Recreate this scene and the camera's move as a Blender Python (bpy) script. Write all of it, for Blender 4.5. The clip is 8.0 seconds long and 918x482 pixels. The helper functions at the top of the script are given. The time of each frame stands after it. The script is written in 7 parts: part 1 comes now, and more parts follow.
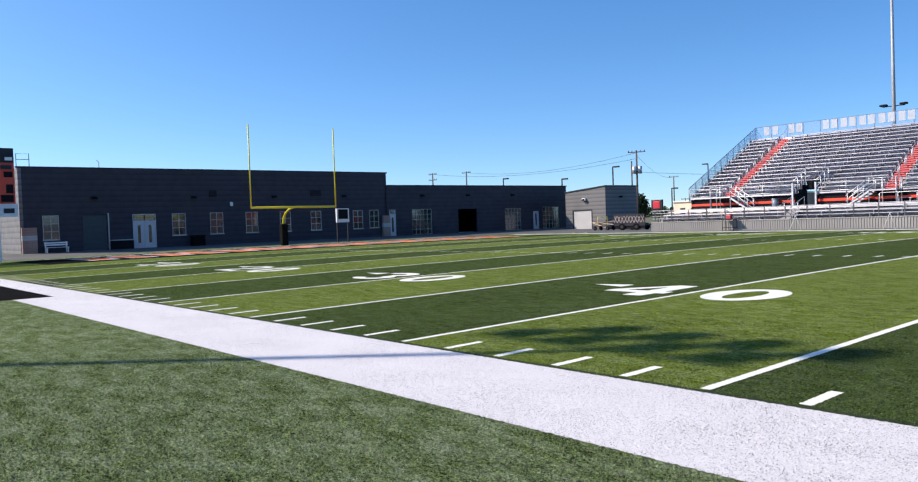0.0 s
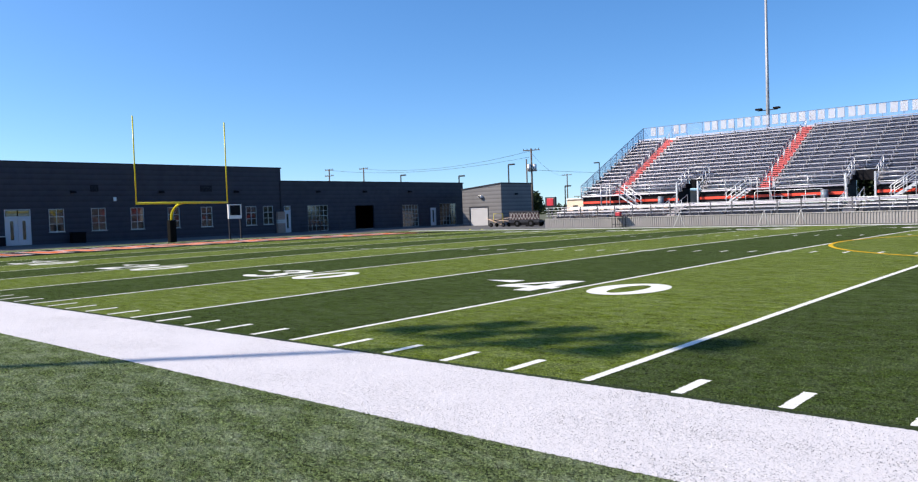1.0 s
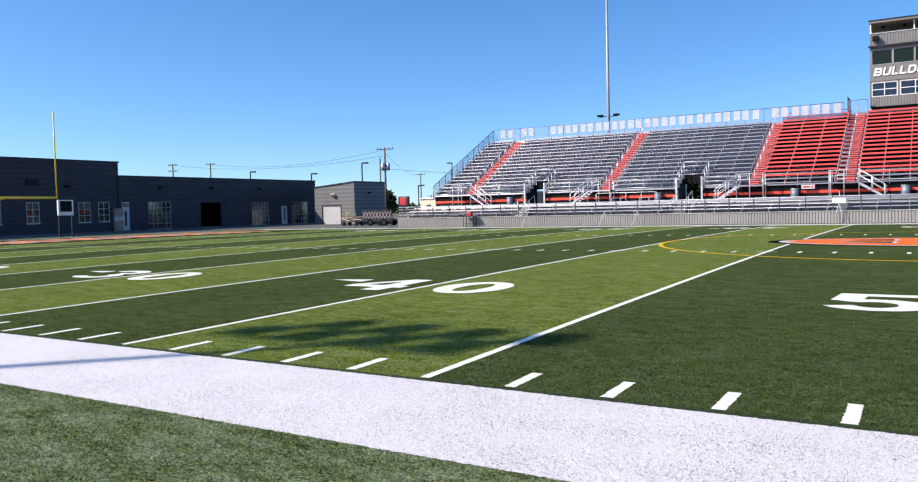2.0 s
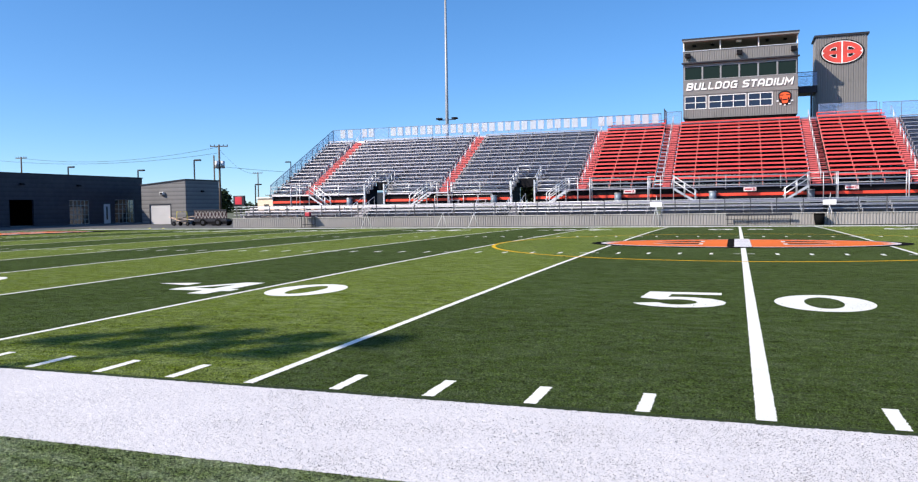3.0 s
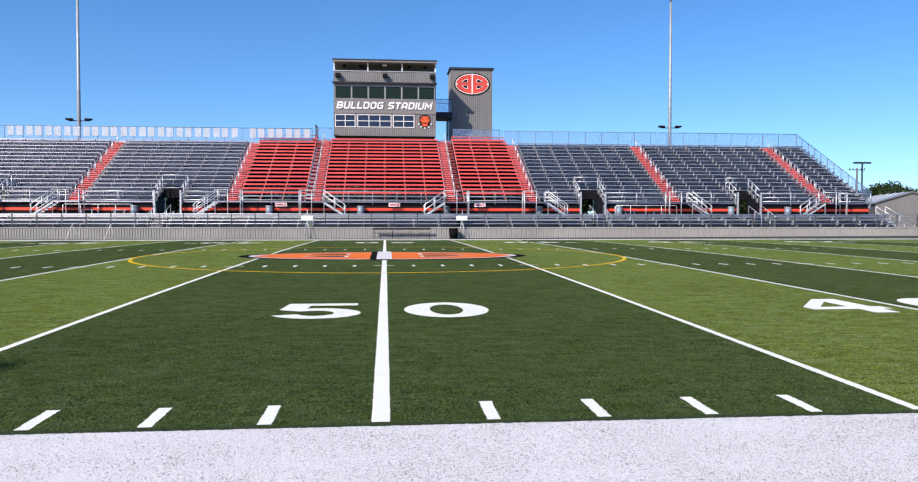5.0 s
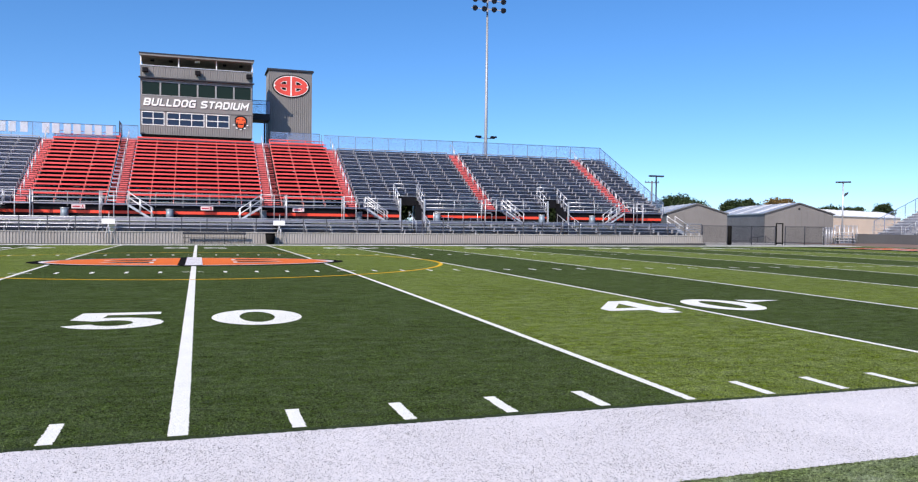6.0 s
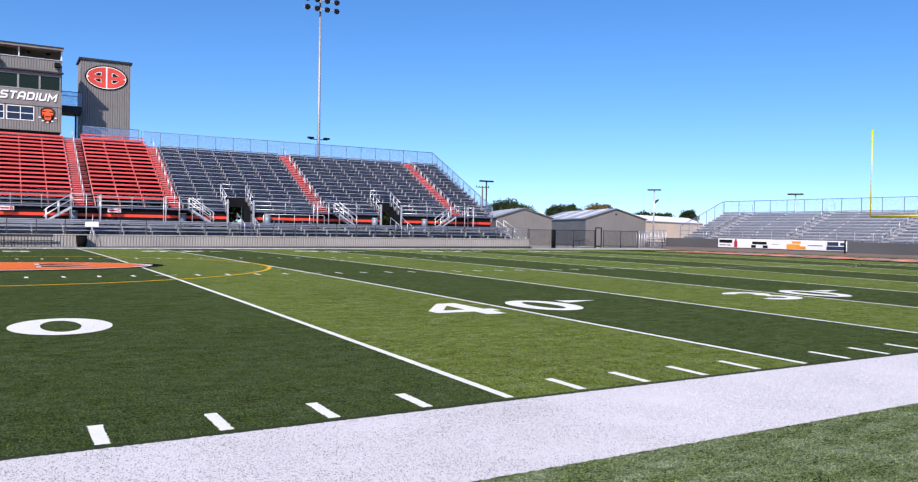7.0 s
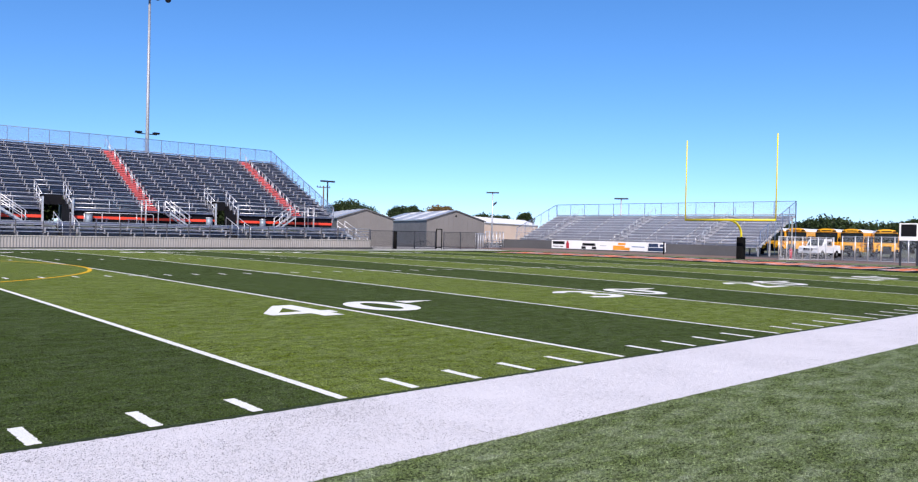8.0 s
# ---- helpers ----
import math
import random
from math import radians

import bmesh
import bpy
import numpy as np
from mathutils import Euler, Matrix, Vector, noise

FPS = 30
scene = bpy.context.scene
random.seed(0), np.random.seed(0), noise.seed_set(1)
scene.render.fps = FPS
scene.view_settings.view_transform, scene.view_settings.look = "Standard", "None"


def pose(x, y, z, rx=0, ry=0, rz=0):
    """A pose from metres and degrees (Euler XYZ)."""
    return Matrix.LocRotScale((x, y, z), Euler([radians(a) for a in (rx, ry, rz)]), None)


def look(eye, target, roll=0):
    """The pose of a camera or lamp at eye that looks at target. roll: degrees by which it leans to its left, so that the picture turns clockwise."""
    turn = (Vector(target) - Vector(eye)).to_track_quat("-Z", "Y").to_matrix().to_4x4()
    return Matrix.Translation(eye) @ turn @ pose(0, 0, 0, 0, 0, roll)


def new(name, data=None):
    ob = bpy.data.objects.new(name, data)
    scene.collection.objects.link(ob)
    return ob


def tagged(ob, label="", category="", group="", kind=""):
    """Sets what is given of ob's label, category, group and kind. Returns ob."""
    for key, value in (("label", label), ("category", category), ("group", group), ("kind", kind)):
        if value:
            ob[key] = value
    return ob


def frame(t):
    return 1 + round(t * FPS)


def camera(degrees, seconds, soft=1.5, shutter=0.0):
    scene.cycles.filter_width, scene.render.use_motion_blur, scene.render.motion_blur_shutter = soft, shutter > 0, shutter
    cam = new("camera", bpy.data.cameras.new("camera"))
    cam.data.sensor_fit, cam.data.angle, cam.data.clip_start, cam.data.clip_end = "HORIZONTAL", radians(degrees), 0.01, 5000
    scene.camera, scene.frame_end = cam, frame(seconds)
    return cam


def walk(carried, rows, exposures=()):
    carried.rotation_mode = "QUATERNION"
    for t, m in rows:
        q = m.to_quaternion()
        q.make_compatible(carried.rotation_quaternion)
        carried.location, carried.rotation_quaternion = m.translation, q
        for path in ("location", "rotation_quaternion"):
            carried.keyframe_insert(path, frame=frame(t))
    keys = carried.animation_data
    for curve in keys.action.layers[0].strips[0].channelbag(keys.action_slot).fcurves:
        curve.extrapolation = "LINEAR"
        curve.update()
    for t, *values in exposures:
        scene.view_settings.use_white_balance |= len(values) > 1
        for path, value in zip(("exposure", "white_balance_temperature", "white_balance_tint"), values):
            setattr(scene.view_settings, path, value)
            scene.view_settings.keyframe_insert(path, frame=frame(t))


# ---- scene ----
cam = camera(60.94, 8.0, 1.2)
PATH = [
    (0.0, (-0.674, -6.123, 1.604), (-15.833, 6.913, 1.081), -2.015),
    (0.5, (-0.627, -6.084, 1.600), (-15.051, 7.757, 0.983), -1.979),
    (1.0, (-0.582, -6.056, 1.602), (-13.920, 8.832, 0.902), -1.893),
    (1.5, (-0.511, -6.047, 1.603), (-12.461, 9.972, 0.835), -1.690),
    (3.0, (-0.219, -6.117, 1.648), (-6.914, 12.708, 0.750), -0.837),
    (3.5, (-0.142, -6.107, 1.643), (-4.875, 13.305, 0.769), -0.845),
    (4.0, (-0.078, -6.071, 1.639), (-2.729, 13.736, 0.824), -0.871),
    (4.5, (-0.006, -6.082, 1.625), (-0.449, 13.900, 0.901), -0.473),
    (5.0, (0.039, -6.110, 1.641), (1.916, 13.792, 1.022), 0.063),
    (6.5, (0.193, -6.170, 1.635), (8.544, 11.999, 1.261), 0.827),
    (7.0, (0.230, -6.198, 1.647), (10.410, 11.014, 1.342), 0.976),
    (7.5, (0.244, -6.255, 1.651), (12.107, 9.845, 1.416), 1.050),
    (8.0, (0.262, -6.296, 1.648), (13.681, 8.533, 1.448), 1.264),
]
walk(cam, [(t, look(eye, target, roll)) for t, eye, target, roll in PATH], [(0.0, 0.31, 7200, 12), (1.5, 0.37, 7200, 12), (3.5, 0.34, 7050, 11), (4.5, 0.28, 7050, 11), (6.5, 0.21, 6900, 15), (8.0, 0.21, 6850, 17)])

SUN_AZ = (0.700, 0.714)          # the way shadows fall on the ground
SUN_EL = 36.6

# ---- world and sun ----
world = bpy.data.worlds.new("sky")
scene.world = world
world.use_nodes = True
wn, wl = world.node_tree.nodes, world.node_tree.links
wn.clear()
sky = wn.new("ShaderNodeTexSky")
sky.sky_type = 'NISHITA'
sky.sun_disc = False
sky.sun_elevation = radians(SUN_EL)
sky.sun_rotation = math.atan2(-SUN_AZ[0], -SUN_AZ[1])
sky.altitude = 300
sky.air_density = 1.0
sky.dust_density = 1.0
sky.ozone_density = 5.3
# dry air: the blue deepens quickly with height
way = wn.new("ShaderNodeTexCoord")
lift = wn.new("ShaderNodeMapping")
lift.vector_type = 'POINT'
lift.inputs["Location"].default_value = (0.0, 0.0, 0.042)
lift.inputs["Scale"].default_value = (1.0, 1.0, 1.3)
unit = wn.new("ShaderNodeVectorMath")
unit.operation = 'NORMALIZE'
wl.new(way.outputs["Generated"], lift.inputs["Vector"])
wl.new(lift.outputs["Vector"], unit.inputs[0])
wl.new(unit.outputs["Vector"], sky.inputs["Vector"])
wbg = wn.new("ShaderNodeBackground")
wbg.inputs["Strength"].default_value = 0.172
wout = wn.new("ShaderNodeOutputWorld")
sat = wn.new("ShaderNodeHueSaturation")
sat.inputs["Saturation"].default_value = 1.2
wl.new(sky.outputs["Color"], sat.inputs["Color"])
tint = wn.new("ShaderNodeMix")
tint.data_type, tint.blend_type = 'RGBA', 'MULTIPLY'
tint.inputs[0].default_value = 1.0
tint.inputs[7].default_value = (0.97, 1.01, 1.07, 1.0)
wl.new(sat.outputs["Color"], tint.inputs[6])
wl.new(tint.outputs[2], wbg.inputs["Color"])
wl.new(wbg.outputs["Background"], wout.inputs["Surface"])

sun = new("sun", bpy.data.lights.new("sun", 'SUN'))
sun.data.energy = 5.0
sun.data.angle = radians(0.42)
sun.data.color = (1.0, 0.95, 0.87)
down = math.tan(radians(SUN_EL))
sun.matrix_world = look((-60 * SUN_AZ[0], -60 * SUN_AZ[1], 60 * down), (0, 0, 0))

# ---- geometry helpers ----
Y = 0.9144                       # one yard
HALF = 60 * Y                    # half the length of the field, to the end lines
WIDE = 160 * 0.3048              # width between the side lines
CROWN = 0.12


def crown(y):
    """Height of the crowned field across its width."""
    return CROWN * (1 - (1 - y / (WIDE / 2)) ** 2) if 0 < y < WIDE else 0.0


class Geo:
    """Collects vertices and faces for one mesh."""

    def __init__(self):
        self.v, self.f, self.smooth = [], [], []

    def poly(self, pts, smooth=False):
        n = len(self.v)
        self.v += [tuple(p) for p in pts]
        self.f.append(tuple(range(n, n + len(pts))))
        self.smooth.append(smooth)
        return self

    def faces(self, pts, faces, smooth=False):
        n = len(self.v)
        self.v += [tuple(p) for p in pts]
        self.f += [tuple(n + i for i in face) for face in faces]
        self.smooth += [smooth] * len(faces)
        return self

    def box(self, x0, x1, y0, y1, z0, z1, m=None):
        pts = [Vector((x, y, z)) for z in (z0, z1) for y in (y0, y1) for x in (x0, x1)]
        if m is not None:
            pts = [m @ p for p in pts]
        return self.faces(pts, [(0, 2, 3, 1), (4, 5, 7, 6), (0, 1, 5, 4), (2, 6, 7, 3), (0, 4, 6, 2), (1, 3, 7, 5)])

    def bevel_box(self, x0, x1, y0, y1, z0, z1, b=0.02, m=None):
        """A box with chamfered edges."""
        bm = bmesh.new()
        bmesh.ops.create_cube(bm, size=1.0)
        for v in bm.verts:
            v.co = Vector(((x0 + x1) / 2 + v.co.x * (x1 - x0), (y0 + y1) / 2 + v.co.y * (y1 - y0), (z0 + z1) / 2 + v.co.z * (z1 - z0)))
        bmesh.ops.bevel(bm, geom=bm.edges[:], offset=b, segments=2, affect='EDGES', profile=0.5)
        return self.add_bm(bm, m)

    def add_bm(self, bm, m=None, smooth=False):
        bm.verts.index_update()
        pts = [(m @ v.co) if m is not None else v.co.copy() for v in bm.verts]
        faces = [tuple(v.index for v in f.verts) for f in bm.faces]
        bm.free()
        return self.faces(pts, faces, smooth)

    def tube(self, pts, r, n=6, r1=None, cap=True):
        """A round bar along points; r1: radius at its end."""
        pts = [Vector(p) for p in pts]
        r1 = r if r1 is None else r1
        rings, prev = [], None
        for i, p in enumerate(pts):
            a = (pts[min(i + 1, len(pts) - 1)] - pts[max(i - 1, 0)]).normalized()
            up = Vector((0, 0, 1)) if abs(a.z) < 0.95 else Vector((1, 0, 0))
            if prev is not None and abs(prev.dot(a)) < 0.95:
                up = prev
            s = a.cross(up).normalized()
            u = s.cross(a).normalized()
            prev = u
            rad = r + (r1 - r) * i / max(1, len(pts) - 1)
            rings.append([p + rad * (math.cos(2 * math.pi * k / n) * s + math.sin(2 * math.pi * k / n) * u) for k in range(n)])
        flat = [q for ring in rings for q in ring]
        faces = [(i * n + k, i * n + (k + 1) % n, (i + 1) * n + (k + 1) % n, (i + 1) * n + k) for i in range(len(pts) - 1) for k in range(n)]
        self.faces(flat, faces, True)
        if cap:
            m = len(self.v) - len(flat)
            self.f += [tuple(m + k for k in reversed(range(n))), tuple(m + (len(pts) - 1) * n + k for k in range(n))]
            self.smooth += [False, False]
        return self

    def disc(self, c, axis, r, depth, n=16):
        """A short cylinder from c along axis."""
        c, a = Vector(c), Vector(axis).normalized()
        return self.tube([c, c + a * depth], r, n)

    def extrude(self, outline, way):
        """A flat outline pushed along way."""
        a, w, n = [Vector(p) for p in outline], Vector(way), len(outline)
        faces = [tuple(reversed(range(n))), tuple(range(n, 2 * n))]
        faces += [(i, (i + 1) % n, n + (i + 1) % n, n + i) for i in range(n)]
        return self.faces(a + [p + w for p in a], faces)

    def mesh(self, name, material=None):
        me = bpy.data.meshes.new(name)
        me.from_pydata([tuple(v) for v in self.v], [], self.f)
        me.polygons.foreach_set("use_smooth", self.smooth)
        if material:
            me.materials.append(material)
        me.update()
        return me


def part(name, geo, material, parent=None, label="", kind=""):
    """One mesh object, under a thing or part when parent is given."""
    data = geo if isinstance(geo, bpy.types.Mesh) else geo.mesh(name, material)
    ob = new(name, data)
    if parent is not None:
        ob.parent = parent
    return tagged(ob, label=label, kind=kind)


def thing(name, label, category, at=None, group="", kind=""):
    """An Empty at the base of a thing."""
    ob = new(name)
    if at is not None:
        ob.matrix_world = at
    ob.empty_display_size = 0.3
    return tagged(ob, label, category, group, kind)


# ---- materials ----
def material(name):
    m = bpy.data.materials.new(name)
    m.use_nodes = True
    nt = m.node_tree
    b = nt.nodes["Principled BSDF"]
    return m, nt, b


def node(nt, kind, **values):
    n = nt.nodes.new(kind)
    for key, v in values.items():
        n.inputs[key.replace("_", " ")].default_value = v
    return n


def math_node(nt, op, a, b=None, clamp=False):
    n = nt.nodes.new("ShaderNodeMath")
    n.operation, n.use_clamp = op, clamp
    for i, v in enumerate((a, b)):
        if v is None:
            continue
        if isinstance(v, (int, float)):
            n.inputs[i].default_value = v
        else:
            nt.links.new(v, n.inputs[i])
    return n.outputs[0]


def mix(nt, fac, a, b):
    n = nt.nodes.new("ShaderNodeMix")
    n.data_type = 'RGBA'
    for sock, v in ((n.inputs[0], fac), (n.inputs[6], a), (n.inputs[7], b)):
        if isinstance(v, (int, float)):
            sock.default_value = v
        elif isinstance(v, tuple):
            sock.default_value = (*v, 1.0)
        else:
            nt.links.new(v, sock)
    return n.outputs[2]


def noise_fac(nt, scale, detail=3.0, lo=0.35, hi=0.65, vec=None, rough=0.55):
    n = node(nt, "ShaderNodeTexNoise", Scale=scale, Detail=detail, Roughness=rough)
    if vec is None:
        vec = nt.nodes.new("ShaderNodeNewGeometry").outputs["Position"]
    nt.links.new(vec, n.inputs["Vector"])
    r = nt.nodes.new("ShaderNodeMapRange")
    r.inputs[1].default_value, r.inputs[2].default_value = lo, hi
    nt.links.new(n.outputs[0], r.inputs[0])
    return r.outputs[0]


def surface(name, color, rough=0.6, metal=0.0, vary=0.25, coarse=0.6, fine=14.0, bump=0.0, stain=None, per_object=0.0, spec=0.5):
    """A surface that varies at two scales round one base colour."""
    m, nt, b = material(name)
    dark = tuple(c * (1 - vary) for c in color)
    light = tuple(min(1.0, c * (1 + vary * 0.6)) for c in color)
    col = mix(nt, noise_fac(nt, coarse), dark, light)
    col = mix(nt, math_node(nt, 'MULTIPLY', noise_fac(nt, fine, 5.0, 0.3, 0.7), 0.45), col, dark)
    if stain:
        col = mix(nt, math_node(nt, 'MULTIPLY', noise_fac(nt, coarse * 3.1, 6.0, 0.56, 0.72), 0.6), col, stain)
    if per_object:
        info = nt.nodes.new("ShaderNodeObjectInfo")
        shade = math_node(nt, 'ADD', math_node(nt, 'MULTIPLY', info.outputs["Random"], 2 * per_object), 1 - per_object)
        hsv = nt.nodes.new("ShaderNodeHueSaturation")
        nt.links.new(col, hsv.inputs["Color"])
        nt.links.new(shade, hsv.inputs["Value"])
        col = hsv.outputs[0]
    nt.links.new(col, b.inputs["Base Color"])
    rr = math_node(nt, 'ADD', math_node(nt, 'MULTIPLY', noise_fac(nt, fine * 0.6), 0.16), max(0.02, rough - 0.08), True)
    nt.links.new(rr, b.inputs["Roughness"])
    b.inputs["Metallic"].default_value = metal
    b.inputs["Specular IOR Level"].default_value = spec
    if bump:
        bp = nt.nodes.new("ShaderNodeBump")
        bp.inputs["Strength"].default_value = bump
        bp.inputs["Distance"].default_value = 0.02
        nt.links.new(noise_fac(nt, fine * 2.5, 4.0, 0.2, 0.8), bp.inputs["Height"])
        nt.links.new(bp.outputs[0], b.inputs["Normal"])
    return m


def turf_relief(nt, b, strength=0.9):
    """Blades a few millimetres wide, brushed in clumps."""
    pos = nt.nodes.new("ShaderNodeNewGeometry").outputs["Position"]
    h = math_node(nt, 'ADD', noise_fac(nt, 150.0, 3.0, 0.25, 0.75, pos), math_node(nt, 'MULTIPLY', noise_fac(nt, 28.0, 4.0, 0.25, 0.75, pos), 1.3))
    h = math_node(nt, 'ADD', h, math_node(nt, 'MULTIPLY', noise_fac(nt, 13.0, 3.0, 0.3, 0.7, pos), 1.6))
    bp = nt.nodes.new("ShaderNodeBump")
    bp.inputs["Strength"].default_value = strength
    bp.inputs["Distance"].default_value = 0.02
    nt.links.new(h, bp.inputs["Height"])
    nt.links.new(bp.outputs[0], b.inputs["Normal"])


def turf_color(nt, banded):
    """Turf in rolls of two greens that change every five yards, or one plain green."""
    pos = nt.nodes.new("ShaderNodeNewGeometry").outputs["Position"]
    if banded:
        sep = nt.nodes.new("ShaderNodeSeparateXYZ")
        nt.links.new(pos, sep.inputs[0])
        k = math_node(nt, 'FLOOR', math_node(nt, 'DIVIDE', math_node(nt, 'ABSOLUTE', sep.outputs[0]), 5 * Y))
        odd = math_node(nt, 'MODULO', k, 2.0)
        col = mix(nt, odd, DARK_TURF, LIGHT_TURF)
    else:
        col = SIDE_TURF
    tone = nt.nodes.new("ShaderNodeHueSaturation")
    if isinstance(col, tuple):
        tone.inputs["Color"].default_value = (*col, 1)
    else:
        nt.links.new(col, tone.inputs["Color"])
    clump = math_node(nt, 'ADD', math_node(nt, 'MULTIPLY', noise_fac(nt, 7.0, 5.0, 0.3, 0.7, pos), 0.5), math_node(nt, 'MULTIPLY', noise_fac(nt, 0.33, 3.0, 0.3, 0.7, pos), 0.2))
    stretch = nt.nodes.new("ShaderNodeMapping")
    stretch.inputs["Rotation"].default_value = (0, 0, 0.5)
    stretch.inputs["Scale"].default_value = (0.7, 1.6, 1.0)
    nt.links.new(pos, stretch.inputs[0])
    brushed = noise_fac(nt, 2.7, 7.0, 0.36, 0.64, stretch.outputs[0], 0.66)
    depth = 0.45 if banded else 0.85
    clump = math_node(nt, 'ADD', clump, math_node(nt, 'MULTIPLY', math_node(nt, 'ADD', brushed, -0.5), depth))
    tuft = nt.nodes.new("ShaderNodeMapping")
    tuft.inputs["Rotation"].default_value = (0, 0, 0.7)
    tuft.inputs["Scale"].default_value = (1.0, 1.9, 1.0)
    nt.links.new(pos, tuft.inputs[0])
    tufts = noise_fac(nt, 15.0, 3.0, 0.40, 0.60, tuft.outputs[0], 0.5)
    clump = math_node(nt, 'ADD', clump, math_node(nt, 'MULTIPLY', math_node(nt, 'ADD', tufts, -0.5), 0.3 if banded else 0.6))
    blade = math_node(nt, 'MULTIPLY', noise_fac(nt, 48.0, 5.0, 0.385, 0.635, pos, 0.75), 2.1)
    nt.links.new(math_node(nt, 'ADD', math_node(nt, 'ADD', clump, blade), -0.16), tone.inputs["Value"])
    nt.links.new(math_node(nt, 'ADD', math_node(nt, 'MULTIPLY', noise_fac(nt, 11.0, 4.0, 0.3, 0.7, pos), 0.3), math_node(nt, 'ADD', math_node(nt, 'MULTIPLY', brushed, -0.5 * depth), 0.82 + 0.25 * depth)), tone.inputs["Saturation"])
    return tone.outputs[0]


LIGHT_TURF, DARK_TURF, SIDE_TURF = (0.112, 0.150, 0.031), (0.045, 0.069, 0.020), (0.122, 0.160, 0.071)


def turf_material(name, banded):
    m, nt, b = material(name)
    nt.links.new(turf_color(nt, banded), b.inputs["Base Color"])
    b.inputs["Roughness"].default_value = 0.62
    b.inputs["Specular IOR Level"].default_value = 0.0
    b.inputs["Sheen Weight"].default_value = 0.03
    b.inputs["Sheen Roughness"].default_value = 0.4
    b.inputs["Sheen Tint"].default_value = (0.85, 1.0, 0.6, 1.0)
    turf_relief(nt, b, 0.7)
    return m


def blade_material(name, banded, color=None):
    """Single fibres, each of its own shade."""
    m, nt, b = material(name)
    rnd = nt.nodes.new("ShaderNodeNewGeometry").outputs["Random Per Island"]
    col = turf_color(nt, banded) if color is None else color
    low = math_node(nt, 'ADD', math_node(nt, 'MULTIPLY', rnd, 0.7 if color is None else 0.4), 0.58 if color is None else 0.62)
    tone = nt.nodes.new("ShaderNodeHueSaturation")
    if isinstance(col, tuple):
        tone.inputs["Color"].default_value = (*col, 1)
    else:
        nt.links.new(col, tone.inputs["Color"])
    nt.links.new(low, tone.inputs["Value"])
    nt.links.new(tone.outputs[0], b.inputs["Base Color"])
    b.inputs["Roughness"].default_value = 0.5
    b.inputs["Specular IOR Level"].default_value = 0.15
    return m


def paint_material(name, color, crumbs=0.5):
    """Coloured turf fibres with dark rubber crumbs showing between them."""
    m, nt, b = material(name)
    pos = nt.nodes.new("ShaderNodeNewGeometry").outputs["Position"]
    col = mix(nt, noise_fac(nt, 1.1, 4.0, 0.3, 0.7, pos), tuple(c * 0.93 for c in color), color)
    col = mix(nt, math_node(nt, 'MULTIPLY', noise_fac(nt, 60.0, 3.0, 0.42, 0.7, pos), 0.16), col, tuple(c * 0.55 for c in color))
    patch = math_node(nt, 'MULTIPLY', noise_fac(nt, 75.0, 2.0, 0.585, 0.63, pos), noise_fac(nt, 0.8, 3.0, 0.25, 0.6, pos))
    col = mix(nt, math_node(nt, 'MULTIPLY', patch, crumbs), col, (0.035, 0.035, 0.035))
    nt.links.new(col, b.inputs["Base Color"])
    b.inputs["Roughness"].default_value = 0.75
    b.inputs["Specular IOR Level"].default_value = 0.1
    turf_relief(nt, b, 0.32)
    return m


TURF = turf_material("banded turf", True)
TURF_SIDE = turf_material("green turf", False)
WHITE_PAINT = paint_material("white turf", (0.71, 0.68, 0.69), 0.8)
LINE_PAINT = paint_material("line paint", (0.83, 0.83, 0.76), 0.25)
BLACK_TURF = paint_material("black turf", (0.014, 0.014, 0.015), 0.3)
BLACK_TURF.node_tree.nodes["Principled BSDF"].inputs["Specular IOR Level"].default_value = 0.0
ORANGE_TURF = paint_material("orange turf", (0.78, 0.17, 0.035), 0.3)
YELLOW_TURF = paint_material("yellow turf", (0.74, 0.46, 0.02), 0.2)
GROUND = surface("dry ground", (0.11, 0.115, 0.06), 0.95, vary=0.35, coarse=0.05, fine=3.0, stain=(0.10, 0.12, 0.05))
ASPHALT = surface("asphalt", (0.055, 0.055, 0.06), 0.9, vary=0.25, coarse=0.2, fine=20.0, bump=0.3)
CONCRETE = surface("concrete", (0.42, 0.40, 0.37), 0.85, vary=0.2, coarse=0.3, fine=8.0, stain=(0.25, 0.23, 0.2), bump=0.2)
TRACK = surface("red track rubber", (0.20, 0.12, 0.09), 0.9, vary=0.2, coarse=0.3, fine=20.0)
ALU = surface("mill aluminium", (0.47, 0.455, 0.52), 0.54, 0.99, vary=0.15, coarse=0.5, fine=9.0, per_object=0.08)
# deck colour holds some of the shade in the gaps under the benches
ALU_DECK = surface("darkened aluminium deck", (0.19, 0.185, 0.21), 0.53, 0.97, vary=0.2, coarse=0.4, fine=7.0)
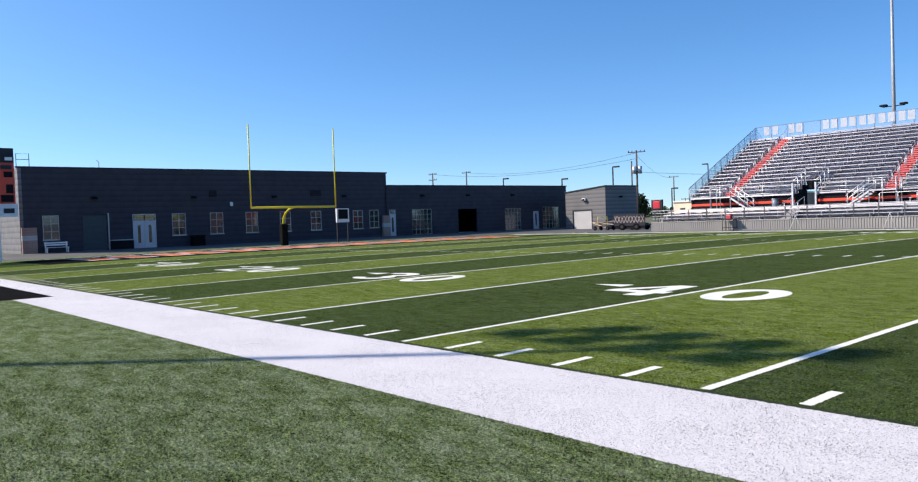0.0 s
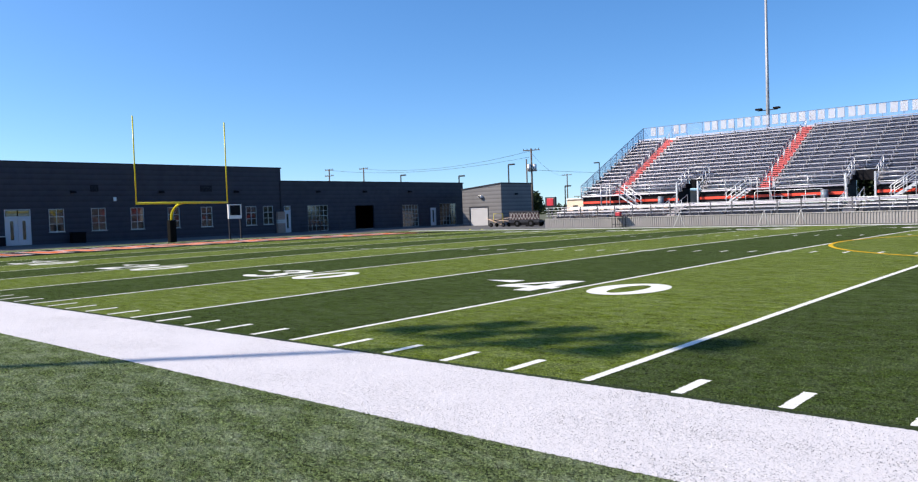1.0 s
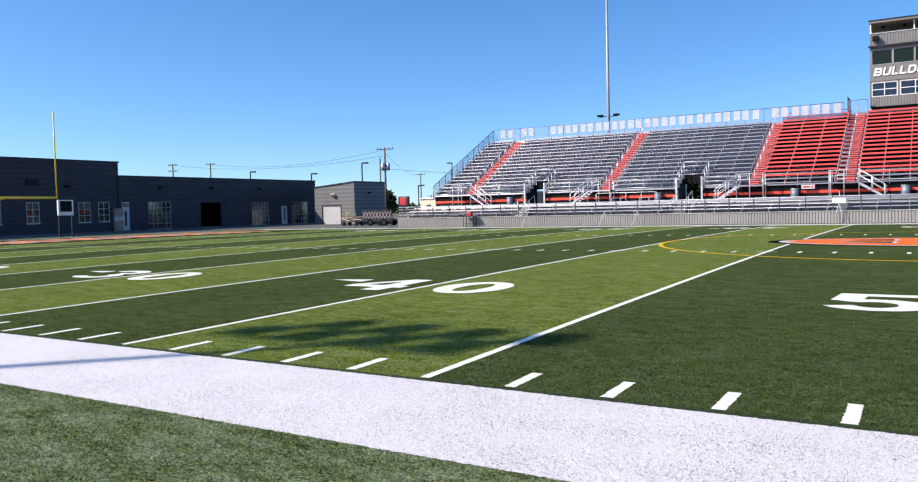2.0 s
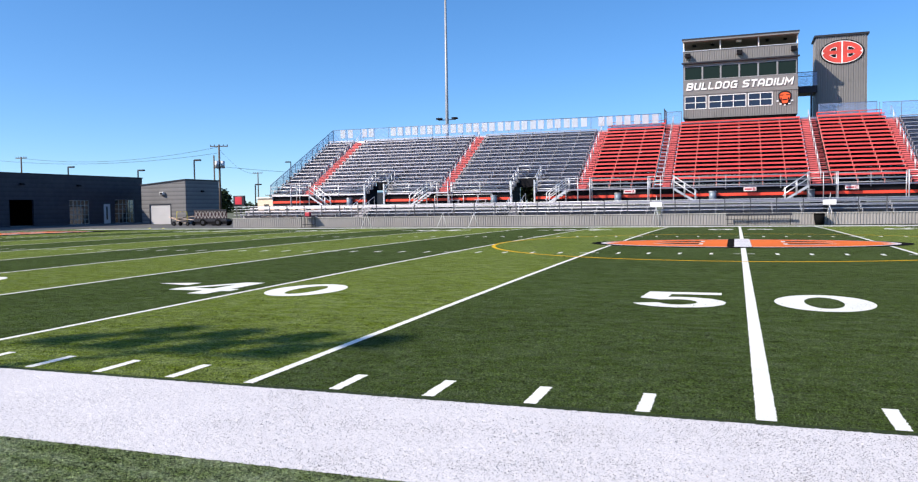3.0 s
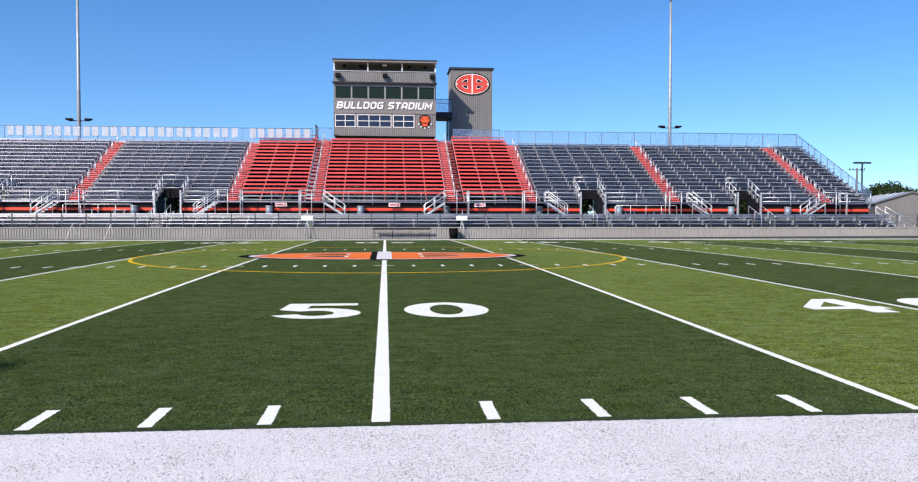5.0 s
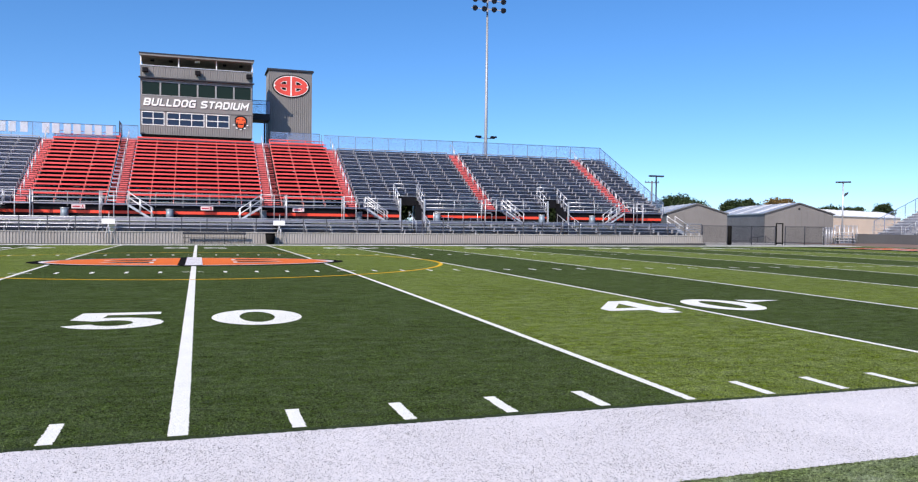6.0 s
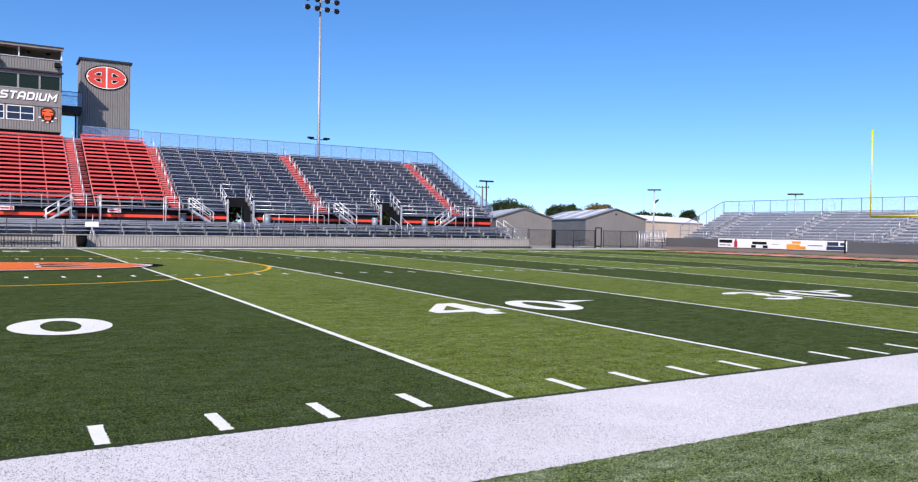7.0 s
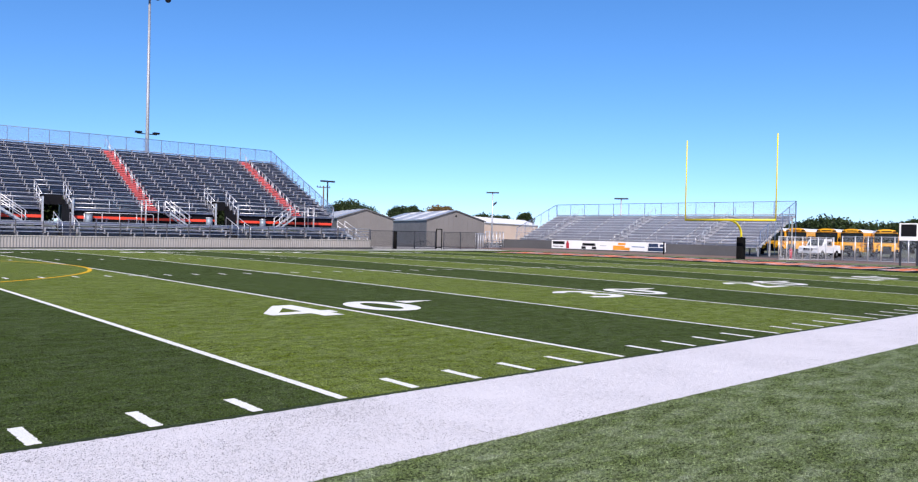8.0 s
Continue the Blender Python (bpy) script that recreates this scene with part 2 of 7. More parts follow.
# the planks are drawn and brushed along their length, so they scatter light up and down
for mat_ in (ALU, ALU_DECK):
    brush = mat_.node_tree.nodes.new("ShaderNodeCombineXYZ")
    brush.inputs[1].default_value = 0.7
    brush.inputs[2].default_value = 0.7
    mat_.node_tree.links.new(brush.outputs[0], mat_.node_tree.nodes["Principled BSDF"].inputs["Tangent"])
    mat_.node_tree.nodes["Principled BSDF"].inputs["Anisotropic"].default_value = 0.7
GALV = surface("galvanised steel", (0.62, 0.63, 0.65), 0.45, 0.6, vary=0.15, coarse=1.0, fine=12.0)
BRACKET = surface("painted bracket", (0.36, 0.36, 0.385), 0.6, 0.0, vary=0.15)
RED_BRACKET = surface("pale red bracket", (0.80, 0.30, 0.27), 0.5, 0.0, vary=0.15)
SHED = surface("taupe ribbed metal", (0.150, 0.142, 0.140), 0.55, 0.0, vary=0.1, coarse=0.3, fine=5.0)
DARK_STEEL = surface("dark painted steel", (0.028, 0.031, 0.042), 0.6, 0.0, vary=0.2, coarse=1.0, fine=12.0, spec=0.25)
SLATE = surface("slate blue steel", (0.10, 0.15, 0.25), 0.5)
RED_SEAT = surface("red powder coat", (0.77, 0.082, 0.078), 0.45, 0.0, vary=0.16, coarse=0.6, fine=10.0, per_object=0.07)
RED_STEP = surface("red painted steps", (0.64, 0.13, 0.135), 0.6, 0.0, vary=0.2, coarse=0.6, fine=10.0)
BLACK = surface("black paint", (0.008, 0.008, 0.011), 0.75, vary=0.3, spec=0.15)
ORANGE_BAND = surface("orange paint", (0.76, 0.06, 0.028), 0.5, vary=0.12)
WHITE = surface("white paint", (0.78, 0.78, 0.78), 0.5, vary=0.08, coarse=0.8)
RIB_GREY = surface("grey ribbed metal", (0.19, 0.182, 0.18), 0.5, 0.0, vary=0.1, coarse=0.3, fine=5.0, stain=(0.135, 0.128, 0.126))
LOW_WALL = surface("light ribbed concrete", (0.31, 0.295, 0.285), 0.8, vary=0.14, coarse=0.25, fine=6.0, stain=(0.3, 0.27, 0.25))
ROOF_GREY = surface("pale metal roof", (0.46, 0.47, 0.49), 0.4, 0.5, vary=0.15, coarse=0.2, fine=4.0)
YELLOW = surface("yellow paint", (0.72, 0.62, 0.02), 0.4, vary=0.08)
WOOD = surface("weathered pole wood", (0.12, 0.09, 0.07), 0.9, vary=0.3, coarse=2.0, fine=20.0)
TAN = surface("tan stucco", (0.85, 0.63, 0.48), 0.9, vary=0.08, coarse=0.1)
RUBBER = surface("black rubber", (0.008, 0.008, 0.008), 0.85, vary=0.3, spec=0.06)


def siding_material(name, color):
    """Painted siding in long courses, the shade at each joint put into the colour."""
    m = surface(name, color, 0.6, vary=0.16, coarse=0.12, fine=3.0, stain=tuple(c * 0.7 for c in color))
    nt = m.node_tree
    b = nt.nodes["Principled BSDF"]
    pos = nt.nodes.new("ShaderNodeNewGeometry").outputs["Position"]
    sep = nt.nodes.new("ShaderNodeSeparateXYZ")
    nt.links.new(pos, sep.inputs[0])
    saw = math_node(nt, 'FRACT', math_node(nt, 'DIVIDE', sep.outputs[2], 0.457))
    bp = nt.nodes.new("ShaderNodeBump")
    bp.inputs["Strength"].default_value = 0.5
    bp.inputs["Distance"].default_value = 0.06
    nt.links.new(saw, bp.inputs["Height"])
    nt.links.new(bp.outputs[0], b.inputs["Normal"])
    # darkens the foot of each course: lap shade laid into the colour
    course_shade = math_node(nt, 'MULTIPLY', math_node(nt, 'POWER', math_node(nt, 'SUBTRACT', 1.0, saw), 2.0), 0.8)
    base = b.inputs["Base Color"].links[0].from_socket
    nt.links.new(mix(nt, course_shade, base, tuple(c * 0.35 for c in color)), b.inputs["Base Color"])
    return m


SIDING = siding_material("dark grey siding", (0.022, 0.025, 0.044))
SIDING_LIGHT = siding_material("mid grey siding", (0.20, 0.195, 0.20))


def glass_material(name, tint, rough=0.06):
    m, nt, b = material(name)
    b.inputs["Base Color"].default_value = (*tint, 1)
    b.inputs["Roughness"].default_value = rough
    b.inputs["Specular IOR Level"].default_value = 0.4
    return m


def fence_material(name, color, cover):
    """Chain link: bare wire crossing open air."""
    m, nt, b = material(name)
    pos = nt.nodes.new("ShaderNodeNewGeometry").outputs["Position"]
    sep = nt.nodes.new("ShaderNodeSeparateXYZ")
    nt.links.new(pos, sep.inputs[0])
    run = math_node(nt, 'ADD', sep.outputs[0], math_node(nt, 'MULTIPLY', sep.outputs[1], 1.0))
    hits = []
    for sign in (1.0, -1.0):
        d = math_node(nt, 'ADD', run, math_node(nt, 'MULTIPLY', sep.outputs[2], sign))
        fr = math_node(nt, 'FRACT', math_node(nt, 'DIVIDE', d, 0.07))
        hits.append(math_node(nt, 'LESS_THAN', fr, cover))
    wire = math_node(nt, 'MAXIMUM', hits[0], hits[1])
    b.inputs["Base Color"].default_value = (*color, 1)
    b.inputs["Metallic"].default_value = 0.5
    b.inputs["Roughness"].default_value = 0.5
    nt.links.new(wire, b.inputs["Alpha"])
    return m


GLASS = glass_material("dark window glass", (0.018, 0.026, 0.027))
GLASS_HOUSE = glass_material("dark shaded glass", (0.012, 0.018, 0.019))
GLASS_HOUSE.node_tree.nodes["Principled BSDF"].inputs["Specular IOR Level"].default_value = 0.9
GLASS_GREEN = glass_material("green tinted glass", (0.012, 0.022, 0.016))
GLASS_GREEN.node_tree.nodes["Principled BSDF"].inputs["Specular IOR Level"].default_value = 0.15
GLASS_NAVY = glass_material("blue tinted glass", (0.016, 0.026, 0.052))
WINDOW_GREY = surface("grey window frame", (0.34, 0.34, 0.34), 0.5, 0.3, vary=0.1)
MESH = fence_material("galvanised chain link", (0.42, 0.46, 0.52), 0.095)
# same wire, made paler and denser: the sun on it is in the colour
MESH_BRIGHT = fence_material("sunlit chain link", (0.55, 0.57, 0.60), 0.11)
MESH_BLUE = fence_material("blue coated chain link", (0.22, 0.34, 0.56), 0.23)
MESH_BLACK = fence_material("black chain link", (0.03, 0.03, 0.035), 0.15)


def leaf_material(name, color):
    m, nt, b = material(name)
    rnd = nt.nodes.new("ShaderNodeNewGeometry").outputs["Random Per Island"]
    col = mix(nt, rnd, tuple(c * 0.55 for c in color), tuple(c * 1.35 for c in color))
    nt.links.new(col, b.inputs["Base Color"])
    b.inputs["Roughness"].default_value = 0.6
    b.inputs["Specular IOR Level"].default_value = 0.2
    return m


LEAF = leaf_material("green leaves", (0.024, 0.041, 0.013))
LEAF_RUST = leaf_material("turning leaves", (0.13, 0.085, 0.03))
BARK = surface("bark", (0.09, 0.07, 0.05), 0.95, vary=0.3, coarse=2.0, fine=15.0)

# ---- ground ----
g = Geo()
g.poly([(-2500, -2500, -0.06), (2500, -2500, -0.06), (2500, 2500, -0.06), (-2500, 2500, -0.06)])
tagged(part("ground", g, GROUND), "dry brown and green earth reaching the horizon", "ground", kind="structure")

# asphalt yard round the field, and the concrete apron below the buildings
g = Geo().box(-78, 98, -30, 85, -0.055, -0.012)
tagged(part("pavement", g, ASPHALT), "dark grey asphalt yard round the field", "pavement", kind="structure")
g = Geo().extrude([(-67.95, 5, -0.011), (-59.6, 5, -0.011), (-59.6, 5, 0.006), (-67.95, 5, 0.226)], (0, 65, 0))
tagged(part("apron", g, surface("worn asphalt", (0.10, 0.098, 0.095), 0.9, vary=0.25, coarse=0.2, fine=8.0, stain=(0.16, 0.15, 0.14))), "worn asphalt walk along the field house", "pavement", kind="structure")
g = Geo().box(-59.6, -42.5, 52.9, 66, -0.011, 0.004)
tagged(part("yard", g, bpy.data.materials["worn asphalt"]), "worn asphalt yard beside the garage", "pavement", kind="structure")
g = Geo().box(58.6, 70.3, 4, 60, -0.011, 0.004)
tagged(part("running_track", g, TRACK), "dull red rubber track behind the end zone", "track", kind="structure")
g = Geo().box(42.6, 58.5, 51.5, 62, -0.011, 0.003)
tagged(part("concrete_walk", g, CONCRETE), "pale concrete walk behind the gate", "pavement", kind="structure")


# unseen plain wall added on the south side to darken the metal seats' reflections
tagged(part("unseen_wall", Geo().box(-95, 110, -52.3, -52.0, -0.05, 7.0), surface("dull green grey wall", (0.045, 0.055, 0.045), 0.9, vary=0.3, coarse=0.15, fine=2.0)), "added plain dull green grey wall, unseen, that darkens reflections in the seats", "wall", kind="structure")


def turf_sheet(x0, x1, y0, y1, nx, ny, lift=0.0):
    geo = Geo()
    xs = [x0 + (x1 - x0) * i / nx for i in range(nx + 1)]
    ys = [y0 + (y1 - y0) * j / ny for j in range(ny + 1)]
    pts = [(x, y, crown(y) + lift) for y in ys for x in xs]
    faces = [(j * (nx + 1) + i, j * (nx + 1) + i + 1, (j + 1) * (nx + 1) + i + 1, (j + 1) * (nx + 1) + i) for j in range(ny) for i in range(nx)]
    return geo.faces(pts, faces, True)


field = thing("football_field", "banded green artificial turf football field with white lines", "football field", kind="structure")
part("turf", turf_sheet(-HALF, HALF, 0, WIDE, 24, 64), TURF, field, "turf in alternating light and dark green bands")
for name, x0, x1, y0, y1 in (("turf_margin", -58.5, 58.5, -14, -0.001), ("turf_margin", -58.5, 58.5, WIDE + 0.001, 51.7), ("turf_margin", -58.5, -HALF - 0.001, 0, WIDE), ("turf_margin", HALF + 0.001, 58.5, 0, WIDE)):
    part(name, turf_sheet(x0, x1, y0, y1, 2, 24), TURF_SIDE, field, "plain green turf outside the lines")

PROUD = 0.004
rng = random.Random(4)


def ragged_strip(x0, x1, y0, y1, step, amp, along="x", lift=PROUD, cross=1):
    """A painted strip whose long edges follow the uneven fibres."""
    geo = Geo()
    a0, a1 = (x0, x1) if along == "x" else (y0, y1)
    n = max(1, int(round((a1 - a0) / step)))
    rows = []
    for i in range(n + 1):
        a = a0 + (a1 - a0) * i / n
        e0, e1 = rng.uniform(-amp, amp), rng.uniform(-amp, amp)
        row = []
        for k in range(cross + 1):
            u = k / cross
            if along == "x":
                y = y0 + e0 + (y1 + e1 - y0 - e0) * u
                row.append((a, y, crown(y) + lift))
            else:
                x = x0 + e0 + (x1 + e1 - x0 - e0) * u
                row.append((x, a, crown(a) + lift))
        rows.append(row)
    w = cross + 1
    pts = [p for row in rows for p in row]
    faces = []
    for i in range(n):
        for k in range(cross):
            q = (i * w + k, (i + 1) * w + k, (i + 1) * w + k + 1, i * w + k + 1)
            faces.append(q if along == "x" else tuple(reversed(q)))
    return geo.faces(pts, faces)


# white border: full width beside the team area, narrow past the 25-yard lines
TEAM = 25 * Y
part("sideline_border", ragged_strip(-TEAM, TEAM, -1.90, -0.02, 0.018, 0.010), WHITE_PAINT, field, "wide white painted sideline border")
for s in (-1, 1):
    lo, hi = sorted((s * TEAM, s * 56.8))
    part("sideline_border", ragged_strip(lo, hi, -0.95, -0.02, 0.05, 0.014), WHITE_PAINT, field, "white painted sideline border")
    part("coaching_strip", ragged_strip(lo, hi, -2.4, -0.96, 0.1, 0.012), BLACK_TURF, field, "black painted strip outside the team area")
part("sideline_border", ragged_strip(-56.8, 56.8, WIDE + 0.02, WIDE + 1.6, 0.2, 0.012), WHITE_PAINT, field, "white painted sideline border")
for s in (-1, 1):
    lo, hi = sorted((s * HALF, s * (HALF + 0.2)))
    part("end_line_border", ragged_strip(lo, hi, -0.02, WIDE + 0.02, 0.4, 0.012, "y"), WHITE_PAINT, field, "white painted end line border")
    lo, hi = sorted((s * 46.0, s * (HALF - 0.02)))
    part("end_zone_paint", ragged_strip(lo, hi, 4.2, WIDE - 4.2, 0.6, 0.0, "y", 0.003), BLACK_TURF, field, "black painted end zone panel")

EDGE_STRIP = paint_material("dark green strip", (0.030, 0.044, 0.016), 0.3)
part("edge_strip", ragged_strip(-30, 30, -0.03, 0.075, 0.04, 0.012, lift=0.0015), EDGE_STRIP, field, "dark green strip beside the white border")
for k in range(-9, 10):
    x = 5 * Y * k
    w = 0.052 if k else 0.075
    near = abs(k) <= 4
    if near:
        geo = ragged_strip(x - w, x + w, 0.10, 14.0, 0.018, 0.006, "y")
        far = ragged_strip(x - w, x + w, 14.0, WIDE - 0.1, 0.5, 0.004, "y")
        geo.faces(far.v, far.f)
    else:
        geo = ragged_strip(x - w, x + w, 0.10, WIDE - 0.1, 0.25, 0.006, "y")
    part("yard_line", geo, LINE_PAINT, field)

# one-yard ticks on the near side are single pieces, the rest are painted in rows
tick_meshes = []
for k in range(6):
    geo = ragged_strip(-0.055, 0.055, 0.10, 0.70, 0.015, 0.008, "y")
    tick_meshes.append(geo.mesh("tick", LINE_PAINT))
far_ticks, hash_marks = Geo(), Geo()
for k in range(-49, 50):
    if k % 5 == 0:
        continue
    t = part("tick", tick_meshes[k % 6], None, field)
    t.location.x = k * Y
    for y0, geo in ((WIDE - 0.70, far_ticks), (18.0, hash_marks), (WIDE - 18.6, hash_marks)):
        y1 = y0 + 0.60
        geo.poly([(k * Y - 0.05, y0, crown(y0) + PROUD), (k * Y + 0.05, y0, crown(y0) + PROUD), (k * Y + 0.05, y1, crown(y1) + PROUD), (k * Y - 0.05, y1, crown(y1) + PROUD)])
for k in range(-9, 10):
    for y in (18.29, WIDE - 18.29):
        hash_marks.poly([(5 * Y * k - 0.3, y - 0.05, crown(y) + 0.008), (5 * Y * k + 0.3, y - 0.05, crown(y) + 0.008), (5 * Y * k + 0.3, y + 0.05, crown(y) + 0.008), (5 * Y * k - 0.3, y + 0.05, crown(y) + 0.008)])
part("tick_row", far_ticks, LINE_PAINT, field, kind="stuff")
part("hash_marks", hash_marks, LINE_PAINT, field, kind="stuff")


# ---- painted yard numbers ----
def stroke(pts, w=1.0):
    """Quads along a line of points, mitred at the corners."""
    pts = [Vector((p[0], p[1], 0)) for p in pts]
    left, right = [], []
    for i, p in enumerate(pts):
        d0 = (p - pts[i - 1]).normalized() if i else None
        d1 = (pts[i + 1] - p).normalized() if i + 1 < len(pts) else None
        d0, d1 = d0 or d1, d1 or d0
        n0, n1 = Vector((-d0.y, d0.x, 0)), Vector((-d1.y, d1.x, 0))
        n = (n0 + n1).normalized()
        k = w / 2 / max(0.45, n.dot(n1))
        left.append(p + n * k)
        right.append(p - n * k)
    return [(right[i], right[i + 1], left[i + 1], left[i]) for i in range(len(pts) - 1)]


def arc(cx, cy, rx, ry, a0, a1, n=10):
    return [(cx + rx * math.cos(radians(a0 + (a1 - a0) * i / n)), cy + ry * math.sin(radians(a0 + (a1 - a0) * i / n))) for i in range(n + 1)]


def digit(d):
    """Quads of a broad painted numeral in a box 3.33 wide and 6.25 high, with strokes 1 wide."""
    W, H = 3.33, 6.25
    if d == "0":
        o, i = arc(W / 2, H / 2, W / 2, H / 2, 0, 360, 36), arc(W / 2, H / 2, W / 2 * 0.39, H / 2 * 0.68, 0, 360, 36)
        return [(o[k], o[k + 1], i[k + 1], i[k]) for k in range(36)]
    if d == "1":
        return [((1.2, 0.9), (2.2, 0.9), (2.2, H), (1.2, H)), ((0.3, 0), (3.1, 0), (3.1, 0.9), (0.3, 0.9)), ((0.2, 4.7), (1.2, 5.0), (1.2, H), (0.9, H))]
    if d == "2":
        return stroke(arc(1.66, 4.5, 1.17, 1.25, 175, -35, 12) + [(0.9, 1.6), (0.5, 0.5), (3.33, 0.5)])
    if d == "3":
        return stroke(arc(1.6, 4.6, 1.15, 1.15, 165, -80, 12)) + [tuple(Vector((p[0], p[1], 0.0)) for p in q) for q in stroke(arc(1.6, 1.75, 1.22, 1.25, 78, -165, 12))]
    if d == "4":
        return [((1.9, 0), (2.9, 0), (2.9, H), (1.9, H)), ((0, 1.5), (1.9, 1.5), (1.9, 2.6), (0, 2.6)), ((0, 2.6), (0.75, 2.6), (1.9, 4.9), (1.9, H)), ((2.9, 1.5), (3.33, 1.5), (3.33, 2.6), (2.9, 2.6))]
    return stroke([(3.1, 5.75), (0.75, 5.75), (0.62, 3.7)] + arc(1.6, 2.05, 1.2, 1.55, 120, -160, 12))


def number(text, x, y0, turned=False, name="yard_number"):
    """Numerals on both sides of a yard line, with the arrow that points to the nearer goal."""
    geo = Geo()
    sx, sy = 0.432, 0.32
    s = -1 if turned else 1

    def put(px, py, lift=PROUD + 0.001):
        yy = y0 + s * py
        return (x + s * px, yy, crown(yy) + lift)

    for ch, x_left in zip(text, (-0.35 - 1.44, 0.35)):
        for n, q in enumerate(digit(ch)):
            geo.poly([put(x_left + p[0] * sx, p[1] * sy) for p in q])
    if x:
        side = (1 if x > 0 else -1) * s
        e = side * 1.95
        geo.poly([put(e, 1.75), put(e + side * 0.95, 1.5), put(e, 1.25)][:: (1 if side < 0 else -1)])
    return part(name, geo, LINE_PAINT, field)


for k in (-4, -3, -2, -1, 0, 1, 2, 3, 4):
    text = f"{50 - abs(k) * 10:02d}"
    number(text, 10 * Y * k, 6.12)
    number(text, 10 * Y * k, WIDE - 6.12, True)

# yellow centre circle of the soccer pitch
g = Geo()
ring = [(arc(0, WIDE / 2, r, r, 0, 360, 120)) for r in (9.08, 9.22)]
for i in range(120):
    g.poly([(p[0], p[1], crown(p[1]) + 0.010) for p in (ring[1][i], ring[1][i + 1], ring[0][i + 1], ring[0][i])])
part("centre_circle", g, YELLOW_TURF, field, "thin yellow centre circle")


# ---- oval emblem, used on the field and on the tower ----
def oval(a, b, n=48):
    return [tuple(arc(0, 0, a, b, 0, 360, n)[:-1])]


def emblem_layers():
    """Flat layers (height, colour, polygons) of an oval with two mirrored lobed shapes, half-width 1 and half-height 0.58."""
    def lobes(s, k):
        pts = [(s * 0.035, 0.49 * k)]
        pts += [(s * (0.80 if abs(a) < 3 else 0.90 * k * math.cos(radians(a))), 0.49 * k * math.sin(radians(a))) for a in (84, 74, 64, 54, 44, 34, 24, 14, 7, 0, -7, -14, -24, -34, -44, -54, -64, -74, -84)]
        pts.append((s * 0.035, -0.49 * k))
        return tuple(pts if s < 0 else reversed(pts))

    def holes(s):
        out = []
        for v in (1, -1):
            pts = [(s * 0.27, v * 0.09), (s * 0.27, v * 0.22), (s * 0.40, v * 0.21), (s * 0.54, v * 0.12), (s * 0.49, v * 0.09)]
            out.append(tuple(pts if s * v < 0 else reversed(pts)))
        return out

    return [(0, "black", oval(1, 0.58)), (1, "white", oval(0.93, 0.522)), (2, "red", [lobes(-1, 1.0), lobes(1, 1.0)]),
            (3, "white", [tuple((x * 1.22 - s * 0.085, y * 1.26 - (0.03 if y > 0 else -0.03)) for x, y in h) for s in (-1, 1) for h in holes(s)]), (4, "black", holes(-1) + holes(1))]


logo_paint = {"black": BLACK_TURF, "white": WHITE_PAINT, "red": ORANGE_TURF}
for level, colour, polys in emblem_layers():
    geo = Geo()
    for p in polys:
        pts = [(x * 5.55, WIDE / 2 + y * 5.4) for x, y in p]
        geo.poly([(x, y, CROWN + 0.012 + 0.004 * level) for x, y in pts])
    part("midfield_emblem", geo, logo_paint[colour], field, f"{colour if colour != 'red' else 'orange'} layer of the painted midfield oval")
g = Geo()
for x0, x1 in ((-0.28, 0.28),):
    g.poly([(x0, WIDE / 2 - 3.0, CROWN + 0.034), (x1, WIDE / 2 - 3.0, CROWN + 0.034), (x1, WIDE / 2 + 3.0, CROWN + 0.034), (x0, WIDE / 2 + 3.0, CROWN + 0.034)])
part("midfield_bar", g, WHITE_PAINT, field, "white bar through the midfield oval")

g = Geo().poly([(-0.52, WIDE / 2 - 2.9, CROWN + 0.035), (-0.285, WIDE / 2 - 2.9, CROWN + 0.035), (-0.285, WIDE / 2 + 2.9, CROWN + 0.035), (-0.52, WIDE / 2 + 2.9, CROWN + 0.035)])
part("midfield_bar", g, BLACK_TURF, field, "black bar beside the white midfield bar")

# orange painted end zone letters, unreadable at this angle: plain blocks
for s in (-1, 1):
    for j in range(8):
        y0 = 7.2 + j * 4.5
        geo, rim = Geo(), Geo()
        lo, hi = sorted((s * 48.2, s * 52.9))
        for a0, a1, b0, b1 in ((0, 1, 0, 0.3), (0, 1, 0.62, 0.92), (0.35, 0.6, 0.3, 0.62)):
            xa, xb, ya, yb = lo + (hi - lo) * a0, lo + (hi - lo) * a1, y0 + 3.6 * b0, y0 + 3.6 * b1
            geo.poly([(xa, ya, crown(ya) + 0.007), (xb, ya, crown(ya) + 0.007), (xb, yb, crown(yb) + 0.007), (xa, yb, crown(yb) + 0.007)])
            xa, xb, ya, yb = xa - 0.35, xb + 0.35, ya - 0.22, yb + 0.22
            rim.poly([(xa, ya, crown(ya) + 0.0055), (xb, ya, crown(ya) + 0.0055), (xb, yb, crown(yb) + 0.0055), (xa, yb, crown(yb) + 0.0055)])
        part("end_zone_rim", rim, WHITE_PAINT, field, "white rim round an end zone block")
        part("end_zone_block", geo, ORANGE_TURF, field, "orange painted end zone block")

